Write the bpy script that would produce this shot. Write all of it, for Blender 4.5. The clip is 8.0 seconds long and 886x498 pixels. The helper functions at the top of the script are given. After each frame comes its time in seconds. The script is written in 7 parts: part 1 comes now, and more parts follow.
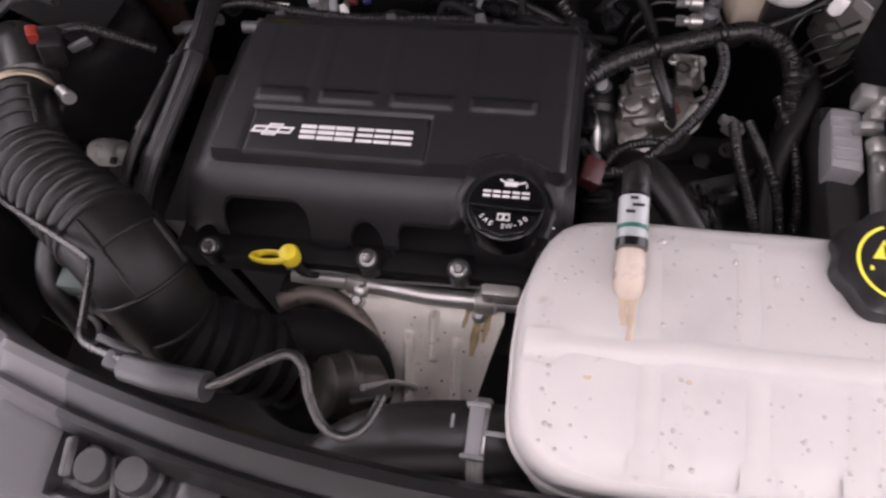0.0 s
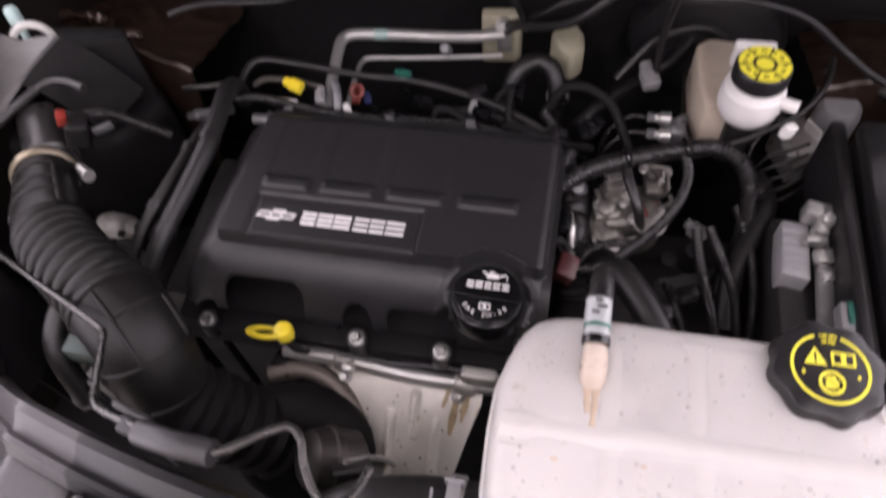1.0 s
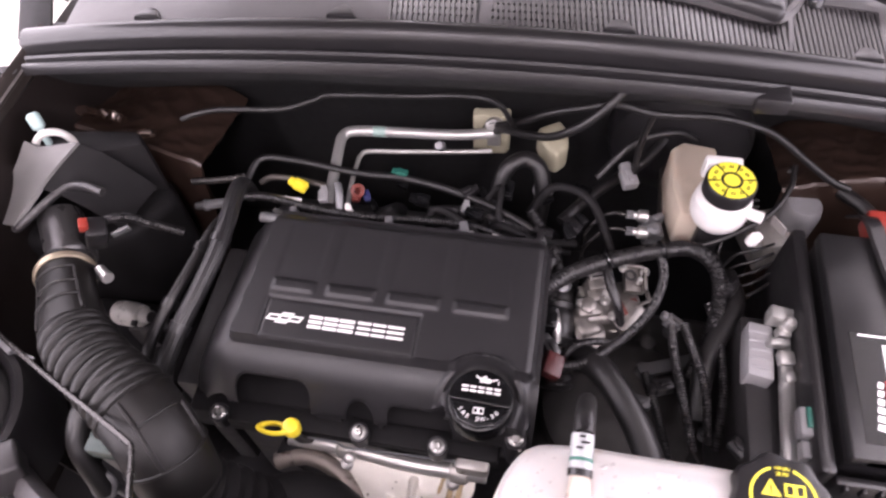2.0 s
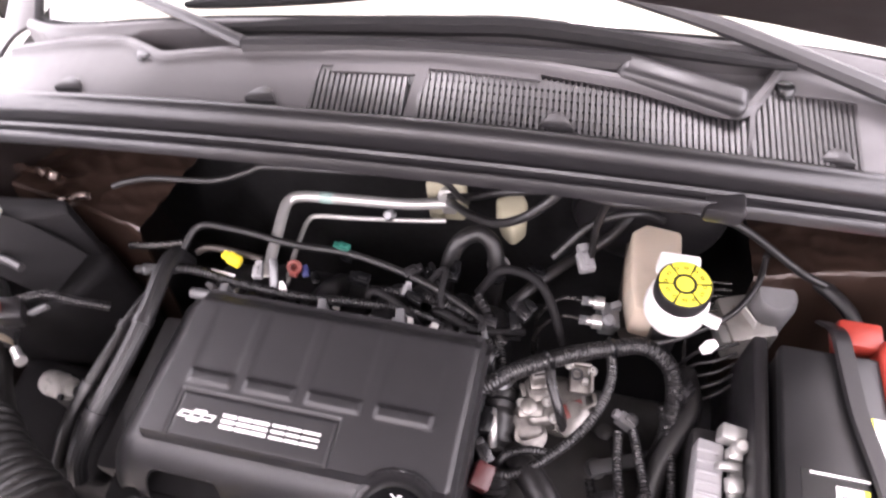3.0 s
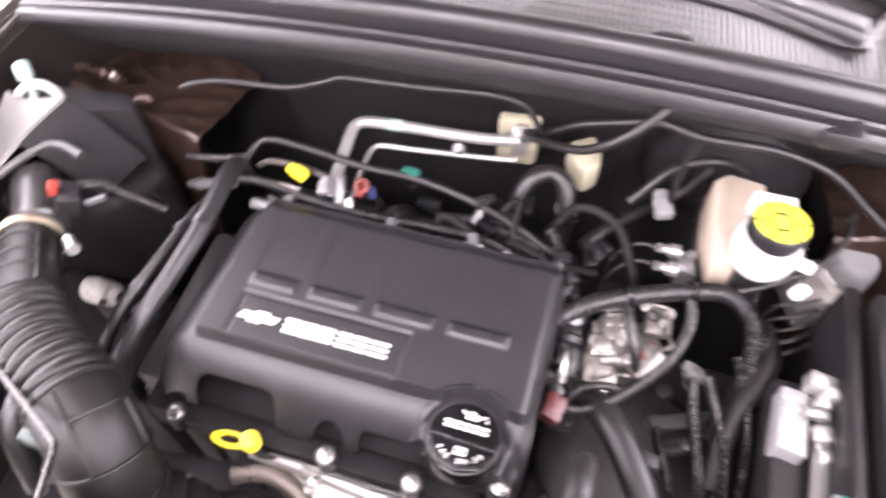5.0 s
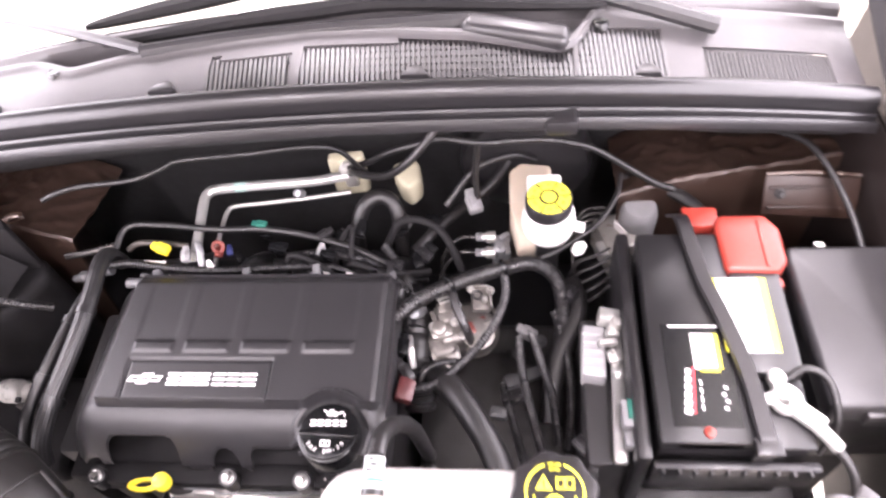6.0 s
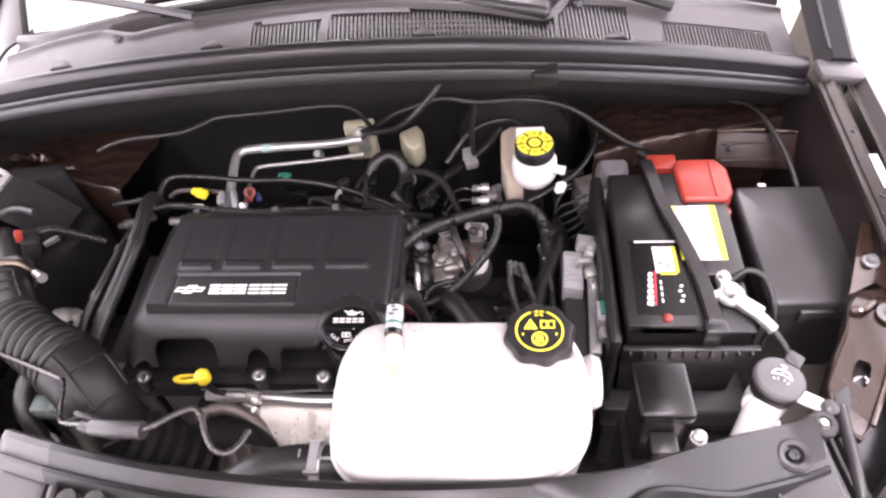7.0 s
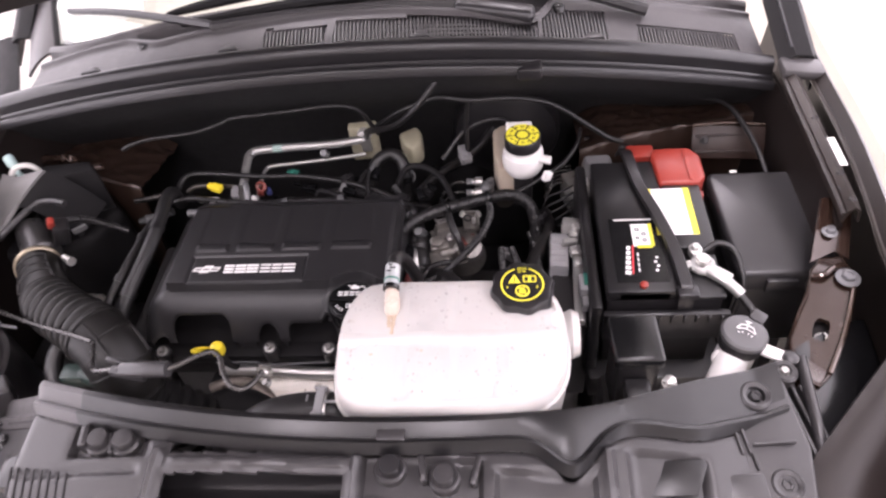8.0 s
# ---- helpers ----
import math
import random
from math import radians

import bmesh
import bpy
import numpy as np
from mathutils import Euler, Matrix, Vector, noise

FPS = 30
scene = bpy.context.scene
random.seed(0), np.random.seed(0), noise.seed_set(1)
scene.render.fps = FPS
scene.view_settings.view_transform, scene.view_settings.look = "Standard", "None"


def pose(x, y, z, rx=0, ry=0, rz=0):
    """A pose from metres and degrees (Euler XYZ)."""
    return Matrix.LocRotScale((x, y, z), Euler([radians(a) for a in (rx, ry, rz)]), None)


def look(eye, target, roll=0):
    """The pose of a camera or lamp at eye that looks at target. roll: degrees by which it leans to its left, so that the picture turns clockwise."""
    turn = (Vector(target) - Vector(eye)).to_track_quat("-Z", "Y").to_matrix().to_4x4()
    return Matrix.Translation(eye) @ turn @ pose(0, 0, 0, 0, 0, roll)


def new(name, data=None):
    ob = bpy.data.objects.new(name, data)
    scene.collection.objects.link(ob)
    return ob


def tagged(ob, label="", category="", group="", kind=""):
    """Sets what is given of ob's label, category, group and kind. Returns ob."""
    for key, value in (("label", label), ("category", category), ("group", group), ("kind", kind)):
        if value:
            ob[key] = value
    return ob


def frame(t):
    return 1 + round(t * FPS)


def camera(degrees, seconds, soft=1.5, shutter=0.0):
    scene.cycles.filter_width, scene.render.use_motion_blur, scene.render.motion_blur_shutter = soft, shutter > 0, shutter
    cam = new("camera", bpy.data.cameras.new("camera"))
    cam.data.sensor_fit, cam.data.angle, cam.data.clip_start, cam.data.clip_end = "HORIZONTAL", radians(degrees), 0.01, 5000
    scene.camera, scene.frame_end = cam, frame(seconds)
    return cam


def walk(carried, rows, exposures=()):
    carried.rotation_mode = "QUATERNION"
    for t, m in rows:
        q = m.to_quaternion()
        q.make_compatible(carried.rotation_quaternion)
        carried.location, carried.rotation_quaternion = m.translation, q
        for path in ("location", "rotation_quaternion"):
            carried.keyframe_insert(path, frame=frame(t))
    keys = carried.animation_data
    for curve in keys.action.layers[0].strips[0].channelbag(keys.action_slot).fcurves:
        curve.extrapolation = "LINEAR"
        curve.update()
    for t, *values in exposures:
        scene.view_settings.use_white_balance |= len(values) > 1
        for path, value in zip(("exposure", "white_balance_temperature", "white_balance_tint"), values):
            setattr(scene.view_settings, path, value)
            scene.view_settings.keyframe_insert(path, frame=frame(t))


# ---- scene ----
cam = camera(64.0, 8.0, soft=2.4, shutter=0.6)
# seconds, place in metres, turn in degrees
PATH = [
    (0.0, 0.1265, 0.0029, 1.5951, 26.429, 6.161, 8.897),
    (0.5, 0.1360, -0.0042, 1.6071, 27.642, 4.964, 7.979),
    (1.0, 0.1304, -0.0174, 1.6594, 32.619, 3.557, 10.459),
    (1.5, 0.1020, 0.0226, 1.7459, 34.955, 2.771, 10.049),
    (1.7, 0.0908, 0.0229, 1.7629, 34.567, 1.901, 9.659),
    (2.8, 0.2119, 0.1711, 1.8118, 32.770, 4.444, 11.346),
    (3.0, 0.2124, 0.2114, 1.7969, 32.888, 3.574, 12.740),
    (3.5, 0.0532, 0.1899, 1.7572, 32.910, 0.300, 18.596),
    (4.0, -0.0129, 0.1270, 1.7101, 32.356, -0.986, 21.818),
    (4.5, -0.0200, 0.0674, 1.6400, 32.389, -3.508, 25.150),
    (5.0, 0.1236, 0.1005, 1.6949, 34.792, 0.269, 16.494),
    (5.2, 0.1815, 0.1057, 1.7238, 34.746, 1.940, 13.473),
    (6.3, 0.3262, -0.0449, 1.8470, 35.881, 5.740, 1.812),
    (6.5, 0.2926, -0.1161, 1.8433, 36.757, 5.014, 2.750),
    (7.0, 0.3084, -0.2222, 1.8649, 39.281, 4.376, 2.750),
    (7.5, 0.3188, -0.2601, 1.8690, 39.730, 4.635, 1.896),
    (8.0, 0.3346, -0.3581, 1.8772, 42.229, 5.132, 2.697),
]
# stops, kelvin and tint of the camera's own exposure
EXPO = [(t, e - (0.08 if t < 2 else 0.0), 6250, 31 if 1.0 < t < 2.0 else 26) for t, e in ((0.0, -0.95), (0.5, -0.9), (1.0, -0.78), (1.5, -0.35), (3.0, 0.58), (3.5, 0.95), (4.0, 1.24), (4.5, 1.30), (5.0, 1.33), (6.5, 0.75), (7.0, 0.2), (7.5, -0.15), (8.0, -0.5))]
walk(cam, [(t, pose(x, y, z, rx, ry, rz)) for t, x, y, z, rx, ry, rz in PATH], EXPO)

# ---- light ----
world = bpy.data.worlds.new("room_air")
scene.world = world
world.use_nodes = True
world.node_tree.nodes["Background"].inputs[0].default_value = (1.0, 0.97, 0.94, 1)
world.node_tree.nodes["Background"].inputs[1].default_value = 0.05


def area_lamp(x, y, z, sx, sy, power, target):
    d = bpy.data.lights.new("ceiling_lamp", "AREA")
    d.shape, d.size, d.size_y, d.energy, d.color = "RECTANGLE", sx, sy, power, (1.0, 0.955, 0.925)
    ob = new("ceiling_lamp", d)
    ob.matrix_world = look((x, y, z), target)
    return ob


CEIL = 3.9
# unseen lamps; the pair at y 3.4 is added to brighten windscreen and back wall
LAMPS = [(-0.9, -2.2), (0.9, -2.2), (-0.9, 0.2), (0.9, 0.2), (-0.9, 3.4), (0.9, 3.4)]
for lx, ly in LAMPS:
    area_lamp(lx, ly, CEIL - 0.13, 0.4, 1.2, 66, (lx, ly + 0.001, 0))

# ---- materials ----


def mat(name, base, rough=0.5, metal=0.0, var=0.12, scale=60.0, bump=0.12, fine=900.0, spec=0.5, coat=0.0, spots=None, trans=0.0, rvar=0.045, stain=None):
    """A surface with coarse and fine variation in colour, gloss and relief."""
    m = bpy.data.materials.new(name)
    m.use_nodes = True
    nt = m.node_tree
    b = nt.nodes["Principled BSDF"]
    b.inputs["Metallic"].default_value = metal
    b.inputs["Specular IOR Level"].default_value = spec
    b.inputs["Coat Weight"].default_value = coat
    b.inputs["Coat Roughness"].default_value = 0.08
    b.inputs["Transmission Weight"].default_value = trans
    tc = nt.nodes.new("ShaderNodeTexCoord")
    oi = nt.nodes.new("ShaderNodeObjectInfo")
    shift = nt.nodes.new("ShaderNodeVectorMath")
    shift.operation = "ADD"
    nt.links.new(tc.outputs["Object"], shift.inputs[0])
    nt.links.new(oi.outputs["Random"], shift.inputs[1])

    def tex(sc, detail):
        n = nt.nodes.new("ShaderNodeTexNoise")
        n.inputs["Scale"].default_value, n.inputs["Detail"].default_value = sc, detail
        nt.links.new(shift.outputs[0], n.inputs["Vector"])
        return n.outputs["Fac"]

    def ramp(fac, lo, hi, c0, c1):
        r = nt.nodes.new("ShaderNodeMapRange")
        r.inputs["From Min"].default_value, r.inputs["From Max"].default_value = lo, hi
        nt.links.new(fac, r.inputs["Value"])
        mx = nt.nodes.new("ShaderNodeMix")
        mx.data_type = "RGBA"
        nt.links.new(r.outputs[0], mx.inputs["Factor"])
        for sock, c in ((mx.inputs["A"], c0), (mx.inputs["B"], c1)):
            if isinstance(c, tuple):
                sock.default_value = (*c, 1)
            else:
                nt.links.new(c, sock)
        return mx.outputs["Result"]

    coarse, mid, grain = tex(scale * 0.12, 4), tex(scale, 5), tex(fine, 2)
    dark, light = tuple(c * (1 - var) for c in base), tuple(min(1, c * (1 + var)) for c in base)
    col = ramp(coarse, 0.32, 0.68, dark, light)
    col2 = ramp(mid, 0.3, 0.75, col, tuple(min(1, c * (1 + var * 0.5)) for c in base))
    if stain:
        col2 = ramp(mid, stain[0], stain[0] + 0.1, col2, stain[1])
    if spots:
        v = nt.nodes.new("ShaderNodeTexVoronoi")
        v.inputs["Scale"].default_value = spots[0]
        nt.links.new(shift.outputs[0], v.inputs["Vector"])
        col2 = ramp(v.outputs["Distance"], spots[1], spots[1] * 1.4, spots[2], col2)
    nt.links.new(col2, b.inputs["Base Color"])
    rr = nt.nodes.new("ShaderNodeMapRange")
    rr.inputs["From Min"].default_value, rr.inputs["From Max"].default_value = 0.3, 0.7
    rr.inputs["To Min"].default_value, rr.inputs["To Max"].default_value = max(0.02, rough - rvar), min(1, rough + rvar)
    nt.links.new(mid, rr.inputs["Value"])
    nt.links.new(rr.outputs[0], b.inputs["Roughness"])
    if bump:
        add = nt.nodes.new("ShaderNodeMath")
        add.operation = "MULTIPLY_ADD"
        add.inputs[1].default_value = 0.12
        nt.links.new(mid, add.inputs[0])
        nt.links.new(grain, add.inputs[2])
        bp = nt.nodes.new("ShaderNodeBump")
        bp.inputs["Strength"].default_value, bp.inputs["Distance"].default_value = bump, 0.001
        nt.links.new(add.outputs[0], bp.inputs["Height"])
        nt.links.new(bp.outputs[0], b.inputs["Normal"])
    return m


M_COVER = mat("cover_plastic", (0.0158, 0.0150, 0.0160), 0.42, fine=1800, bump=0.25)
M_BLACK = mat("black_plastic", (0.0135, 0.0126, 0.0134), 0.32)
M_GLOSS = mat("gloss_black", (0.005, 0.005, 0.0055), 0.22)
M_RUBBER = mat("black_rubber", (0.0105, 0.0097, 0.0098), 0.42, bump=0.15)
M_DUCT = mat("duct_rubber", (0.0075, 0.0068, 0.0064), 0.46, spec=0.32, var=0.06, bump=0.0, rvar=0.01)
M_SEAL = mat("seal_rubber", (0.013, 0.0122, 0.013), 0.34, bump=0.0, var=0.05, rvar=0.01)
M_GREY = mat("dark_grey_plastic", (0.029, 0.0272, 0.0278), 0.33, bump=0.0, rvar=0.015, var=0.06)
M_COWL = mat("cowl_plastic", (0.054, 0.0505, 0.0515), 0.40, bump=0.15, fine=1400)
M_FUSE = mat("fuse_lid_plastic", (0.020, 0.019, 0.020), 0.34, bump=0.05, rvar=0.02)
M_DARK = mat("sooty_metal", (0.017, 0.0155, 0.016), 0.55)
M_FIRE = mat("felt_liner", (0.0062, 0.0056, 0.0060), 0.75, bump=0.4, fine=500)
M_BROWN = mat("brown_body_paint", (0.034, 0.020, 0.0145), 0.36, metal=0.3, coat=0.12, var=0.05, bump=0.0, rvar=0.03, scale=20)
M_DKPAINT = mat("dark_body_paint", (0.0145, 0.0108, 0.0098), 0.4, metal=0.1, coat=0.0, spec=0.3, var=0.04, bump=0.0, rvar=0.03, scale=20)
M_TURBO = mat("scorched_steel", (0.062, 0.054, 0.048), 0.42, metal=0.5, var=0.3, bump=0.2)
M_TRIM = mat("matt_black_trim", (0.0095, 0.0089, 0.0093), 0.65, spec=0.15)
M_BAND = mat("darkened_satin_panel", (0.0062, 0.0058, 0.0062), 0.31, spec=0.5, bump=0.0, rvar=0.015, var=0.06)
M_WING = mat("lit_edge_paint", (0.045, 0.039, 0.036), 0.34, metal=0.3, coat=0.3, var=0.04, bump=0.0, rvar=0.02, scale=20)
M_LID = mat("lit_lid_plastic", (0.145, 0.14, 0.137), 0.42, spec=0.4, var=0.06, bump=0.1, rvar=0.02)
M_CAPG = mat("cap_grey_plastic", (0.07, 0.068, 0.07), 0.35, var=0.06)
M_VALVE = mat("pale_valve_plastic", (0.55, 0.54, 0.51), 0.3, metal=0.15, var=0.1)
M_BROWNG = mat("glossy_brown_paint", (0.05, 0.03, 0.022), 0.1, metal=0.5, coat=1.0, var=0.1, bump=0.0, rvar=0.02)
M_BROWNP = mat("brown_bracket_gloss", (0.030, 0.016, 0.011), 0.24, metal=0.35, coat=0.6, var=0.25, scale=50, bump=0.05, stain=(0.68, (0.07, 0.05, 0.04)))
M_PGREEN = mat("pale_green_tape", (0.26, 0.36, 0.33), 0.4)
M_BRKT = mat("brown_bracket_paint", (0.015, 0.0075, 0.005), 0.36, var=0.3, spec=0.3, scale=90, stain=(0.72, (0.05, 0.03, 0.02)))
M_CLEAR = mat("clear_coupling", (0.30, 0.31, 0.31), 0.2, var=0.3, scale=200)
M_RAIL = mat("lightened_rail_paint", (0.03, 0.024, 0.021), 0.32, metal=0.2, var=0.15, bump=0.0, rvar=0.03, scale=40)
M_BATT = mat("battery_plastic", (0.011, 0.0105, 0.011), 0.36, bump=0.05, rvar=0.02)
M_ALU = mat("bare_aluminium", (0.42, 0.415, 0.40), 0.34, metal=0.65, var=0.15)
M_BOLT = mat("plated_bolt", (0.30, 0.295, 0.285), 0.3, metal=0.85, var=0.25)
M_STREAK = mat("dried_coolant", (0.41, 0.325, 0.245), 0.35, var=0.2, scale=90)
M_STEEL = mat("zinc_steel", (0.55, 0.54, 0.52), 0.36, metal=0.8, var=0.2)
M_RODST = mat("rod_steel", (0.055, 0.052, 0.05), 0.26, metal=0.7, var=0.05, bump=0.03)
M_CAST = mat("cast_alloy", (0.36, 0.345, 0.32), 0.36, metal=0.5, var=0.3, bump=0.3, stain=(0.62, (0.16, 0.12, 0.08)))
M_SHIELD = mat("heat_shield", (0.80, 0.76, 0.69), 0.38, metal=0.25, var=0.15, bump=0.25, spots=(70, 0.10, (0.15, 0.11, 0.07)), stain=(0.64, (0.42, 0.30, 0.14)), scale=35)
M_TANK = mat("white_tank_plastic", (0.438, 0.420, 0.404), 0.42, var=0.12, bump=0.06, stain=(0.66, (0.36, 0.31, 0.27)), scale=40)
M_TANKLO = mat("tank_droplet", (0.385, 0.362, 0.348), 0.04, var=0.2)
M_TANKRIB = mat("thick_white_plastic", (0.452, 0.432, 0.414), 0.4, var=0.05, bump=0.05)
M_AMBER = mat("coolant_amber", (0.39, 0.325, 0.27), 0.3, var=0.15, stain=(0.58, (0.40, 0.25, 0.14)), scale=45)
M_RESV = mat("aged_reservoir", (0.44, 0.375, 0.30), 0.35, var=0.12)
for m in (M_TANK, M_TANKRIB, M_AMBER, M_RESV):
    p = m.node_tree.nodes["Principled BSDF"]
    p.inputs["Subsurface Weight"].default_value = 0.35
    p.inputs["Subsurface Radius"].default_value = (1.0, 0.8, 0.7)
    p.inputs["Subsurface Scale"].default_value = 0.012
M_WHITE = mat("white_plastic", (0.68, 0.66, 0.64), 0.4, var=0.08)
M_CREAM = mat("cream_foam", (0.34, 0.315, 0.225), 0.75, var=0.2, bump=0.4)
M_YELLOW = mat("yellow_plastic", (0.74, 0.58, 0.03), 0.35, var=0.08)
M_YINK = mat("yellow_ink", (0.80, 0.72, 0.05), 0.5, var=0.08, bump=0.05)
M_WINK = mat("white_ink", (0.78, 0.76, 0.75), 0.5, var=0.06, bump=0.05)
M_RED = mat("red_plastic", (0.24, 0.028, 0.018), 0.36, var=0.15)
M_REDINK = mat("red_ink", (0.6, 0.04, 0.05), 0.5, var=0.05)
M_GREEN = mat("green_plastic", (0.015, 0.10, 0.075), 0.4)
M_BLUE = mat("blue_plastic", (0.025, 0.03, 0.10), 0.45)
M_LGREY = mat("light_grey_plastic", (0.2, 0.196, 0.2), 0.42, var=0.1)
M_MODULE = mat("pale_module_alloy", (0.36, 0.355, 0.36), 0.4, metal=0.3, var=0.12)
M_MGREY = mat("mid_grey_metal", (0.17, 0.17, 0.175), 0.42, metal=0.4, var=0.15)
M_COPPER = mat("dull_red", (0.13, 0.025, 0.018), 0.45, metal=0.0)
M_LAMPH = mat("lamp_housing", (0.075, 0.073, 0.072), 0.42, var=0.06, bump=0.0, rvar=0.02)
M_WALL = mat("white_wall_paint", (0.72, 0.71, 0.69), 0.7, var=0.03, scale=3, bump=0.1)
M_FLOOR = mat("beige_floor_tile", (0.47, 0.435, 0.375), 0.35, var=0.08, scale=4, bump=0.05)
M_CEIL = mat("white_ceiling_paint", (0.82, 0.81, 0.8), 0.8, var=0.03, scale=3, bump=0.1)
M_TAPE = mat("cloth_tape", (0.012, 0.0112, 0.0114), 0.3, var=0.4, scale=150, bump=0.4, fine=600)

glow = bpy.data.materials.new("lamp_glow")
glow.use_nodes = True
_b = glow.node_tree.nodes["Principled BSDF"]
_b.inputs["Emission Color"].default_value = (1, 0.96, 0.93, 1)
_b.inputs["Emission Strength"].default_value = 6.0
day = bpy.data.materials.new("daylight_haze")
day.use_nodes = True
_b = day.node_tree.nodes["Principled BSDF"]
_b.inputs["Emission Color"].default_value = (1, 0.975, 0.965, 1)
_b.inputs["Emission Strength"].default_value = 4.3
M_GLASS = bpy.data.materials.new("windscreen_glass")
M_GLASS.use_nodes = True
_b = M_GLASS.node_tree.nodes["Principled BSDF"]
_b.inputs["Base Color"].default_value = (0.85, 0.9, 0.88, 1)
_b.inputs["Roughness"].default_value = 0.02
_b.inputs["Transmission Weight"].default_value = 1.0
_b.inputs["IOR"].default_value = 1.5

# ---- mesh helpers ----


# where each thing sits, as a step from the plan that its parts are drawn in
COVER_STEP = (-0.006, 0.007, 0.004)
REAR_STEP = (0.020, -0.029, 0.027)
LEFT_STEP = (-0.022, 0.020, -0.044)
THROTTLE_STEP = (-0.002, -0.008, 0.018)
TANK_STEP = (-0.012, 0.0, 0.009)
STEP = {"engine_cover": COVER_STEP, "oil_cap": COVER_STEP, "engine": (-0.004, 0.003, 0.008), "cover_bolt": (-0.003, 0.001, 0.008), "grommet": (-0.003, 0.001, 0.008), "bolt_boss": (-0.003, 0.001, 0.008),
        "dipstick": (0.006, -0.005, 0.014), "refrigerant_pipe": (0.020, -0.069, 0.052), "foam_pad": (0.027, -0.025, 0.047), "heater_hose": (0.012, -0.062, 0.032),
        "intake_manifold": REAR_STEP, "fuel_pipe": REAR_STEP, "sensor_tube": REAR_STEP, "hose_ring": REAR_STEP, "paper_tag": REAR_STEP, "loom_bracket": (0.006, -0.008, 0.012), "yellow_clip": COVER_STEP,
        "metal_spigot": (-0.012, -0.015, -0.004), "metal_rod": (-0.012, -0.018, -0.002), 
        "air_filter_box": LEFT_STEP, "air_flow_sensor": LEFT_STEP, "coolant_tank": TANK_STEP, "vent_hose": TANK_STEP,
        "throttle_body": THROTTLE_STEP, "coolant_hose": THROTTLE_STEP, "intercooler_hose": THROTTLE_STEP, "brake_reservoir": (0.0, -0.008, 0.014), "master_cylinder": (0.0, -0.010, 0.016),
        "battery": (0.001, 0.011, -0.007), "battery_strap": (0.001, 0.011, -0.007), "battery_tray": (0.001, 0.011, -0.007), "battery_clamp": (0.001, 0.005, -0.014), "battery_cable": (0.002, 0.005, -0.014),
        "terminal_cover": (0.008, 0.018, -0.026), "brake_pump": (-0.004, 0.04, -0.04), "control_module": (0.002, -0.014, 0.020), "relay_box": (-0.010, -0.012, 0.022), "fuse_box": (0.012, 0.002, 0.003),
        "washer_filler": (0.003, 0.010, -0.014), "slam_panel": (0.0, 0.0, 0.006), "radiator_hose": (-0.003, -0.004, 0.012), "heat_shield": (-0.002, 0.0, 0.012), "coolant_pipe": (-0.002, 0.0, 0.012)}


def small_step(x, y):
    """The step of a wire or plug, by the part of the bay that it lies in."""
    if x < -0.36:
        return LEFT_STEP
    if x < 0.15:
        return REAR_STEP if y > 0.65 else COVER_STEP
    if x < 0.42:
        return (0.004, -0.022, 0.024) if y > 0.75 else THROTTLE_STEP
    return (-0.003, 0.02, -0.02) if y > 0.6 else (0, 0, 0)


def thing(name, loc, label, category, group="", kind="", step_by=None):
    ob = new(name)
    ob.empty_display_size = 0.02
    ob.location = Vector(loc) + Vector(step_by or STEP.get(name, (0, 0, 0)))
    ob["base"] = list(loc)
    return tagged(ob, label, category, group, kind)


def base_of(ob):
    while ob.parent:
        ob = ob.parent
    return Vector(ob["base"])


def mesh_of(name, bm, material, angle=38):
    me = bpy.data.meshes.new(name)
    bmesh.ops.recalc_face_normals(bm, faces=bm.faces)
    bm.to_mesh(me)
    bm.free()
    me.materials.append(material)
    me.shade_smooth()
    me.set_sharp_from_angle(angle=radians(angle))
    return me


def part(name, bm, material, parent, label="", angle=38):
    bmesh.ops.translate(bm, verts=bm.verts, vec=-base_of(parent))
    ob = new(name, mesh_of(name, bm, material, angle))
    ob.parent = parent
    return tagged(ob, label)


def single(name, bm, material, label, category, kind="", group="", at=None, step_by=None):
    """A thing of one mesh, with its origin at its base."""
    co = np.array([v.co[:] for v in bm.verts])
    o = Vector(at) if at else Vector((*((co.min(0) + co.max(0)) / 2)[:2], co.min(0)[2]))
    bmesh.ops.translate(bm, verts=bm.verts, vec=-o)
    ob = new(name, mesh_of(name, bm, material))
    ob.location = o + Vector(step_by or STEP.get(name, (0, 0, 0)))
    return tagged(ob, label, category, group, kind)


def merge(*bms):
    out = bms[0]
    for b in bms[1:]:
        me = bpy.data.meshes.new("tmp")
        b.to_mesh(me)
        b.free()
        out.from_mesh(me)
        bpy.data.meshes.remove(me)
    return out


def box(c, s, bevel=0.003, rot=(0, 0, 0), seg=2):
    bm = bmesh.new()
    bmesh.ops.create_cube(bm, size=1)
    bmesh.ops.scale(bm, vec=s, verts=bm.verts)
    if bevel:
        bmesh.ops.bevel(bm, geom=bm.edges[:], offset=min(bevel, min(s) * 0.45), segments=seg, profile=0.5, affect="EDGES")
    bm.transform(pose(*c, *rot))
    return bm


def span(x0, x1, y0, y1, z0, z1, bevel=0.003, seg=2):
    return box(((x0 + x1) / 2, (y0 + y1) / 2, (z0 + z1) / 2), (abs(x1 - x0), abs(y1 - y0), abs(z1 - z0)), bevel, seg=seg)


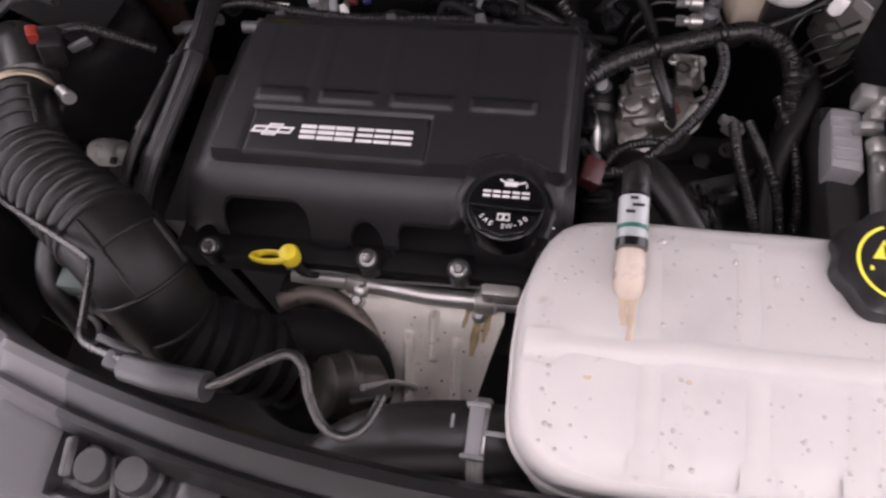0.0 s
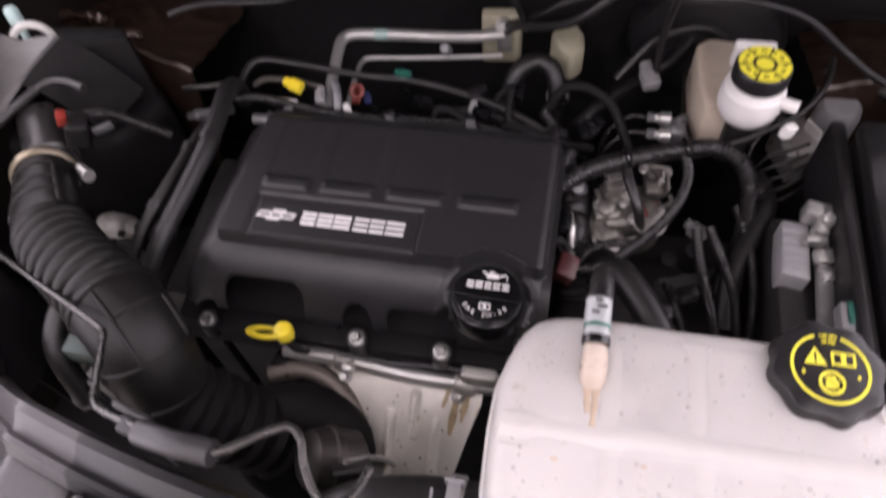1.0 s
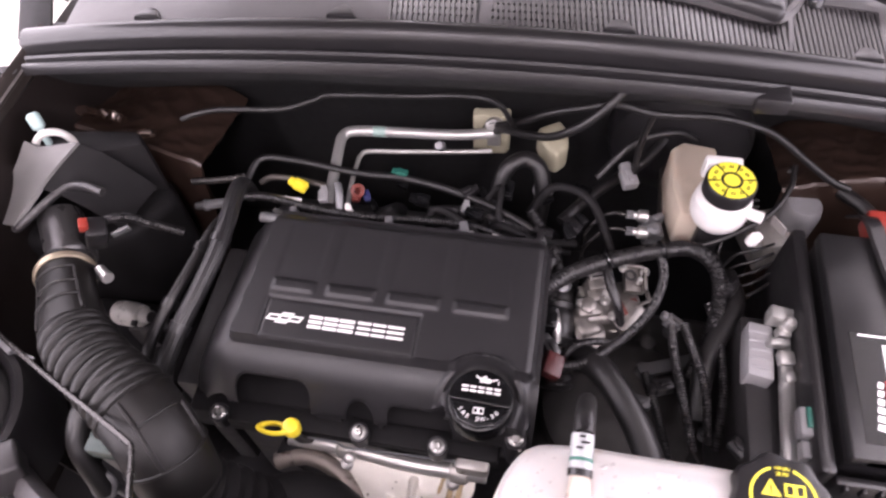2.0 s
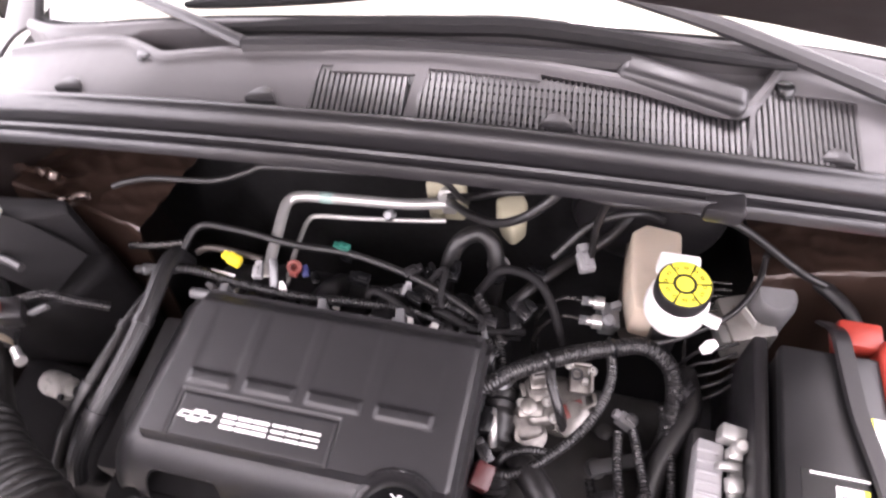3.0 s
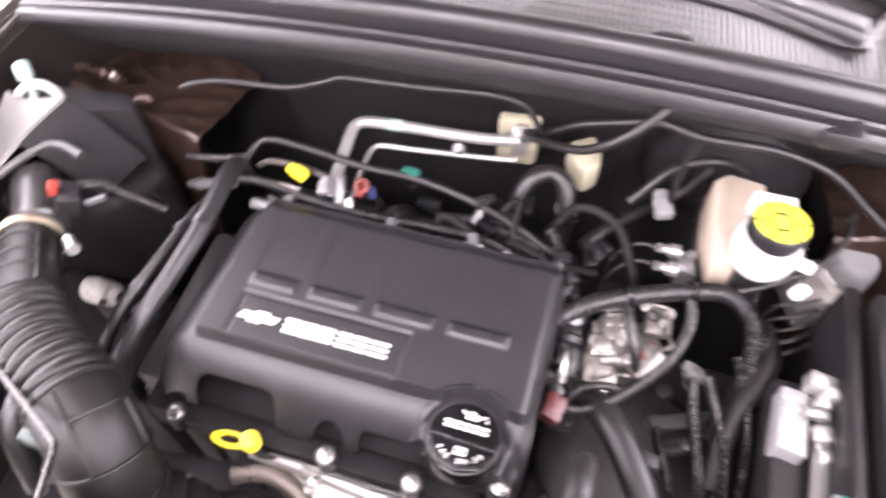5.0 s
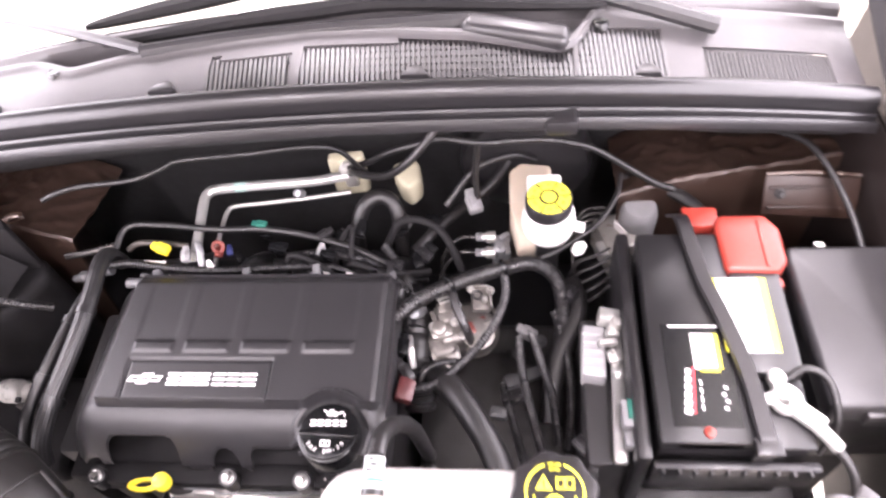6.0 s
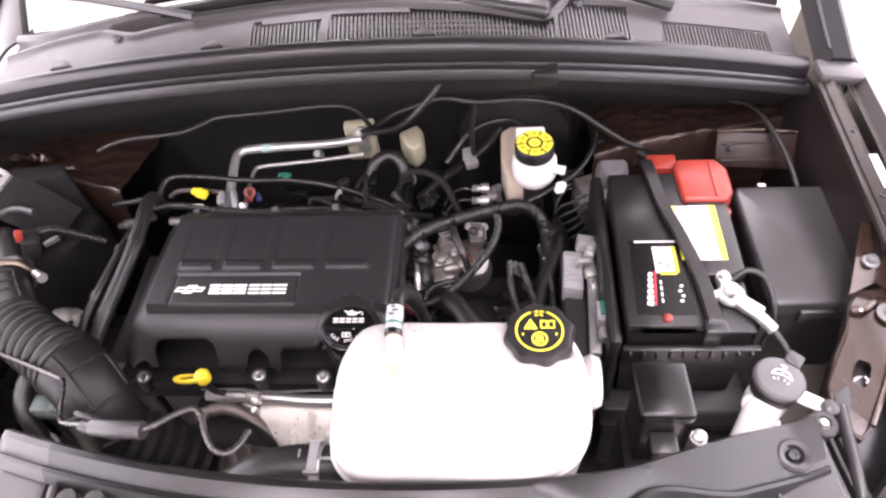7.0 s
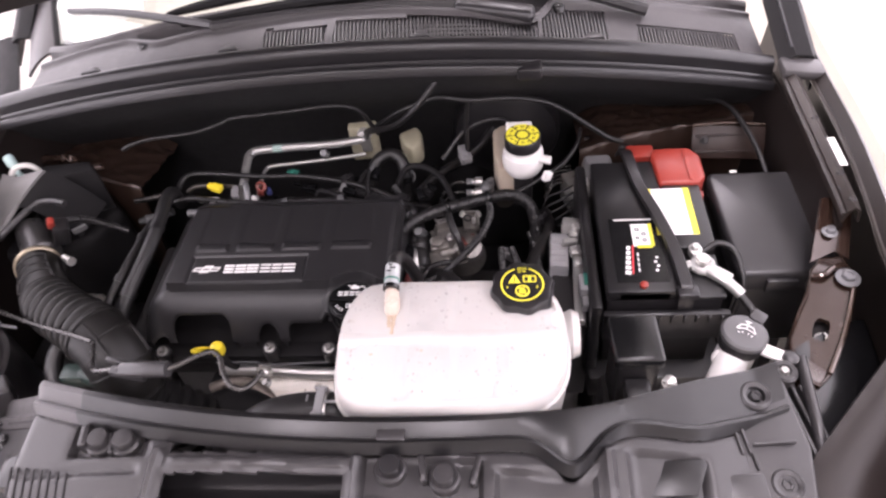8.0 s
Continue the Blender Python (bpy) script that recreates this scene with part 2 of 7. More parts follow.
def prism(outline, z0, z1, bevel=0.003, seg=2):
    """An outline in plan, drawn up from z0 to z1, with rounded edges."""
    bm = bmesh.new()
    f = bm.faces.new([bm.verts.new((x, y, z0)) for x, y in outline])
    r = bmesh.ops.extrude_face_region(bm, geom=[f])
    bmesh.ops.translate(bm, vec=(0, 0, z1 - z0), verts=[v for v in r["geom"] if isinstance(v, bmesh.types.BMVert)])
    if bevel:
        bmesh.ops.bevel(bm, geom=bm.edges[:], offset=bevel, segments=seg, profile=0.5, affect="EDGES", clamp_overlap=True)
    return bm


def lathe(profile, m=Matrix(), seg=32, lobes=0, depth=0.0):
    """A turned body from (radius, height) pairs; lobes make a grip."""
    bm = bmesh.new()
    rings = []
    for r, z in profile:
        ring = []
        for i in range(seg):
            a = 2 * math.pi * i / seg
            k = 1 + (depth * math.cos(lobes * a) if lobes and r > 0.6 * max(p[0] for p in profile) else 0)
            ring.append(bm.verts.new((r * k * math.cos(a), r * k * math.sin(a), z)))
        rings.append(ring)
    for a, b in zip(rings, rings[1:]):
        for i in range(seg):
            bm.faces.new((a[i], a[(i + 1) % seg], b[(i + 1) % seg], b[i]))
    for ring in (rings[0], rings[-1]):
        bm.faces.new(ring)
    bm.transform(m)
    return bm


def smooth(pts, n=8):
    p = [Vector(q) for q in pts]
    p = [p[0] * 2 - p[1], *p, p[-1] * 2 - p[-2]]
    out = []
    for i in range(1, len(p) - 2):
        a, b, c, d = p[i - 1:i + 3]
        for k in range(n):
            t = k / n
            out.append(0.5 * (2 * b + (c - a) * t + (2 * a - 5 * b + 4 * c - d) * t * t + (3 * b - a - 3 * c + d) * t ** 3))
    return out + [p[-2]]


def tube(pts, r, n=8, seg=10, ripple=0.0, pitch=0.006, shape=None, straight=False, flutes=0):
    """A pipe along a smooth line. r: one radius, or one at each end; ripple: corrugation depth; flutes: ribs along it."""
    line = [Vector(q) for q in pts] if straight else smooth(pts, n)
    if ripple:
        dense, step = [line[0]], pitch / 4
        for a, b in zip(line, line[1:]):
            k = max(1, int((b - a).length / step))
            dense += [a.lerp(b, (j + 1) / k) for j in range(k)]
        line = dense
    bm = bmesh.new()
    total = sum((b - a).length for a, b in zip(line, line[1:]))
    up, rings, s = None, [], 0.0
    for i, c in enumerate(line):
        d = (line[min(i + 1, len(line) - 1)] - line[max(i - 1, 0)]).normalized()
        if up is None:
            up = d.orthogonal().normalized()
        up = (up - d * up.dot(d)).normalized()
        side = d.cross(up)
        if i:
            s += (c - line[i - 1]).length
        t = s / total if total else 0
        rad = r if not isinstance(r, tuple) else r[0] + (r[1] - r[0]) * t
        if shape:
            rad *= shape(t)
        if ripple:
            rad += ripple * math.cos(2 * math.pi * s / pitch)
        rings.append([bm.verts.new(c + (up * math.cos(2 * math.pi * k / seg) + side * math.sin(2 * math.pi * k / seg)) * rad * (1 + 0.05 * math.cos(flutes * 2 * math.pi * k / seg) if flutes else 1)) for k in range(seg)])
    for a, b in zip(rings, rings[1:]):
        for i in range(seg):
            bm.faces.new((a[i], a[(i + 1) % seg], b[(i + 1) % seg], b[i]))
    bm.faces.new(rings[0][::-1])
    bm.faces.new(rings[-1])
    return bm


def torus(c, big, small, rot=(0, 0, 0), seg=28, sides=8, arc=1.0):
    n = int(seg * arc)
    pts = [Vector((big * math.cos(2 * math.pi * arc * i / n), big * math.sin(2 * math.pi * arc * i / n), 0)) for i in range(n + 1)]
    bm = tube(pts, small, straight=True, seg=sides)
    bm.transform(pose(*c, *rot))
    return bm


def sheet(rows, thick=0.0):
    """A surface through rows of points; thick gives it a back."""
    bm = bmesh.new()
    g = [[bm.verts.new(p) for p in row] for row in rows]
    for a, b in zip(g, g[1:]):
        for i in range(len(a) - 1):
            bm.faces.new((a[i], a[i + 1], b[i + 1], b[i]))
    if thick:
        bmesh.ops.recalc_face_normals(bm, faces=bm.faces)
        r = bmesh.ops.solidify(bm, geom=bm.faces[:], thickness=thick)
    return bm


def along(a, b, roll=0):
    """A pose at a with its z axis towards b."""
    d = Vector(b) - Vector(a)
    return Matrix.Translation(a) @ d.to_track_quat("Z", "Y").to_matrix().to_4x4() @ pose(0, 0, 0, 0, 0, roll)


def words(text, size, m, depth=0.0004):
    cu = bpy.data.curves.new("words", "FONT")
    cu.body, cu.size, cu.align_x, cu.align_y, cu.extrude = text, size, "CENTER", "CENTER", depth
    ob = new("words", cu)
    me = bpy.data.meshes.new_from_object(ob.evaluated_get(bpy.context.evaluated_depsgraph_get()))
    bm = bmesh.new()
    bm.from_mesh(me)
    bpy.data.objects.remove(ob)
    bpy.data.curves.remove(cu)
    bpy.data.meshes.remove(me)
    bm.transform(m)
    return bm


def frame_block(w, h, bar, m, depth=0.0016):
    """A plain upright block with a slot through it."""
    bm = merge(box((0, h / 2 - bar / 2, 0), (w, bar, depth), 0), box((0, -h / 2 + bar / 2, 0), (w, bar, depth), 0),
               box((-w / 2 + bar / 2, 0, 0), (bar, h - 2 * bar, depth), 0), box((w / 2 - bar / 2, 0, 0), (bar, h - 2 * bar, depth), 0))
    bm.transform(m)
    return bm


def bolt_head(m, r=0.009, washer=1.35):
    a = lathe([(r * washer, 0), (r * washer, 0.002), (r * 1.1, 0.0032)], seg=20)
    b = lathe([(r * 0.9, 0.003), (r * 0.9, 0.009), (r * 0.75, 0.0105), (r * 0.45, 0.0105), (r * 0.42, 0.0085)], seg=6)
    bm = merge(a, b)
    bm.transform(m)
    return bm


def step(x):
    x = min(1.0, max(0.0, x))
    return x * x * (3 - 2 * x)


def boxin(x, y, x0, x1, y0, y1, soft):
    return step((min(x - x0, x1 - x, y - y0, y1 - y)) / soft + 0.5)


# ---- the room ----
X0, X1, Y0, Y1 = -1.75, 1.74, -4.2, 5.2


def slab(name, x0, x1, y0, y1, z0, z1, m, label, category):
    return single(name, span(x0, x1, y0, y1, z0, z1, 0), m, label, category, "structure")


slab("floor", X0, X1, Y0, Y1, -0.1, 0, M_FLOOR, "beige polished showroom floor", "floor")
slab("ceiling", X0, X1, Y0, Y1, CEIL, CEIL + 0.1, M_CEIL, "plain white painted ceiling", "ceiling")
WY0, WY1, WZ0, WZ1 = -1.6, 3.4, 0.45, 2.9
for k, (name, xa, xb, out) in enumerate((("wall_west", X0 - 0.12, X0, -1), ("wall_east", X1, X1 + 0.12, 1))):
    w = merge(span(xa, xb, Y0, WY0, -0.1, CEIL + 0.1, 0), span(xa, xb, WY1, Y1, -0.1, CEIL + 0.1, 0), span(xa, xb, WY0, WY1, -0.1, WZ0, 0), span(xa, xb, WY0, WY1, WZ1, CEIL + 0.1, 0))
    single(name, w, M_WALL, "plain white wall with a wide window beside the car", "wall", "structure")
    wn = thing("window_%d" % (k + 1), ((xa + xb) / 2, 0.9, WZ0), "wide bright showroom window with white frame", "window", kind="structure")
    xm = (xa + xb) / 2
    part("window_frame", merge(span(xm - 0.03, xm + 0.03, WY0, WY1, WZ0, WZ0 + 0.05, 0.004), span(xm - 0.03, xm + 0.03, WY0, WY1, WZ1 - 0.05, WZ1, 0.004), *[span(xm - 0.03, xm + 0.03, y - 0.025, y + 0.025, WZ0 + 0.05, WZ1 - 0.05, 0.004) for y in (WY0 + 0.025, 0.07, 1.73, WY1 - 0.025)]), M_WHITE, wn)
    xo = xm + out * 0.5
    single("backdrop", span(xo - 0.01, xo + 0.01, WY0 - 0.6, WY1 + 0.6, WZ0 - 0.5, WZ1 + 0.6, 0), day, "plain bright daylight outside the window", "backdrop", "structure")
slab("wall_south", X0, X1, Y0 - 0.12, Y0, -0.1, CEIL + 0.1, M_WALL, "plain white wall in front of the car", "wall")
slab("wall_north", X0, X1, Y1, Y1 + 0.12, -0.1, CEIL + 0.1, M_WALL, "plain white wall behind the car", "wall")
for lx, ly in LAMPS:
    t = thing("ceiling_light", (lx, ly, CEIL - 0.12), "long white ceiling light panel added out of view, switched on", "ceiling light", "ceiling lights")
    rim = box((lx, ly, CEIL - 0.06), (0.5, 1.3, 0.12), 0.004)
    part("housing", rim, M_WHITE, t)
    part("diffuser", span(lx - 0.21, lx + 0.21, ly - 0.6, ly + 0.6, CEIL - 0.125, CEIL - 0.121, 0), glow, t, "glowing diffuser")

# ---- car body round the bay ----


def lip_y(x):
    return 0.69 + 0.04 * x + 0.14 * x * x


def lip_z(x):
    return 1.193 - 0.225 * x * x


def sweep(profile, x0, x1, n=48, thick=0.0):
    """A cross-section of (back, up) steps from the bonnet lip, drawn across the car."""
    rows = []
    for i in range(n + 1):
        x = x0 + (x1 - x0) * i / n
        rows.append([(x, lip_y(x) + dy, lip_z(x) + dz) for dy, dz in profile])
    return sheet(rows, thick)


def round_profile(cy, cz, ry, rz, a0, a1, n=8):
    return [(cy + ry * math.cos(radians(a0 + (a1 - a0) * i / n)), cz + rz * math.sin(radians(a0 + (a1 - a0) * i / n))) for i in range(n + 1)]


# weather strip with its clipped flange
t = thing("bonnet_seal", (0, 0.7, 1.12), "black rubber bonnet weather strip along the cowl", "seal")
bulb = round_profile(0.027, 0.019, 0.0155, 0.0155, 200, -20, 12)
part("bulb", sweep([(0.0115, -0.002)] + bulb + [(0.043, -0.004)], -0.665, 0.84, 120), M_SEAL, t)
part("flange", sweep([(-0.013, -0.016), (-0.012, -0.003), (-0.009, 0.001), (-0.006, 0.001), (-0.004, -0.006), (-0.001, -0.007), (0.001, -0.003), (0.002, 0.003), (0.005, 0.0055), (0.008, 0.004), (0.0095, -0.005), (0.018, -0.007), (0.018, -0.014)], -0.665, 0.84, 120), M_SEAL, t)
part("clip", box((0.372, lip_y(0.374) - 0.004, lip_z(0.374) - 0.010), (0.044, 0.034, 0.026), 0.006), M_BLACK, t, "black rubber stop")

# cowl panel
t = thing("cowl_panel", (0, 0.78, 1.1), "dark grey plastic cowl panel with slotted air grilles", "cowl panel")
GR = [(-0.108, 0.006, 0.0505, 0.112), (0.019, 0.392, 0.0505, 0.125), (0.397, 0.522, 0.0505, 0.150), (0.578, 0.776, 0.0505, 0.108)]
LIP = ([-0.66, -0.50, -0.40, -0.36, -0.327, -0.228, 0.03, 0.144, 0.254, 0.354, 0.382, 0.397, 0.415, 0.432, 0.5, 0.58, 0.83], [0.114, 0.138, 0.142, 0.126, 0.112, 0.129, 0.146, 0.143, 0.132, 0.107, 0.109, 0.122, 0.160, 0.192, 0.196, 0.19, 0.19])
GLS = ([-0.66, -0.59, -0.543, -0.44, -0.315, -0.12, 0.02, 0.235, 0.352, 0.467, 0.578, 0.83], [0.19, 0.172, 0.158, 0.160, 0.170, 0.180, 0.19, 0.2, 0.205, 0.217, 0.212, 0.225])


def cowl_lip(x):
    """Depth of the cowl's raised rear lip behind the bonnet edge."""
    return float(np.mean([np.interp(x + e, *LIP) for e in (-0.008, 0, 0.008)]))


def cowl_rear(x):
    """Depth of the glass edge behind the bonnet edge."""
    return float(np.mean([np.interp(x + e, *GLS) for e in (-0.02, 0, 0.02)]))


rows = []
for x in np.linspace(-0.605, 0.83, 200):
    lip, rear = cowl_lip(x), cowl_rear(x)
    k = min(1.0, max(0.0, (rear - lip - 0.020) / 0.02))
    floor = 0.027 - 0.030 * k
    prof = [(0.0500, -0.012), (0.0500, 0.008)] + [(0.0515 + (lip - 0.012 - 0.0515) * j / 8, 0.0135 + 0.0075 * j / 8) for j in range(9)]
    prof += [(lip - 0.005, 0.024), (lip - 0.002, 0.0275), (lip + 0.001, 0.0275), (lip + 0.004, 0.0275 + (floor - 0.0275) * 0.7), (lip + 0.007, floor), (max(lip + 0.008, rear - 0.012), floor), (max(lip + 0.009, rear - 0.008), 0.030), (max(lip + 0.011, rear - 0.003), 0.034), (max(lip + 0.013, rear), 0.034), (max(lip + 0.016, rear + 0.006), 0.024)]
    rows.append([(x, lip_y(x) + dy, lip_z(x) + dz) for dy, dz in prof])
cw = sheet(rows)
# the grille openings are cut out of the sheet
dead = []
for f in cw.faces:
    c = f.calc_center_median()
    d = c.y - lip_y(c.x)
    if any(a < c.x < b and lo < d < min(hi, cowl_lip(c.x) - 0.013) for a, b, lo, hi in GR):
        dead.append(f)
bmesh.ops.delete(cw, geom=dead, context="FACES")
bmesh.ops.solidify(cw, geom=cw.faces[:], thickness=0.003)
cowl = part("panel", cw, M_COWL, t)
part("drain_tray", sweep([(0.050, -0.025), (0.10, -0.03), (0.205, -0.03), (0.207, -0.004)], -0.62, 0.79), M_FUSE, t, "dark tray under the grille")
slat_m = None
for a, b, lo, hi in GR:
    x = a
    while x < b:
        top = min(hi, cowl_lip(x) - 0.013)
        ln = top - lo + 0.006
        if slat_m is None:
            slat_m = mesh_of("slat", box((0, 0, 0), (0.0040, 1, 0.008), 0), M_GREY)
        ob = new("slat", slat_m)
        ob.parent = cowl
        ob.matrix_local = Matrix.Translation(Vector((x, lip_y(x) + (lo + top) / 2, lip_z(x) + 0.0135 + 0.03 * (top - lo))) - base_of(cowl)) @ Matrix.Rotation(radians(9 - 14 * max(0.0, x + 0.1)), 4, "Z") @ Matrix.Diagonal((1, ln, 1, 1))
        x += 0.0068
    for gy in (0.060, 0.074, 0.088, 0.102, 0.116, 0.130):
        xs = [v for v in np.arange(a, b, 0.01) if gy < min(hi, cowl_lip(v) - 0.013)]
        if len(xs) > 2:
            part("grille_bar", sweep([(gy, 0.0135), (gy + 0.003, 0.0135)], xs[0], xs[-1], max(4, len(xs) // 4), 0.003), M_FUSE, cowl)
for bx, bd in ((-0.357, 0.117), (0.432, 0.154)):
    part("push_pin", lathe([(0.013, -0.004), (0.013, 0.006), (0.011, 0.009), (0.005, 0.0095)], pose(bx, lip_y(bx) + bd, lip_z(bx) + 0.019, -12), 16), M_GLOSS, t, "black round push pin")
for bx in (-0.45, -0.165, 0.18, 0.49):
    w = 0.021
    part("fixing_tab", prism([(bx - w, lip_y(bx) + 0.050), (bx + w, lip_y(bx) + 0.050), (bx + w * 0.5, lip_y(bx) + 0.068), (bx, lip_y(bx) + 0.074), (bx - w * 0.5, lip_y(bx) + 0.068)], lip_z(bx) + 0.012, lip_z(bx) + 0.026, 0.004), M_FUSE, t, "dark grey tab")

# windscreen, its lower trim, wipers, dashboard under the glass
ws = []
for i in range(25):
    x = -0.63 + 1.39 * i / 24
    y0, z0 = lip_y(x) + cowl_rear(x) + 0.012, lip_z(x) + 0.026
    ws.append([(x * (1 - 0.12 * k), y0 + 0.95 * k, z0 + 0.52 * k) for k in np.linspace(0, 1, 6)])
t = thing("windscreen", (0.05, 0.9, 1.15), "clear raked windscreen above the cowl", "windscreen")
pane = part("pane", sheet(ws, 0.005), M_GLASS, t)
part("edge_seal", tube([Vector(r[0]) + Vector((0, -0.002, 0.004)) for r in ws[::2]], 0.004, n=3, seg=6), M_TRIM, t, "black rubber glass seal")
pane.visible_shadow = False

def wiper(a, b, r, tip, name_label, blade=None):
    t = thing("wiper", a, name_label, "wiper", "windscreen wipers")
    part("arm", tube([a, tuple((Vector(a) * 2 + Vector(b)) / 3 + Vector((0, 0, 0.006))), tuple((Vector(a) + Vector(b) * 2) / 3 + Vector((0, 0, 0.008))), b], r, seg=8), M_FUSE, t)
    if tip:
        part("pivot_cover", box(tip[0], tip[1], 0.012, tip[2], 3), M_FUSE, t, "rounded plastic pivot cover")
    if blade:
        part("blade", tube(blade, 0.0105, seg=8, shape=lambda u: 0.45 + 0.75 * math.sin(math.pi * min(1, max(0, u))) ** 0.6), M_TRIM, t, "black rubber blade")
    return t


wiper((0.25, 0.864, 1.209), (-0.215, 0.820, 1.214), (0.0125, 0.010), ((0.312, 0.848, 1.200), (0.150, 0.040, 0.026), (0, 6, -9)), "black wiper arm parked on the cowl")
wiper((-0.215, 0.822, 1.216), (-0.575, 0.965, 1.187), (0.0085, 0.0065), None, "black wiper arm with its blade on the windscreen", [(-0.33, 0.892, 1.205), (-0.21, 0.896, 1.226), (-0.08, 0.906, 1.243), (0.06, 0.925, 1.26)])
w = wiper((0.60, 0.905, 1.150), (0.205, 0.938, 1.254), (0.013, 0.009), None, "black wiper arm lying on the windscreen", [(0.44, 0.906, 1.193), (0.33, 0.894, 1.209), (0.138, 0.884, 1.230), (0.02, 0.874, 1.228), (-0.11, 0.864, 1.221), (-0.29, 0.852, 1.204)])
part("blade", tube([(0.20, 0.935, 1.258), (0.32, 0.945, 1.246), (0.42, 0.953, 1.230)], 0.009, seg=8), M_TRIM, w, "black rubber blade")
part("blade_clip", box((0.34, 0.945, 1.250), (0.06, 0.016, 0.014), 0.004, (0, 8, 4)), M_FUSE, w)

# firewall: liner from under the seal down to the bay's floor
fw = sweep([(0.014, -0.016), (0.03, -0.04), (0.06, -0.08), (0.14, -0.16), (0.23, -0.25), (0.262, -0.36), (0.27, -0.80)], -0.8, 0.86, 60, 0.01)
for v in fw.verts:
    below = min(1.0, max(0.0, (lip_z(v.co.x) - 0.03 - v.co.z) / 0.10))
    v.co.y += (0.006 * noise.noise(v.co * 9) + 0.02 * noise.noise(v.co * 3)) * below
single("firewall", fw, M_FIRE, "black felt-covered firewall under the cowl", "firewall", "structure")

# inner wings and outer wings
for sx, name in ((-1, "west"), (1, "east")):
    kx = 0.815 if sx < 0 else 0.975
    t = thing("inner_wing", (sx * 0.82, 0.4, 0.5), "dark brown painted inner wing with ribbed strut tower", "inner wing", "inner wings", step_by=(0.010, 0.010, 0.0) if sx > 0 else (0.03, -0.03, 0.03))
    w = [[(sx * kx * (0.85 - 0.012 * k + 0.02 * math.sin(3 * y) - 0.16 * max(0, 0.45 - y)), y, z) for k, z in enumerate((1.03 if y > 0.6 else 1.03 - 0.09 * (0.6 - y), 0.96, 0.85, 0.7, 0.5))] for y in np.linspace(0.30 if sx < 0 else 0.44, 0.95, 14)]
    part("side_panel", sheet(w, 0.006), M_DKPAINT, t)
    tower = []
    for u in np.linspace(0, 1, 60):
        row = []
        for v in np.linspace(0, 1, 50):
            x, y = 0.47 + 0.36 * u, (0.745 if sx > 0 else 0.685) + 0.25 * v + 0.04 * u
            z = 0.955 - 0.05 * (1 - u) ** 2 - 0.06 * v + 0.02 * math.sin(7 * u) * v - 0.28 * (1 - step(v * 5))
            q = Vector((x * sx, y, 0))
            crease = abs(noise.noise(q * 22)) ** 0.7 * 0.010 + abs(noise.noise(q * 48 + Vector((3, 1, 0)))) * 0.004
            row.append((sx * x, y, z - crease * step(v * 6 - 0.6)))
        tower.append(row)
    part("strut_tower", sheet(tower, 0.005), M_BROWN, t, "metallic brown strut tower")
    # two crumpled glossy tubes added to make the glints on the west tower
    for pts, rr in (([(0.685, 0.783, 0.938), (0.655, 0.779, 0.941), (0.625, 0.777, 0.942), (0.600, 0.771, 0.938)], 0.008), ([(0.598, 0.716, 0.936), (0.575, 0.728, 0.941), (0.555, 0.743, 0.942), (0.540, 0.752, 0.937)], 0.007)):
        if sx < 0:
            bm = tube([(sx * x, y, z) for x, y, z in pts], rr, n=14, seg=10)
            for v in bm.verts:
                v.co += Vector((noise.noise(v.co * 90), noise.noise(v.co * 90 + Vector((5, 0, 0))), noise.noise(v.co * 90 + Vector((0, 7, 0))))) * 0.004
            part("ridge", bm, M_BROWNG, t, "crumpled glossy tube added to catch glints")
    if sx > 0:
        part("bracket", box((sx * 0.752, 0.749, 0.936), (0.138, 0.006, 0.064), 0.003, (-38, 0, -5 * sx)), M_BRKT, t, "brown bracket with a hole")
    if sx > 0:
        part("bracket_bolt", bolt_head(pose(sx * 0.705, 0.748, 0.945, 52), 0.006), M_DARK, t)
    # rail paint is lightened to stand for its lit top strip
    rail = [[(sx * kx * (0.862 + 0.03 * u - 0.16 * max(0, 0.45 - y)), y, 1.052 - 0.02 * max(0, (0.75 - y)) - 0.12 * max(0, 0.45 - y) + 0.012 * (1 - abs(2 * u - 1)) - (0.02 if u in (0, 1) else 0)) for u in (0, 0.15, 0.5, 0.85, 1)] for y in np.linspace(0.35 if sx < 0 else 0.44, 0.84, 16)]
    part("wing_rail", sheet(rail, 0.004), M_RAIL, t, "painted wing rail, lightened as its lit top")
    for by in (0.36 if sx < 0 else 0.46, 0.52, 0.66):
        part("rail_bolt", bolt_head(pose(sx * kx * (0.877 - 0.16 * max(0, 0.45 - by)), by, 1.053 - 0.02 * (0.75 - by) - 0.12 * max(0, 0.45 - by)), 0.007), M_DARK, t)
    if sx > 0:
        part("bracket_lip", tube([(sx * 0.684, 0.772, 0.964), (sx * 0.75, 0.772, 0.966), (sx * 0.822, 0.766, 0.964)], 0.0035, seg=6), M_BROWNG, t)
    if sx > 0:
        for yy, zz in ((0.757, 0.948), (0.738, 0.924)):
            part("bracket_step", tube([(0.69, yy, zz), (0.75, yy, zz + 0.001), (0.815, yy - 0.004, zz)], 0.003, seg=6), M_BRKT, t)
    # paler tube draws the lit line along the rail's inner edge
    part("rail_lip", tube([(sx * kx * (0.862 - 0.16 * max(0, 0.45 - y)), y, 1.050 - 0.02 * (0.75 - y) - 0.12 * max(0, 0.45 - y)) for y in (0.36 if sx < 0 else 0.44, 0.48, 0.6, 0.72, 0.82)], 0.004, seg=6), M_WING, t, "rail lip lightened as a lit edge")
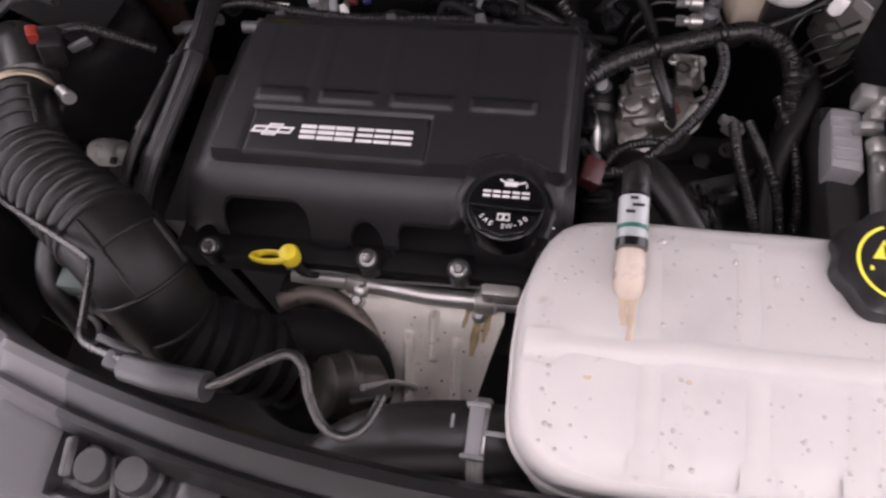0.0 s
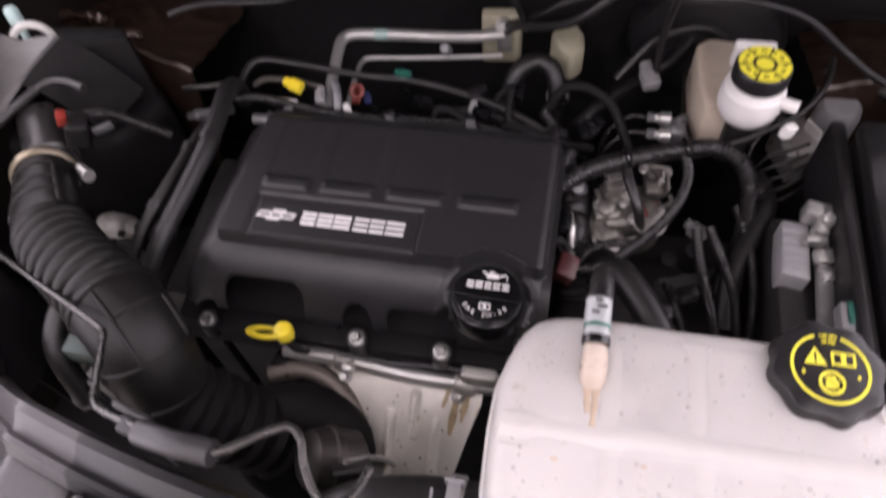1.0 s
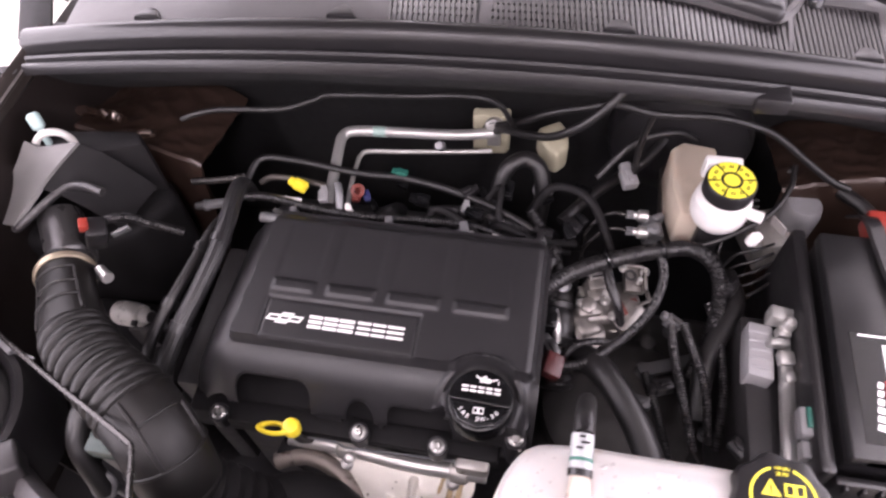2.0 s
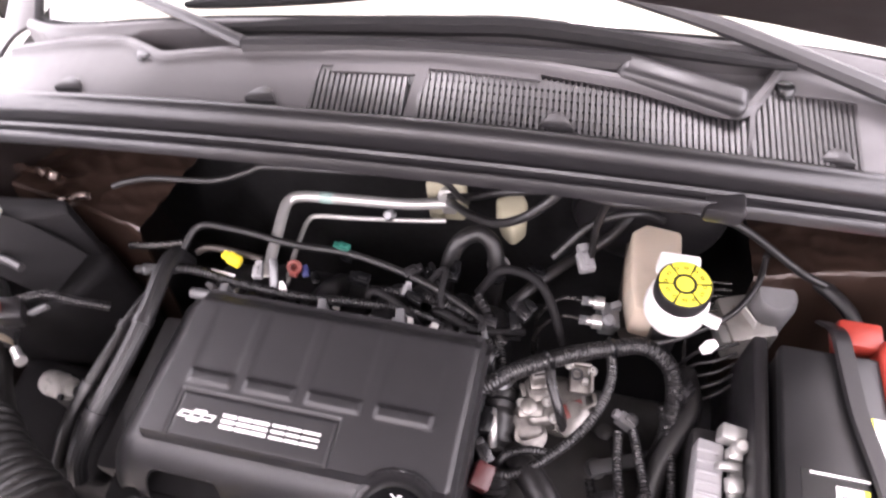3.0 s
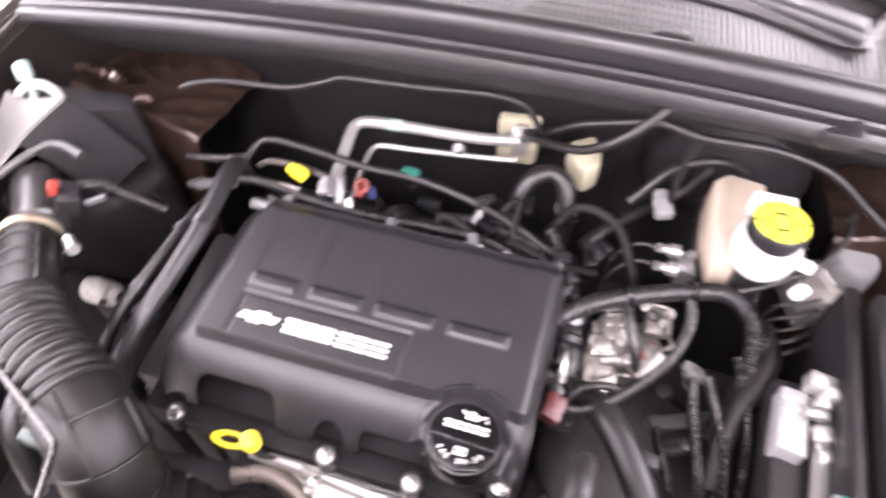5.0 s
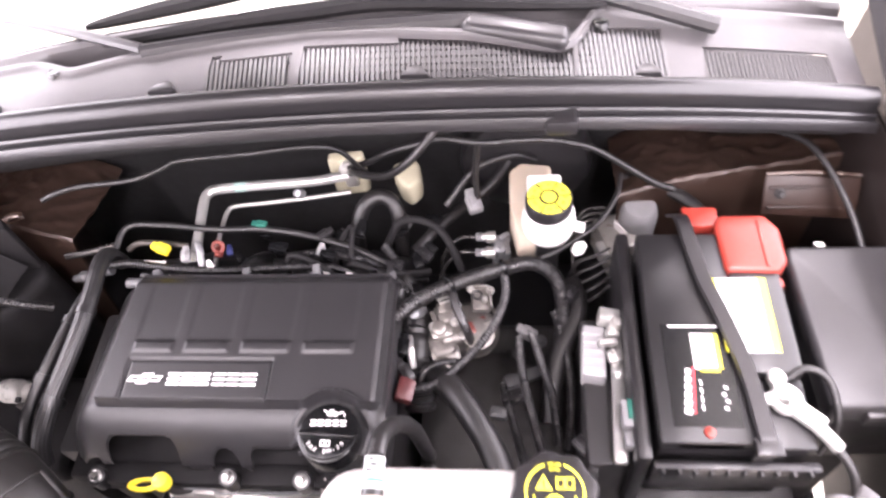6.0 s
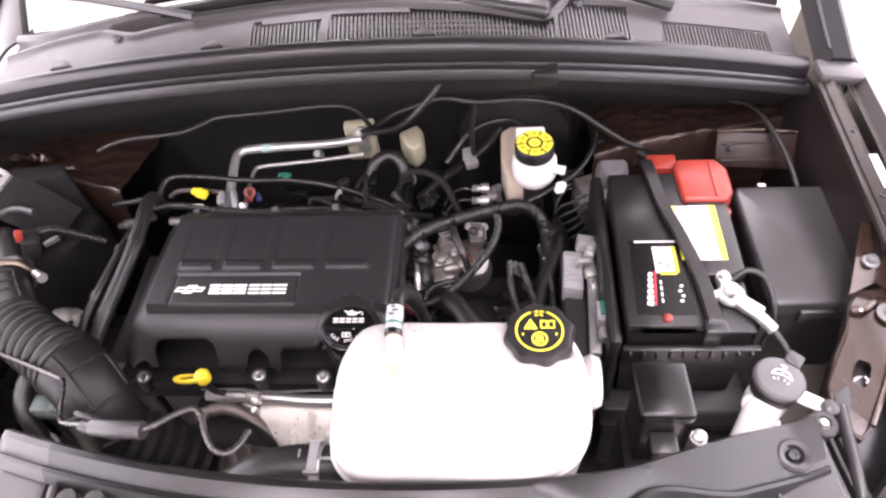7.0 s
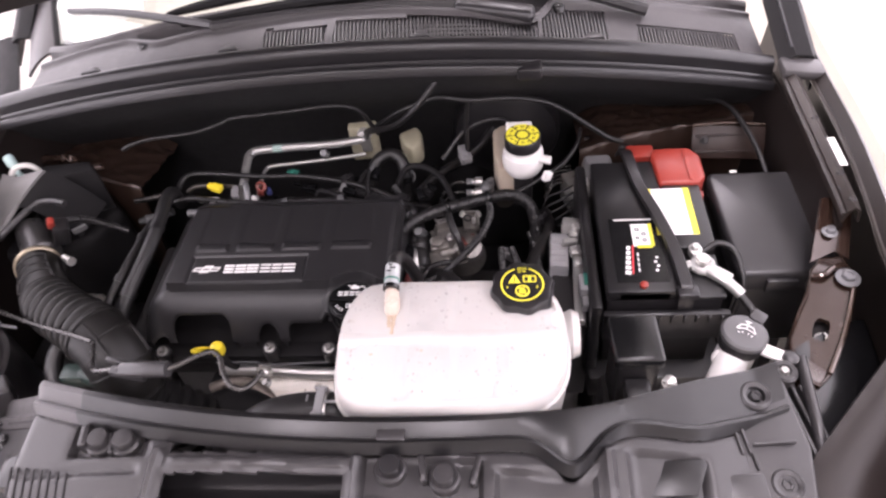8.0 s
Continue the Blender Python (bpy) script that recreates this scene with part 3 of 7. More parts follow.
    for by in (0.43 if sx < 0 else 0.49, 0.60, 0.74):
        part("rail_hole", lathe([(0.0065, 0), (0.0065, 0.0012)], pose(sx * kx * (0.872 - 0.16 * max(0, 0.45 - by)), by, 1.056 - 0.02 * (0.75 - by) - 0.12 * max(0, 0.45 - by)), 14), M_DARK, t, "dark hole")
    part("rail_sticker", box((sx * kx * 0.884, 0.565, 1.0635), (0.012, 0.07, 0.001), 0), M_WHITE, t, "small white label")
    outer = [[(sx * (0.02 if sx > 0 else 0) * step((y - 0.35) / 0.3) + sx * kx * (0.893 + 0.012 * math.sin(k * 0.9) + 0.03 * min(1, k / 3) - 0.10 * max(0, 0.25 - y)), y, z - 0.1 * max(0, 0.45 - y)) for k, z in enumerate((1.045, 1.062, 1.05, 0.98, 0.85, 0.6, 0.35))] for y in np.linspace(-0.05, 1.15, 20)]
    t2 = thing("outer_wing", (sx * 0.9, 0.4, 0.35), "dark brown painted outer wing of the car", "car wing", "outer wings", step_by=(0.012, 0.0, 0.0) if sx > 0 else (-0.01, 0.015, -0.05))
    part("panel", sheet(outer, 0.004), M_DKPAINT, t2)
    part("folded_edge", tube([r[0] for r in outer[2:]], 0.004, n=3, seg=6), M_RAIL, t2, "folded inner edge")
    if sx < 0:
        pl = sheet([[(x + 0.012 * k, y + 0.16 * k, z + 0.10 * k) for x, y, z in ((-0.690, 0.96, 1.135), (-0.720, 0.96, 1.135), (-0.750, 0.97, 1.115), (-0.780, 0.99, 1.05))] for k in range(5)], 0.008)
    else:
        pl = sheet([[(x - 0.030 * k, y + 0.16 * k, z + 0.10 * k) for x, y, z in ((0.848, 0.835, 1.062), (0.875, 0.835, 1.078), (0.908, 0.84, 1.072), (0.930, 0.85, 1.045), (0.938, 0.86, 0.98))] for k in range(5)], 0.008)
    t3 = thing("windscreen_pillar", (sx * 0.82, 0.9, 1.0), "black painted pillar at the windscreen corner", "car pillar", "windscreen pillars")
    part("pillar", pl, M_TRIM, t3)
    if sx < 0:
        cp = []
        for u in np.linspace(0, 1, 9):
            l, r = Vector((-0.652 - 0.078 * u, 0.845 + 0.25 * u, 1.112 + 0.048 * u)), Vector((-0.598 - 0.068 * u, 0.895 + 0.21 * u, 1.140 + 0.048 * u))
            cp.append([l.lerp(r, w) + Vector((0, 0, 0.010 * math.sin(math.pi * w))) for w in np.linspace(0, 1, 7)])
        part("corner_trim", sheet(cp, 0.006), M_COWL, t3, "grey plastic corner trim")
        part("glass_edge", tube([(-0.590, 0.890, 1.142), (-0.612, 0.95, 1.160), (-0.640, 1.03, 1.18), (-0.662, 1.105, 1.195)], 0.007), M_TRIM, t3, "black glass edge trim")
        hc = [[Vector((-0.660, 0.79, 1.088)).lerp(Vector((-0.735, 0.985, 1.125)), u) + Vector((-0.075, 0.012, -0.022 * w)) * w for w in np.linspace(0, 1, 4)] for u in np.linspace(0, 1, 6)]
        part("hinge_cover", sheet(hc, 0.005), M_TRIM, t3, "black hinge cover")
    else:
        part("trim_line", tube([(0.868, 0.85, 1.087), (0.853, 0.93, 1.137), (0.840, 1.0, 1.181)], 0.003, seg=6), M_SEAL, t3)
    part("hinge_cap", box((sx * (0.885 if sx > 0 else 0.70), lip_y(0.8) + 0.01, lip_z(0.8) + 0.008), (0.08, 0.05, 0.022), 0.008, (0, sx * 8, 0)), M_COWL, t3, "grey plastic end cap")

# folded brackets that carry the headlamps
def folded(name, outline, z0, lean, parent, material, holes=(), rim=0.016, label=""):
    """A pressed plate with a turned-down rim, its holes cut through."""
    top = [Vector((x, y, z0 + lean[0] * (x - outline[0][0]) + lean[1] * (y - outline[0][1]))) for x, y in outline]
    cen = sum(top, Vector()) / len(top)
    bm = bmesh.new()
    rings = []
    for k, (inset, down) in enumerate(((0.0, rim), (0.0, 0.004), (0.0015, 0.001), (0.005, 0.0), (0.008, 0.002))):
        ring = []
        for p in top:
            q = p + (cen - p).normalized() * inset
            ring.append(bm.verts.new((q.x, q.y, q.z - down)))
        rings.append(ring)
    for r0, r1 in zip(rings, rings[1:]):
        for i in range(len(r0)):
            bm.faces.new((r0[i - 1], r0[i], r1[i], r1[i - 1]))
    inner = [bm.edges.get((rings[-1][i - 1], rings[-1][i])) for i in range(len(top))]
    for hx, hy, hw, hl, turn in holes:
        hv = []
        for i in range(20):
            a = 2 * math.pi * i / 20
            lx, ly = hw * math.cos(a), max(-1, min(1, 1.35 * math.sin(a))) * hl
            c, sn = math.cos(radians(turn)), math.sin(radians(turn))
            x, y = hx + lx * c - ly * sn, hy + lx * sn + ly * c
            hv.append(bm.verts.new((x, y, z0 - 0.002 + lean[0] * (x - outline[0][0]) + lean[1] * (y - outline[0][1]))))
        low = [bm.verts.new(v.co - Vector((0, 0, 0.008))) for v in hv]
        for i in range(20):
            inner.append(bm.edges.get((hv[i - 1], hv[i])) or bm.edges.new((hv[i - 1], hv[i])))
            bm.faces.new((hv[i - 1], hv[i], low[i], low[i - 1]))
    bmesh.ops.triangle_fill(bm, use_beauty=True, edges=inner)
    bmesh.ops.recalc_face_normals(bm, faces=bm.faces[:])
    return part(name, bm, material, parent, label)


t = thing("headlamp_bracket", (0.78, 0.26, 0.9), "glossy brown folded-metal bracket beside the headlamp", "car bracket", "headlamp brackets")
EASTB = [(0.799, 0.390), (0.818, 0.412), (0.854, 0.415), (0.862, 0.385), (0.845, 0.331), (0.812, 0.262), (0.772, 0.196), (0.750, 0.176), (0.722, 0.200), (0.729, 0.252), (0.752, 0.300), (0.780, 0.345)]
pl = folded("plate", EASTB, 0.985, (0, 0), t, M_BROWNP, [(0.781, 0.274, 0.011, 0.021, -28)], 0.03)
part("slot_floor", span(0.760, 0.802, 0.245, 0.303, 0.958, 0.962, 0.001), M_DARK, pl, "dark recess behind the slot")
part("slot_bolt", bolt_head(pose(0.785, 0.268, 0.966), 0.008), M_STEEL, pl, "zinc bolt")
part("step", tube([(0.796, 0.372, 0.986), (0.812, 0.372, 0.990), (0.828, 0.384, 0.991), (0.850, 0.392, 0.987)], 0.005, seg=8), M_BROWNG, pl, "glossy pressed step")
nut = part("nut", bolt_head(pose(0.846, 0.366, 0.988), 0.012, 1.5), M_MGREY, pl, "large dull nut")
part("fold", tube([(0.858, 0.372, 0.985), (0.841, 0.329, 0.986), (0.808, 0.262, 0.986), (0.769, 0.197, 0.986)], 0.004, seg=8), M_BROWNG, pl, "glossy folded edge")
part("upright", sheet([[(0.800 + 0.012 * k, 0.398 + 0.035 * k, 0.99 + 0.012 * k), (0.842 + 0.010 * k, 0.420 + 0.030 * k, 0.99 + 0.012 * k), (0.862 + 0.008 * k, 0.408 + 0.032 * k, 0.985 + 0.012 * k)] for k in range(4)], 0.004), M_BROWNP, pl)
part("upright_bolt", bolt_head(pose(0.838, 0.446, 1.006), 0.009), M_MGREY, pl, "dull bolt")
part("post", sheet([[(0.745, 0.215, 0.97 - 0.09 * k), (0.722, 0.205, 0.97 - 0.09 * k), (0.735, 0.190, 0.97 - 0.09 * k)] for k in range(4)], 0.004), M_BROWNP, pl)
t = thing("headlamp_bracket", (-0.68, 0.38, 0.9), "glossy brown folded-metal bracket at the prop rod hinge", "car bracket", "headlamp brackets", step_by=(0.012, 0.012, 0.012))
WESTB = [(-0.735, 0.470), (-0.712, 0.482), (-0.690, 0.440), (-0.668, 0.405), (-0.640, 0.360), (-0.612, 0.318), (-0.632, 0.300), (-0.668, 0.338), (-0.700, 0.385), (-0.728, 0.430)]
pl = folded("plate", WESTB, 0.985, (0, 0), t, M_BROWNP, [(-0.655, 0.353, 0.009, 0.018, 35)], 0.05)
part("fold", tube([(-0.724, 0.478, 0.985), (-0.694, 0.432, 0.990), (-0.664, 0.392, 0.989), (-0.634, 0.345, 0.986), (-0.618, 0.315, 0.975)], 0.0055, n=6, seg=8), M_BROWNG, pl, "glossy folded edge")
part("fold", tube([(-0.735, 0.452, 0.985), (-0.704, 0.396, 0.989), (-0.672, 0.346, 0.987), (-0.645, 0.312, 0.975)], 0.0045, n=6, seg=8), M_BROWNG, pl, "glossy folded edge")
bm = merge(box((-0.694, 0.408, 0.992), (0.052, 0.022, 0.014), 0.006, (6, -8, 28), 3), box((-0.672, 0.402, 0.996), (0.020, 0.030, 0.012), 0.005, (0, 12, 50), 3), box((-0.722, 0.440, 0.998), (0.016, 0.040, 0.012), 0.005, (8, 0, 18), 3))
for v in bm.verts:
    v.co += Vector((noise.noise(v.co * 60), noise.noise(v.co * 60 + Vector((5, 0, 0))), noise.noise(v.co * 60 + Vector((0, 7, 0))))) * 0.004
part("hinge_lug", bm, M_BROWNG, pl, "glossy welded lug")
# another crumpled tube, added for the highlights along the rail
bm = tube([(-0.728, 0.455, 0.985), (-0.742, 0.490, 0.995), (-0.752, 0.530, 1.0), (-0.752, 0.575, 1.008), (-0.748, 0.615, 1.015)], 0.0085, n=14, seg=10)
for v in bm.verts:
    v.co += Vector((noise.noise(v.co * 60), noise.noise(v.co * 60 + Vector((5, 0, 0))), noise.noise(v.co * 60 + Vector((0, 7, 0))))) * 0.006
part("sealer_seam", bm, M_BROWNG, pl, "crumpled glossy tube added to catch glints")
part("lug_bolt", bolt_head(pose(-0.683, 0.412, 1.002), 0.008), M_STEEL, pl, "zinc bolt")

t = thing("headlamp", (-0.53, 0.2, 0.8), "grey plastic back of the headlamp housing", "headlamp", "headlamps")
lamp_at = pose(-0.640, 0.240, 0.925)
part("housing", lathe([(0.097, -0.12), (0.097, 0.004), (0.094, 0.020), (0.084, 0.034), (0.064, 0.043), (0.03, 0.048), (0.0005, 0.049)], lamp_at, 44), M_LAMPH, t)
part("rim", lathe([(0.124, -0.12), (0.125, -0.008), (0.121, 0.002), (0.113, 0.005), (0.105, 0.002), (0.100, -0.006), (0.099, -0.02)], lamp_at, 44), M_BLACK, t, "black rubber rim")
part("rim_clip", merge(box((-0.590, 0.352, 0.935), (0.05, 0.012, 0.010), 0.003, (0, 0, -28)), box((-0.555, 0.340, 0.932), (0.04, 0.005, 0.006), 0.002, (0, 0, -10))), M_MGREY, t, "pale clip on the rim")
t = thing("headlamp", (0.80, 0.06, 0.6), "dark clear-covered headlamp at the corner of the car", "headlamp", "headlamps")
part("housing", sheet([[(0.735 + 0.15 * u, 0.24 - 0.30 * v + 0.1 * u, 0.985 - 0.10 * v ** 2 - 0.07 * u ** 2 + 0.0) for u in np.linspace(0, 1, 9)] for v in np.linspace(0, 1, 9)], 0.01), M_GLOSS, t)
edge = []
for y in np.linspace(-0.15, 0.27, 22):
    x0 = 0.702 + (0.95 if y > 0.062 else 0.6) * (y - 0.062)
    edge.append([(x0 - 0.004, y, 0.95 + 0.03 * y)] + [(x0 + 0.14 * u, y - 0.03 * u, 1.006 + 0.03 * (y - 0.1) + 0.012 * math.sin(math.pi * min(1, u * 1.5)) - 0.10 * u * u) for u in np.linspace(0, 1, 12)])
part("wing_edge", sheet(edge, 0.004), M_DKPAINT, t, "brown-grey edge of the wing")
part("trim_strip", tube([(0.735, 0.22, 0.992), (0.725, 0.08, 0.985), (0.73, -0.06, 0.90)], 0.008), M_GREY, t)

# front panel over the radiator
t = thing("slam_panel", (0.1, 0.0, 0.8), "dark grey plastic panel over the radiator", "front panel")


def edge_y(x):
    u = x - 0.12
    return 0.066 + 0.36 * u * u * (1 if u < 0 else 0.95) + 0.02 * step((x - 0.40) / 0.2)


def edge_z(x):
    return 1.115 - 0.09 * min(1, (abs(x) / 0.65) ** 2) - 0.055 * step((-0.30 - x) / 0.045) - 0.6 * max(0.0, -0.345 - x)


def ridge_y(x):
    return edge_y(x) - 0.036 - 0.040 * math.exp(-((x - 0.40) / 0.035) ** 2) - 0.036 * step((x - 0.46) / 0.12)


RECESS = [(-0.228, -0.128, 0.022, 0.066, 0.013), (0.150, 0.292, -0.03, 0.022, 0.010), (0.31, 0.425, -0.05, 0.012, 0.010), (0.470, 0.562, -0.008, 0.050, 0.012), (-0.30, -0.13, -0.002, 0.008, 0.006), (-0.40, -0.385, -0.03, 0.07, 0.007)]
RAISE = [(-0.112, -0.098, -0.10, 0.028, 0.008), (0.137, 0.148, -0.10, 0.02, 0.007), (0.436, 0.450, -0.10, 0.05, 0.007), (-0.09, 0.13, 0.003, 0.016, 0.006)]


def front_z(x, y):
    """Height of the panel's front part, with its recesses and raised borders."""
    e = ridge_y(x) - 0.010
    z = edge_z(x) - 0.021 - 0.03 * min(1.0, max(0.0, (e - y) / 0.16)) ** 2
    for x0, x1, y0, y1, d in RECESS:
        z -= d * boxin(x, y, x0, x1, y0, y1, 0.008)
    for x0, x1, y0, y1, d in RAISE:
        z += d * boxin(x, y, x0, x1, y0, y1, 0.006)
    return z


band, rows = [], []
for x in np.linspace(-0.53, 0.685, 200):
    e, z, r = edge_y(x), edge_z(x), ridge_y(x)
    front = -0.10 + 0.12 * (x - 0.1) ** 2
    band.append([(x, e + 0.002, z - 0.05), (x, e + 0.001, z - 0.012), (x, e - 0.004, z - 0.003), (x, e - 0.012, z - 0.002), (x, r + 0.014, z - 0.009), (x, r + 0.008, z - 0.012), (x, r + 0.004, z - 0.006), (x, r - 0.001, z - 0.005), (x, r - 0.006, z - 0.014), (x, r - 0.010, z - 0.020)])
    ys = [r - 0.010 - (r - 0.010 - front) * k / 40 for k in range(41)]
    rows.append([(x, y, front_z(x, y) - (0.001 if k == 0 else 0)) for k, y in enumerate(ys)] + [(x, front - 0.01, z - 0.12)])
# band blackened in colour for the bonnet's reflection; left of the cut stays lighter
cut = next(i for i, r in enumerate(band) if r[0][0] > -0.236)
part("top_band", sheet(band[cut:], 0.0012), M_BAND, t, "smooth rear band with a raised ridge, darkened for the bonnet's reflection")
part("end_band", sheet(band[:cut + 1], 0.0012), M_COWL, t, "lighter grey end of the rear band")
pn = sheet(rows)
HOLES = [(-0.088, 0.128, -0.12, -0.003), (-0.092, 0.128, 0.022, 0.036)]
dead = []
for f in pn.faces:
    c = f.calc_center_median()
    if any(a < c.x < b and lo < c.y < hi and c.z > 1.0 for a, b, lo, hi in HOLES):
        dead.append(f)
bmesh.ops.delete(pn, geom=dead, context="FACES")
bmesh.ops.solidify(pn, geom=pn.faces[:], thickness=0.004)
rp = part("panel", pn, M_GREY, t)
for k in range(9):
    lx, ly = -0.318 + 0.0125 * k, -0.010 - 0.002 * k
    part("louvre", box((lx, ly, front_z(lx, ly) + 0.0005), (0.0035, 0.055, 0.003), 0.001, (8, 0, 10)), M_DARK, rp, "black louvre slot")
for hx, hy, hr in ((0.184, 0.006, 0.0165), (0.248, -0.002, 0.0165), (-0.192, 0.042, 0.0165), (-0.157, 0.040, 0.0165)):
    z = front_z(hx, hy)
    part("boss", lathe([(hr * 1.15, -0.01), (hr * 1.15, 0.010), (hr * 1.02, 0.0125), (hr * 0.88, 0.0125), (hr * 0.84, 0.002)], pose(hx, hy, z), 28), M_GREY, rp)
    part("fixing", lathe([(hr * 0.86, -0.004), (hr * 0.86, 0.018), (hr * 0.74, 0.022), (0.001, 0.0225)], pose(hx, hy, z), 20), M_BLACK if hx == 0.184 else M_GREY, rp, "round fixing")
part("post", box((-0.213, 0.046, front_z(-0.213, 0.046) + 0.008), (0.012, 0.03, 0.026), 0.004, (0, 0, 8)), M_GREY, rp)
part("web", box((-0.174, 0.036, front_z(-0.174, 0.036) + 0.007), (0.005, 0.03, 0.018), 0.002, (0, 0, 20)), M_GREY, rp)
for bx in (0.222, 0.285):
    part("web", box((bx, 0.008, front_z(bx, 0.008) + 0.006), (0.008, 0.036, 0.014), 0.003, (0, 0, 12 if bx < 0.25 else -12)), M_GREY, rp)
part("tie", box((0.184, 0.040, edge_z(0.184) - 0.006), (0.035, 0.014, 0.006), 0.002), M_GREY, rp)
for bx in (-0.06, -0.02, 0.03, 0.09):
    part("strut", box((bx, -0.06, 1.03), (0.006, 0.05, 0.04), 0.002, (0, 0, 6)), M_MGREY, rp)
for hx, hy, hz in ((0.645, 0.138, 1.020), (0.66, 0.025, 1.002)):
    part("socket", lathe([(0.020, -0.01), (0.020, 0.005), (0.017, 0.008), (0.012, 0.006), (0.0115, -0.004)], pose(hx, hy, hz, 6), 26), M_GREY, rp)
    part("socket_bolt", bolt_head(pose(hx, hy, hz - 0.004, 6), 0.009), M_BLACK, rp, "black flange bolt")
corner = prism([(0.575, 0.155), (0.62, 0.175), (0.69, 0.165), (0.70, 0.07), (0.685, -0.06), (0.56, -0.06), (0.565, 0.05)], 0.985, 1.018, 0.006, 3)
for v in corner.verts:
    v.co.z -= 0.12 * max(0.0, 0.1 - v.co.y)
part("corner_plate", corner, M_GREY, rp)
for cx in (0.608, 0.617):
    part("corner_step", box((cx, 0.11, 1.014), (0.004, 0.10, 0.012), 0.002, (4, 0, 8)), M_GREY, rp)
part("corner_recess", box((0.655, 0.075, 1.0155), (0.055, 0.004, 0.006), 0.002, (0, 0, 4)), M_GREY, rp)
part("corner_recess", box((0.627, 0.058, 1.0125), (0.004, 0.035, 0.008), 0.002, (7, 0, 8)), M_DARK, rp)
part("corner_pad", box((0.60, 0.01, 1.004), (0.07, 0.05, 0.02), 0.004, (7, 0, 4)), M_GREY, rp)
part("insert", prism([(0.474, 0.000), (0.548, 0.002), (0.566, 0.042), (0.560, 0.049), (0.476, 0.044)], front_z(0.52, 0.02) + 0.0005, front_z(0.52, 0.02) + 0.0035, 0.001), M_BAND, rp, "black insert in the recess")
# ribbed bracket bolted beside the washer filler
arm = part("bracket", prism([(0.692, 0.205), (0.718, 0.212), (0.728, 0.17), (0.748, 0.09), (0.752, 0.0), (0.70, 0.0), (0.698, 0.10)], 0.955, 0.968, 0.004), M_GREY, t, "grey ribbed bracket")
for k in range(3):
    part("rib", box((0.707 + 0.013 * k, 0.125 - 0.006 * k, 0.975), (0.006, 0.13, 0.022), 0.0025, (0, 0, 9)), M_GREY, arm)
part("bracket_eye", lathe([(0.018, -0.03), (0.018, 0.004), (0.015, 0.007), (0.009, 0.007), (0.008, 0.0)], pose(0.703, 0.192, 0.992), 22), M_GREY, arm)
part("bracket_bolt", bolt_head(pose(0.703, 0.192, 0.990), 0.007), M_STEEL, arm, "zinc bolt")
# left end of the panel where it meets the headlamp
for px, py in ((-0.490, 0.140), (-0.447, 0.112)):
    pz = front_z(px, py)
    part("end_clip", lathe([(0.016, -0.002), (0.016, 0.003), (0.012, 0.009), (0.007, 0.011), (0.0005, 0.0115)], pose(px, py, pz), 20), M_GREY, rp, "grey push pin")
part("end_latch", box((-0.436, 0.112, front_z(-0.436, 0.112) + 0.006), (0.010, 0.014, 0.012), 0.003, (0, 0, 30)), M_DARK, rp, "black latch")
part("end_slot", box((-0.470, 0.158, front_z(-0.470, 0.158) + 0.006), (0.034, 0.006, 0.008), 0.002, (0, 0, 38)), M_DARK, rp, "black slot")
eb = box((-0.492, 0.190, 0.938), (0.046, 0.046, 0.05), 0.005, (-8, 10, 38), 3)
part("end_bracket", eb, M_GREY, rp, "raised grey bracket beside the headlamp")
# dark tube laid along the panel's crease in place of its shade
part("seam", tube([(x, ridge_y(x) - 0.004, edge_z(x) - 0.0125) for x in np.linspace(-0.44, -0.33, 8)], 0.0022, n=2, seg=6), M_DARK, rp, "dark line drawn in for the crease's shade")
# radiator, seen through the openings of the panel
t = thing("radiator", (0.05, -0.02, 0.45), "black radiator with its fan shroud", "radiator")
part("core", span(-0.36, 0.50, -0.06, 0.0, 0.45, 0.985, 0.006), M_DARK, t)
part("shroud", span(-0.36, 0.50, 0.004, 0.055, 0.45, 1.03, 0.012), M_BLACK, t)
part("top_tank", tube([(-0.36, -0.03, 0.99), (0.5, -0.03, 0.98)], 0.03, seg=12), M_BLACK, t)

# bay floor, engine and gearbox below everything
single("undertray", span(-0.84, 0.86, -0.1, 1.1, 0.40, 0.42, 0), M_FUSE, "dark undertray closing the engine bay", "undertray", "structure")
# ---- engine ----
t = thing("engine", (-0.1, 0.46, 0.42), "dark engine block with cam cover under the plastic cover", "engine")
part("block", span(-0.33, 0.13, 0.36, 0.62, 0.42, 0.80, 0.02), M_DARK, t)
part("cam_cover", span(-0.335, 0.125, 0.322, 0.60, 0.79, 0.850, 0.006), M_TRIM, t, "black cam cover")
part("timing_cover", span(-0.375, -0.335, 0.36, 0.60, 0.5, 0.84, 0.01), M_DARK, t)
part("front_flange", span(-0.30, 0.10, 0.314, 0.345, 0.835, 0.856, 0.004), M_TRIM, t)
part("gasket", tube([(-0.19, 0.311, 0.842), (-0.12, 0.311, 0.843), (-0.10, 0.306, 0.842), (-0.02, 0.309, 0.842), (0.05, 0.311, 0.842)], 0.0018, seg=6), M_MGREY, t, "thin metal gasket edge")
for bx, by_, bz_ in ((-0.282, 0.32, 0.868), (-0.085, 0.32, 0.876), (0.02, 0.318, 0.876)):
    part("bolt_seat", lathe([(0.013, -0.03), (0.013, -0.001)], pose(bx, by_, bz_), 20), M_BLACK, t)
t = thing("gearbox", (0.3, 0.5, 0.42), "dark gearbox casing below the battery side", "gearbox")
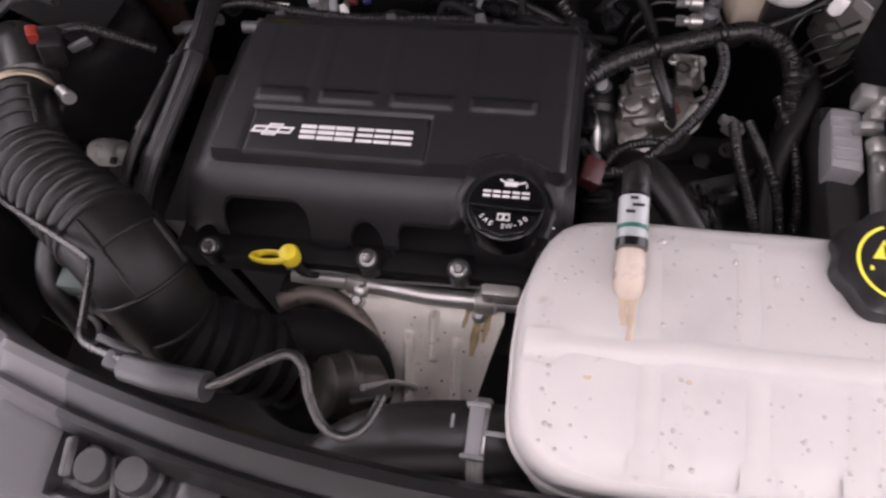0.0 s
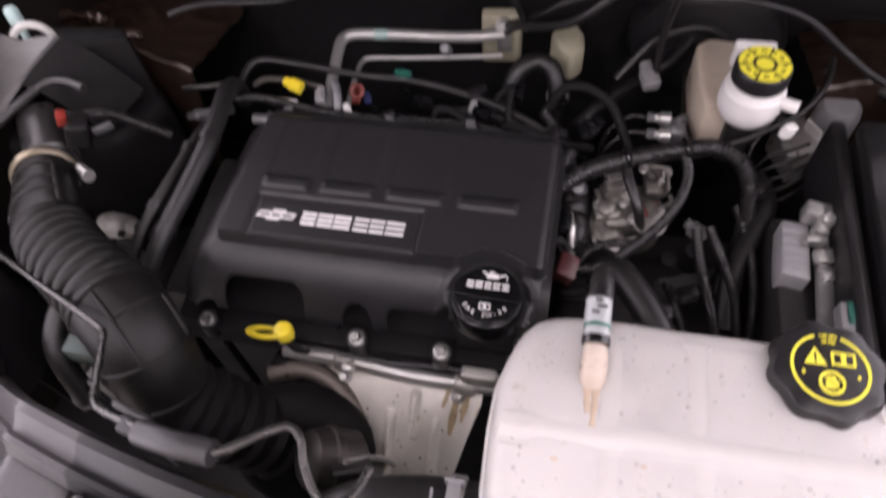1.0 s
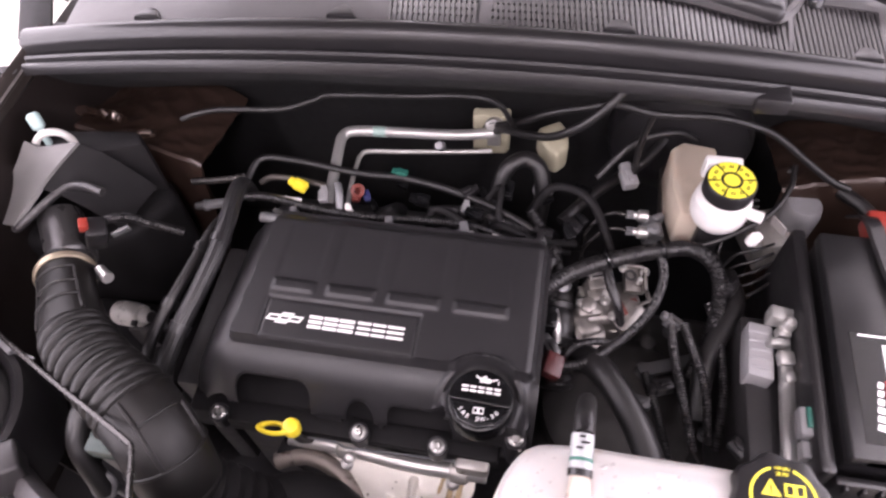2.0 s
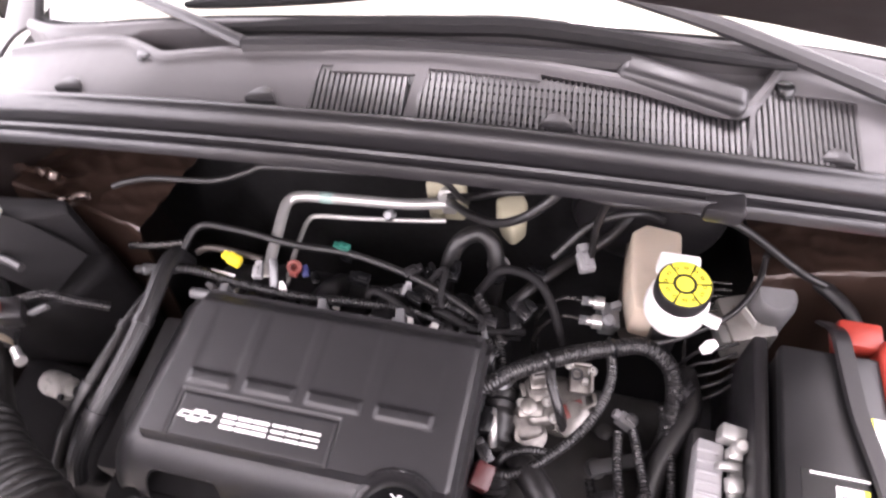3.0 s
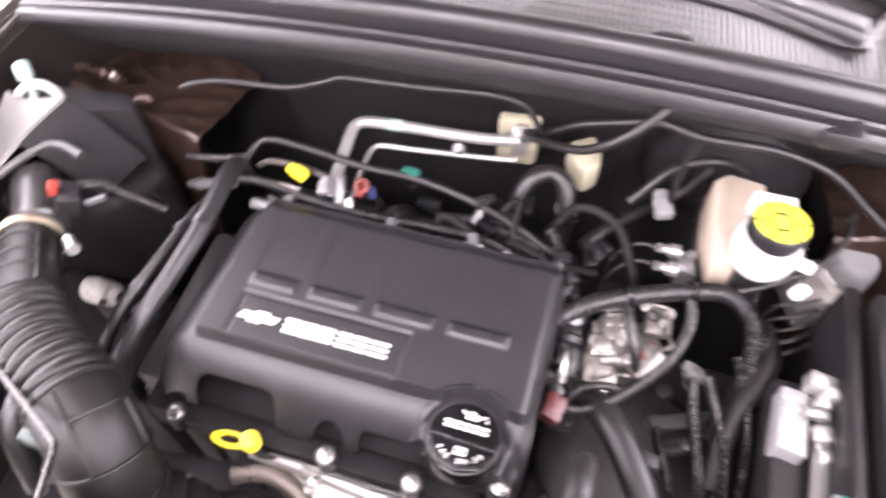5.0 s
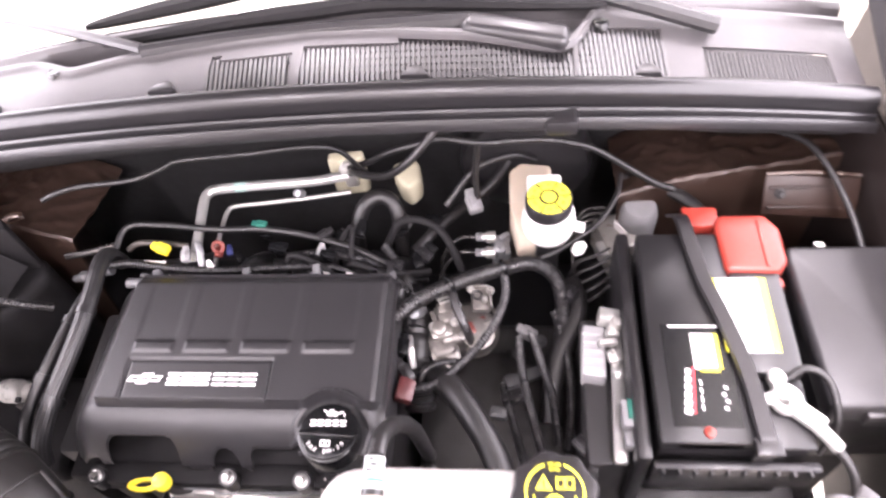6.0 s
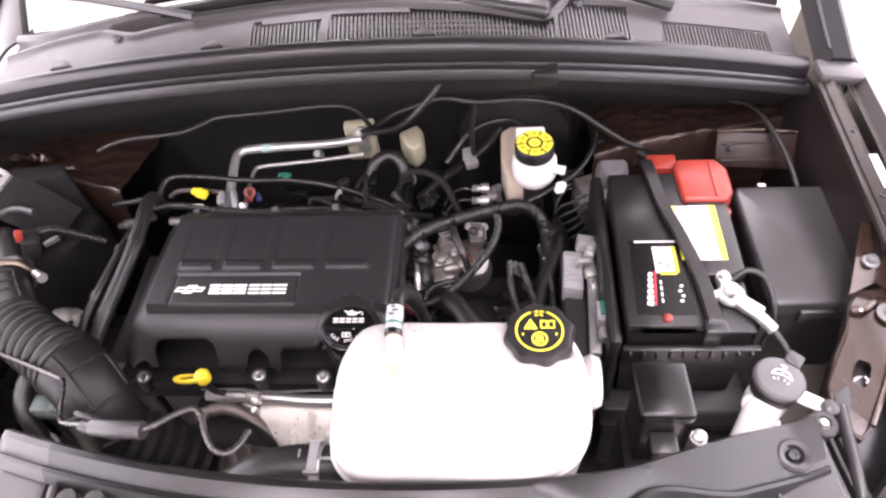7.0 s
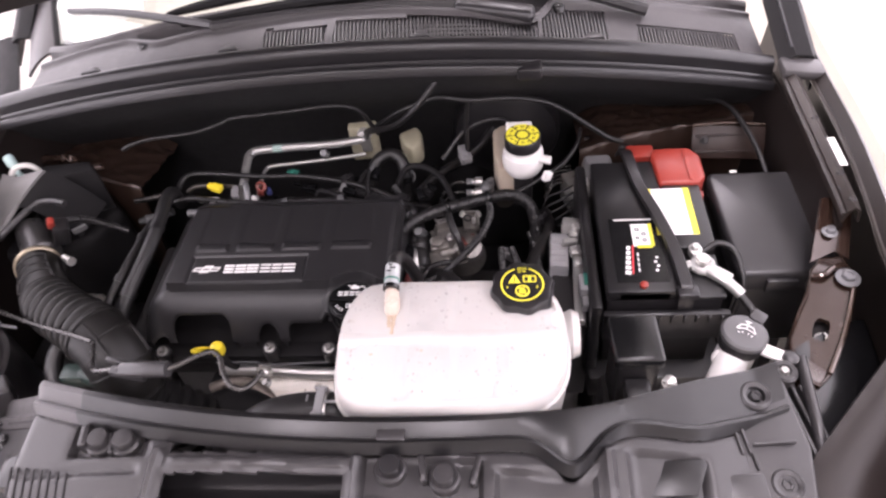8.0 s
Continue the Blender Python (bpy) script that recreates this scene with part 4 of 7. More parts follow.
M_CASING = mat("gearbox_alloy", (0.055, 0.052, 0.050), 0.5, metal=0.3, var=0.35, scale=70, bump=0.35)
part("casing", merge(span(0.14, 0.46, 0.36, 0.70, 0.42, 0.66, 0.04, 4), lathe([(0.12, 0), (0.12, 0.05), (0.09, 0.08), (0.03, 0.09)], pose(0.27, 0.48, 0.66), 32)), M_CASING, t)
for k in range(5):
    part("casing_rib", box((0.18 + 0.05 * k, 0.44, 0.675), (0.008, 0.12, 0.03), 0.003, (0, 0, 10 * k)), M_CASING, t)
for gx, gy, gz, gr in ((0.20, 0.42, 0.70, 0.014), (0.33, 0.42, 0.69, 0.012), (0.38, 0.52, 0.68, 0.016), (0.24, 0.39, 0.69, 0.010), (0.31, 0.60, 0.70, 0.014), (0.42, 0.62, 0.68, 0.012)):
    part("casing_boss", lathe([(gr * 1.3, -0.05), (gr * 1.3, 0.0), (gr, 0.004), (gr * 0.9, 0.018), (gr * 0.5, 0.02)], pose(gx, gy, gz, 6), 16), M_CASING, t)
for gx, gy, gz in ((0.18, 0.40, 0.69), (0.28, 0.37, 0.69), (0.36, 0.39, 0.70), (0.40, 0.46, 0.70), (0.42, 0.56, 0.70), (0.35, 0.63, 0.70)):
    part("casing_bolt", bolt_head(pose(gx, gy, gz, 8), 0.009), M_MGREY, t, "dull bolt")
part("shift_lever", merge(box((0.335, 0.545, 0.745), (0.10, 0.022, 0.012), 0.004, (0, 8, 24)), lathe([(0.016, -0.07), (0.016, 0.012), (0.010, 0.016)], pose(0.30, 0.53, 0.735), 18)), M_MGREY, t, "dull metal shift lever")

# engine cover
PLX0, PLX1, PLY0, PLY1 = -0.267, 0.134, 0.388, 0.586
CAP = (0.073, 0.350)
RIBS = [(-0.2255, -0.169), (-0.150, -0.086), (-0.067, 0.001), (0.022, 0.091)]


def rbox_sd(x, y, cx, cy, hx, hy, r):
    """Signed distance to a rounded box, negative inside."""
    qx, qy = abs(x - cx) - hx + r, abs(y - cy) - hy + r
    return math.hypot(max(qx, 0), max(qy, 0)) + min(max(qx, qy), 0) - r


def cover_z(x, y):
    xl = PLX0 + 0.04 * (y - 0.388)
    cap = math.hypot(x - CAP[0], y - CAP[1])
    corner = -rbox_sd(x, y, (xl + PLX1) / 2, 0.55, (PLX1 - xl) / 2, 0.55 - PLY0, 0.010)
    d = min(corner, cap - 0.052)
    ox, oy = max(0.0, xl - x), max(0.0, PLY0 - y)
    out = math.hypot(ox, oy)
    skirt = 0.950 - 0.012 * (out / 0.066) - 0.075 * max(0.0, out / 0.066) ** 2.2
    if cap < 0.062:
        skirt = max(skirt, 0.940 - 0.02 * step((cap - 0.045) / 0.016))
    z = skirt + (0.968 - skirt) * step(d / 0.006 + 0.3)
    z += 0.0045 * step((0.060 - cap) / 0.004) * step((cap - 0.047) / 0.004) * step((y - 0.345) / 0.015)
    for a, b in RIBS:
        z += 0.0036 * boxin(x, y, a, b, 0.461, 0.478, 0.008) * step((y - 0.458) / 0.008)
        z -= 0.0008 * boxin(x, y, a - 0.001, b + 0.001, 0.480, 0.62, 0.010)
    z -= 0.0040 * (boxin(x, y, -0.227, -0.018, 0.390, 0.452, 0.003) - boxin(x, y, -0.2235, -0.0215, 0.3935, 0.4485, 0.003))
    z -= 0.0012 * boxin(x, y, -0.2235, -0.0215, 0.3935, 0.4485, 0.003)
    z -= 0.010 * step((y - 0.575) / 0.02) + 0.004 * step((x - 0.122) / 0.01)
    return z


def notch(x, y):
    """Distance to the nearest notch in the front edge, negative inside."""
    return min(rbox_sd(x, y, -0.203, 0.325, 0.052, 0.031, 0.018), rbox_sd(x, y, -0.085, 0.320, 0.020, 0.026, 0.0195), rbox_sd(x, y, -0.008, 0.322, 0.040, 0.024, 0.010), rbox_sd(x, y, -0.29, 0.31, 0.024, 0.026, 0.012))


NX, NY = 230, 126
bm = bmesh.new()
g = []
for i in range(NX):
    x = -0.328 + 0.470 * i / (NX - 1)
    g.append([])
    for j in range(NY):
        y = 0.330 + 0.268 * j / (NY - 1)
        # round the front corner in plan
        yy = y + 0.02 * step((-0.285 - x) / 0.05) * (1 - (y - 0.33) / 0.268)
        g[-1].append(bm.verts.new((x, yy, cover_z(x, yy))))
for i in range(NX - 1):
    for j in range(NY - 1):
        bm.faces.new((g[i][j], g[i + 1][j], g[i + 1][j + 1], g[i][j + 1]))
bmesh.ops.delete(bm, geom=[f for f in bm.faces if notch(*f.calc_center_median()[:2]) < 0], context="FACES")
rim = [e for e in bm.edges if e.is_boundary]
# round the notches: bring their edge onto the true outline
for v in {w for e in rim for w in e.verts}:
    for _ in range(3):
        n0 = notch(v.co.x, v.co.y)
        if abs(n0) < 0.004 and v.co.y > 0.3305:
            gx, gy = (notch(v.co.x + 1e-4, v.co.y) - n0) * 1e4, (notch(v.co.x, v.co.y + 1e-4) - n0) * 1e4
            v.co.x, v.co.y = v.co.x - n0 * gx, v.co.y - n0 * gy
            v.co.z = cover_z(v.co.x, v.co.y)
r = bmesh.ops.extrude_edge_only(bm, edges=rim)
for v in [v for v in r["geom"] if isinstance(v, bmesh.types.BMVert)]:
    v.co.z = v.co.z - 0.007 if notch(v.co.x, v.co.y) < 0.006 else min(v.co.z - 0.006, 0.862)
cover = thing("engine_cover", (-0.1, 0.46, 0.862), "black moulded plastic engine cover with four ribs and a badge", "engine cover")
shell = part("shell", bm, M_COVER, cover)
# badge: plain blocks in place of lettering
by, bz = 0.4205, 0.9685
for x0, x1, bar in ((-0.1625, -0.1445, 0.0056), (-0.1425, -0.1235, 0.0056), (-0.1220, -0.1015, 0.0056), (-0.0975, -0.0795, 0.0045), (-0.0775, -0.0600, 0.0045), (-0.0580, -0.0355, 0.0045)):
    part("badge_block", merge(*[box(((x0 + x1) / 2, by + k * (0.0185 - bar * 0.8) / 2, bz), (x1 - x0, bar * 0.8, 0.0016), 0.0004) for k in (-1, 0, 1)]), M_WINK, shell, "plain white badge bars")
em = merge(frame_block(0.046, 0.0085, 0.0022, pose(-0.195, by, bz)), frame_block(0.016, 0.0155, 0.0022, pose(-0.195, by, bz + 0.0002)))
for v in em.verts:
    v.co.x += 0.5 * (v.co.y - by)
part("emblem", em, M_WINK, shell, "plain white outlined emblem")

# oil filler cap
oc = thing("oil_cap", (*CAP, 0.93), "round black oil filler cap with white markings", "oil cap")
oc.scale = (1.12, 1.12, 1.0)
cz = 0.966
capm = pose(CAP[0], CAP[1], 0.0)
part("cap", lathe([(0.030, 0.925), (0.036, 0.932), (0.0365, 0.958), (0.035, 0.963), (0.031, cz - 0.001), (0.001, cz)], capm, 48), M_GLOSS, oc)
part("grip", merge(box((CAP[0], CAP[1] - 0.004, cz + 0.003), (0.066, 0.006, 0.008), 0.0025, (0, 0, -3)), prism([(CAP[0] - 0.031, CAP[1] - 0.007), (CAP[0] + 0.031, CAP[1] - 0.009), (CAP[0] + 0.02, CAP[1] - 0.028), (CAP[0], CAP[1] - 0.0335), (CAP[0] - 0.02, CAP[1] - 0.028)], cz - 0.004, cz + 0.003, 0.002)), M_GLOSS, oc)
for k in range(5):
    part("brand_bar", merge(*[box((CAP[0] - 0.018 + 0.0088 * k, CAP[1] + 0.0105 + dy, cz + 0.0008), (0.0072, 0.0026, 0.001), 0.0003) for dy in (-0.0024, 0.0022)]), M_WINK, oc, "plain white bars")
can = merge(box((0, 0, 0), (0.012, 0.005, 0.0008), 0), box((0.0095, 0.0015, 0), (0.008, 0.0015, 0.0008), 0, (0, 0, 20)), box((-0.008, 0.003, 0), (0.006, 0.0015, 0.0008), 0, (0, 0, -30)), box((-0.001, 0.0042, 0), (0.005, 0.0015, 0.0008), 0), box((0.0145, -0.001, 0), (0.0012, 0.004, 0.0008), 0))
can.transform(pose(CAP[0] + 0.003, CAP[1] + 0.0215, cz + 0.0008))
part("oil_symbol", can, M_WINK, oc, "white oil can symbol")
bk = merge(frame_block(0.0055, 0.007, 0.0011, pose(-0.0029, 0, 0), 0.001), frame_block(0.0055, 0.007, 0.0011, pose(0.0029, 0, 0), 0.001))
bk.transform(pose(CAP[0], CAP[1] - 0.0145, cz + 0.0036))
part("manual_symbol", bk, M_WINK, oc, "white handbook symbol")
for k, ch in enumerate("SAE 5W-30"):
    if ch != " ":
        a = radians(-90 + (k - 4) * 12.5)
        part("letter", words(ch, 0.0066, pose(CAP[0] + 0.0255 * math.cos(a), CAP[1] + 0.0015 + 0.0255 * math.sin(a), cz + 0.0036, 0, 0, math.degrees(a) + 90)), M_WINK, oc)

# cover bolts
for k, (x, y, z) in enumerate([(-0.282, 0.32, 0.868), (-0.085, 0.32, 0.876), (0.02, 0.318, 0.876), (0.118, 0.335, 0.90), (-0.255, 0.605, 0.93)]):
    single("cover_bolt", bolt_head(pose(x, y, z, 14), 0.0069), M_BOLT, "zinc flange bolt beside the engine cover", "bolt", group="cover bolts")
    single("grommet", lathe([(0.0075, -0.004), (0.0128, -0.004), (0.0128, 0.0005), (0.0115, 0.0018), (0.0095, 0.0018)], pose(x, y, z, 14), 20), M_BLACK, "black rubber grommet under a cover bolt", "grommet", group="cover grommets")
    if k in (3, 4):
        single("bolt_boss", lathe([(0.014, -0.06), (0.014, 0.0)], pose(x, y, z), 18), M_BLACK, "black bolt boss on the cam cover", "boss")

# dipstick
t = thing("dipstick", (-0.19, 0.315, 0.80), "yellow plastic dipstick with a ring handle", "dipstick")
ring = torus((-0.2, 0.308, 0.890), 0.0185, 0.0055, (-25, 0, 0))
for v in ring.verts:
    v.co.y = 0.308 + (v.co.y - 0.308) * 0.55
part("ring", ring, M_YELLOW, t)
part("knob", lathe([(0.006, -0.012), (0.0115, -0.008), (0.0125, 0.004), (0.010, 0.009), (0.003, 0.011)], pose(-0.178, 0.313, 0.888), 20), M_YELLOW, t)
part("guide_tube", tube([(-0.178, 0.313, 0.882), (-0.175, 0.315, 0.84), (-0.165, 0.34, 0.78)], 0.006), M_DARK, t)

# heat shield over the exhaust manifold, with the coolant pipe above it
M_MANI = mat("brown_scorched_iron", (0.19, 0.165, 0.145), 0.45, metal=0.6, var=0.4, scale=50, bump=0.4, stain=(0.58, (0.05, 0.032, 0.022)))
t = thing("heat_shield", (-0.03, 0.25, 0.62), "dull stained metal heat shield below the engine cover", "heat shield")
rows = []
for share in np.linspace(0, 1, 110):
    row = []
    for v in np.linspace(0, 1, 60):
        u = -0.185 + share * (0.185 + min(0.07, 0.0776 - 0.0425 * v))
        y, z = 0.315 - 0.125 * v, 0.795 - 0.10 * v ** 1.5 - 0.03 * step((-0.12 - u) / 0.05) + 0.0015 * noise.noise(Vector((u * 30, v * 5, 0)))
        b = 0
        for gx, v0, v1 in ((-0.0435, 0.33, 1), (-0.0135, 0.12, 0.56), (0.0158, 0.34, 1)):
            b += 0.012 * math.exp(-((u - gx) / 0.0046) ** 4) * step((v - v0) / 0.05) * step((v1 - v) / 0.05)
        row.append((u, y - b * 0.8, z + b))
    rows.append(row)
hs = sheet(rows)
bmesh.ops.delete(hs, geom=[f for f in hs.faces if math.hypot(f.calc_center_median().x + 0.165, (f.calc_center_median().y - 0.213)) < 0.088], context="FACES")
bmesh.ops.solidify(hs, geom=hs.faces[:], thickness=0.002)
part("shield", hs, M_SHIELD, t)
part("rolled_rim", tube([(-0.165 + 0.088 * math.cos(radians(a)), 0.213 + 0.088 * math.sin(radians(a)), 0.797 - 0.10 * max(0, (0.315 - 0.213 - 0.088 * math.sin(radians(a))) / 0.125) ** 1.5) for a in range(-10, 122, 10)], 0.0125, seg=14), M_MANI, t, "dark rolled rim round the turbocharger")
M_OIL = mat("baked_oil", (0.40, 0.30, 0.17), 0.35, var=0.4, scale=120)
for ox, ow, ol in ((0.040, 0.0065, 0.42), (0.053, 0.005, 0.30), (0.028, 0.004, 0.2)):
    run_of_oil = sheet([[(ox - 0.006 * v + ow * s * (1 - 0.55 * v) * (1 + 0.25 * math.sin(9 * v + 40 * ox)), 0.315 - 0.125 * (0.06 + ol * v), 0.795 - 0.10 * (0.06 + ol * v) ** 1.5 + 0.0016 + 0.0006 * (1 - s * s)) for s in (-1, -0.5, 0, 0.5, 1)] for v in np.linspace(0, 1, 10)])
    part("oil_run", run_of_oil, M_OIL, t, "brown baked oil run")
part("shield_bolt", bolt_head(pose(-0.11, 0.30, 0.792, 20), 0.007), M_BOLT, t)
part("shield_bolt", bolt_head(pose(0.04, 0.298, 0.79, 20), 0.007), M_BOLT, t)
t = thing("coolant_pipe", (-0.06, 0.312, 0.79), "dull metal coolant pipe along the engine front", "pipe")
part("pipe", tube([(-0.195, 0.322, 0.802), (-0.11, 0.318, 0.808), (-0.02, 0.310, 0.808), (0.085, 0.310, 0.81)], 0.0112, seg=18), M_STEEL, t)
for jx, jy in ((-0.11, 0.318), (0.048, 0.310)):
    part("joint", lathe([(0.0115, -0.014), (0.015, -0.011), (0.0165, 0.0), (0.015, 0.011), (0.0115, 0.014)], along((jx, jy, 0.808), (jx + 0.09, jy - 0.004, 0.808)), 20), M_CAST, t)
part("bracket", box((0.065, 0.318, 0.83), (0.045, 0.03, 0.03), 0.006), M_CAST, t)
part("stud", lathe([(0.007, 0), (0.007, 0.02), (0.004, 0.022)], pose(-0.10, 0.306, 0.815, 30), 8), M_STEEL, t)
# turbo and its actuator
t = thing("turbocharger", (-0.12, 0.2, 0.62), "sooty dark turbocharger with round actuator", "turbocharger")
part("housing", torus((-0.155, 0.215, 0.76), 0.062, 0.034, (60, 10, 0), 30, 14), M_TRIM, t)
part("actuator", lathe([(0.012, -0.05), (0.034, -0.034), (0.037, -0.006), (0.040, -0.004), (0.040, 0.004), (0.037, 0.006), (0.035, 0.026), (0.028, 0.032), (0.010, 0.034)], along((-0.10, 0.19, 0.82), (-0.15, 0.17, 0.86)), 28), M_TURBO, t, "grey-brown steel actuator can")
part("actuator_rod", tube([(-0.07, 0.18, 0.86), (-0.045, 0.2, 0.82), (-0.03, 0.21, 0.77)], 0.004), M_STEEL, t)
part("outlet", tube([(-0.21, 0.31, 0.80), (-0.165, 0.30, 0.795), (-0.125, 0.265, 0.775), (-0.10, 0.2, 0.72)], 0.017, seg=12), M_TRIM, t)
part("actuator_bracket", box((-0.06, 0.175, 0.86), (0.045, 0.006, 0.05), 0.002, (30, 10, 20)), M_DARK, t)

# upper radiator hose
t = thing("radiator_hose", (0.05, 0.12, 0.95), "thick black rubber radiator hose with a spring clamp", "hose")
part("hose", tube([(-0.075, 0.06, 0.93), (-0.045, 0.075, 0.995), (0.0, 0.098, 1.025), (0.05, 0.110, 1.03), (0.10, 0.115, 1.02), (0.15, 0.13, 0.99)], 0.0285, seg=20), M_RUBBER, t)
part("print_mark", box((0.062, 0.118, 1.0585), (0.0022, 0.010, 0.0008), 0), M_LGREY, t, "faded print bar")
cl = part("clamp", merge(*[tube([Vector((0.0815 + dx, 0.112 + 0.0305 * math.cos(a), 1.026 + 0.0305 * math.sin(a))) for a in np.linspace(0, 2 * math.pi, 25)], 0.0028, straight=True, seg=6) for dx in (-0.004, 0.0, 0.004)]), M_STEEL, t, "grey spring clamp")
part("clamp_ear", merge(box((0.080, 0.112, 1.0605), (0.012, 0.04, 0.005), 0.002), box((0.080, 0.093, 1.059), (0.018, 0.004, 0.010), 0.0015), box((0.080, 0.131, 1.059), (0.018, 0.004, 0.010), 0.0015), box((0.094, 0.112, 1.058), (0.018, 0.004, 0.003), 0.001)), M_LGREY, cl)
t = thing("lower_hose", (0.02, 0.06, 0.82), "black rubber hose below the radiator hose", "hose")
part("hose", tube([(-0.1, 0.05, 0.86), (-0.02, 0.075, 0.93), (0.06, 0.08, 0.95), (0.14, 0.07, 0.93)], 0.026, seg=16), M_RUBBER, t)

# ---- coolant tank ----
t = thing("coolant_tank", (0.26, 0.17, 0.93), "milky white plastic coolant tank with moulded panels", "coolant tank")
OUT = smooth([(0.110, 0.17, 0), (0.114, 0.215, 0), (0.135, 0.258, 0), (0.18, 0.268, 0), (0.25, 0.268, 0), (0.325, 0.268, 0), (0.38, 0.262, 0), (0.408, 0.235, 0), (0.417, 0.18, 0), (0.411, 0.130, 0), (0.384, 0.094, 0), (0.33, 0.077, 0), (0.22, 0.072, 0), (0.15, 0.074, 0), (0.118, 0.098, 0), (0.110, 0.13, 0)], 4)
ctr = Vector((0.262, 0.17, 0))
OUT = OUT[:-1]


def tank_top(x, y):
    z = 1.128 - 0.16 * max(0, 0.17 - y) - 0.02 * max(0, y - 0.2)
    z -= 0.003 * step((0.161 - y) / 0.01)
    z -= 0.010 * step((x - 0.32) / 0.02) * step((y - 0.20) / 0.02)
    return z


bm = bmesh.new()
rings = []
for s, k in [(a, 1) for a in np.linspace(0.03, 0.88, 26)]:
    rings.append([bm.verts.new((ctr.x + (p.x - ctr.x) * s, ctr.y + (p.y - ctr.y) * s, tank_top(ctr.x + (p.x - ctr.x) * s, ctr.y + (p.y - ctr.y) * s) - 0.004 * step((s - 0.7) / 0.2))) for p in OUT])
for s, dz in [(0.915, -0.006), (0.945, -0.0095), (0.968, -0.015), (0.985, -0.023), (0.992, -0.032), (0.993, -0.046), (1.012, -0.048), (1.012, -0.054), (0.993, -0.056), (0.985, -0.10), (0.96, -0.145), (0.90, -0.165), (0.5, -0.17), (0.03, -0.17)]:
    rings.append([bm.verts.new((ctr.x + (p.x - ctr.x) * s, ctr.y + (p.y - ctr.y) * s, 1.125 - 0.12 * max(0, 0.17 - p.y) + dz)) for p in OUT])
n = len(OUT)
for a, b in zip(rings, rings[1:]):
    for i in range(n):
        bm.faces.new((a[i], a[(i + 1) % n], b[(i + 1) % n], b[i]))
bm.faces.new(rings[0])
bm.faces.new(rings[-1][::-1])
tank = part("body", bm, M_TANK, t)
part("side_lug", lathe([(0.005, -0.012), (0.026, -0.010), (0.030, 0.0), (0.026, 0.010), (0.005, 0.012)], pose(0.424, 0.215, 1.055, 0, 90, 0) @ Matrix.Diagonal((1, 1.2, 1, 1)), 24), M_TANK, t)
part("foot", box((0.394, 0.090, 0.962), (0.07, 0.05, 0.04), 0.006, (0, 0, 28)), M_LGREY, t, "pale bracket foot")
part("spigot", tube([(0.186, 0.203, 1.1235), (0.186, 0.208, 1.1295), (0.186, 0.217, 1.1365), (0.185, 0.232, 1.144)], 0.0104, shape=lambda s: 0.86 + 0.16 * math.sin(math.pi * min(1, 0.2 + s * 0.8)) - 0.08 * s, seg=18), M_AMBER, t, "spigot stained with orange coolant")
for sx, ye in ((-1, 0.177), (1, 0.167)):
    part("coolant_streak", sheet([[(0.186 + sx * (0.0034 - 0.0012 * (k / 12) ** 2) + s * (0.0052 - 0.0026 * k / 12 + 0.0007 * math.sin(k * 1.7 + sx)), 0.209 + (ye - 0.209) * k / 12, tank_top(0.186, 0.209 + (ye - 0.209) * k / 12) - 0.0005 + 0.0014 * (1 - s * s)) for s in (-1, -0.6, -0.2, 0.2, 0.6, 1)] for k in range(13)]), M_STREAK, t, "dried orange coolant run")
for sx, sy, sr in ((0.163, 0.142, 0.0036), (0.228, 0.146, 0.0026)):
    part("coolant_spot", lathe([(1.0, 0.0), (0.8, 0.16), (0.4, 0.2), (0.05, 0.16)], Matrix.Translation((sx, sy, tank_top(sx, sy) - 0.0002)) @ Matrix.Diagonal((sr, sr * 0.7, sr, 1)), 12), M_STREAK, tank, "dried orange spot")
part("neck", lathe([(0.034, 1.085), (0.034, 1.118)], pose(0.358, 0.236, 0), 32), M_TANK, t)
for pts in [[(gx, lo + (hi - lo) * k / 14) for k in range(15)] for gx, lo, hi in ((0.201, 0.166, 0.246), (0.265, 0.168, 0.247), (0.203, 0.084, 0.160), (0.271, 0.082, 0.162), (0.331, 0.084, 0.162))] + [[(0.120 + 0.285 * k / 40, 0.159 + 0.005 * step((0.120 + 0.285 * k / 40 - 0.19) / 0.03)) for k in range(41)]]:
    m = len(pts) - 1
    rows = []
    for k, (x, y) in enumerate(pts):
        ex, ey = pts[min(k + 1, m)][0] - pts[max(k - 1, 0)][0], pts[min(k + 1, m)][1] - pts[max(k - 1, 0)][1]
        ln = math.hypot(ex, ey)
        fade = min(1, k * 6 / m, (m - k) * 6 / m)
        rows.append([(x - ey / ln * s * 0.011, y + ex / ln * s * 0.011, tank_top(x - ey / ln * s * 0.011, y + ex / ln * s * 0.011) - 0.0003 + 0.0010 * fade * (1 - s * s) ** 2) for s in (-1, -0.85, -0.7, -0.5, -0.25, 0, 0.25, 0.5, 0.7, 0.85, 1)])
    part("rib", sheet(rows), M_TANKRIB, tank, "thicker white web")
random.seed(5)
dm = mesh_of("droplet", lathe([(1, 0.0), (0.85, 0.25), (0.45, 0.4), (0.02, 0.45)], seg=10), M_TANKLO)
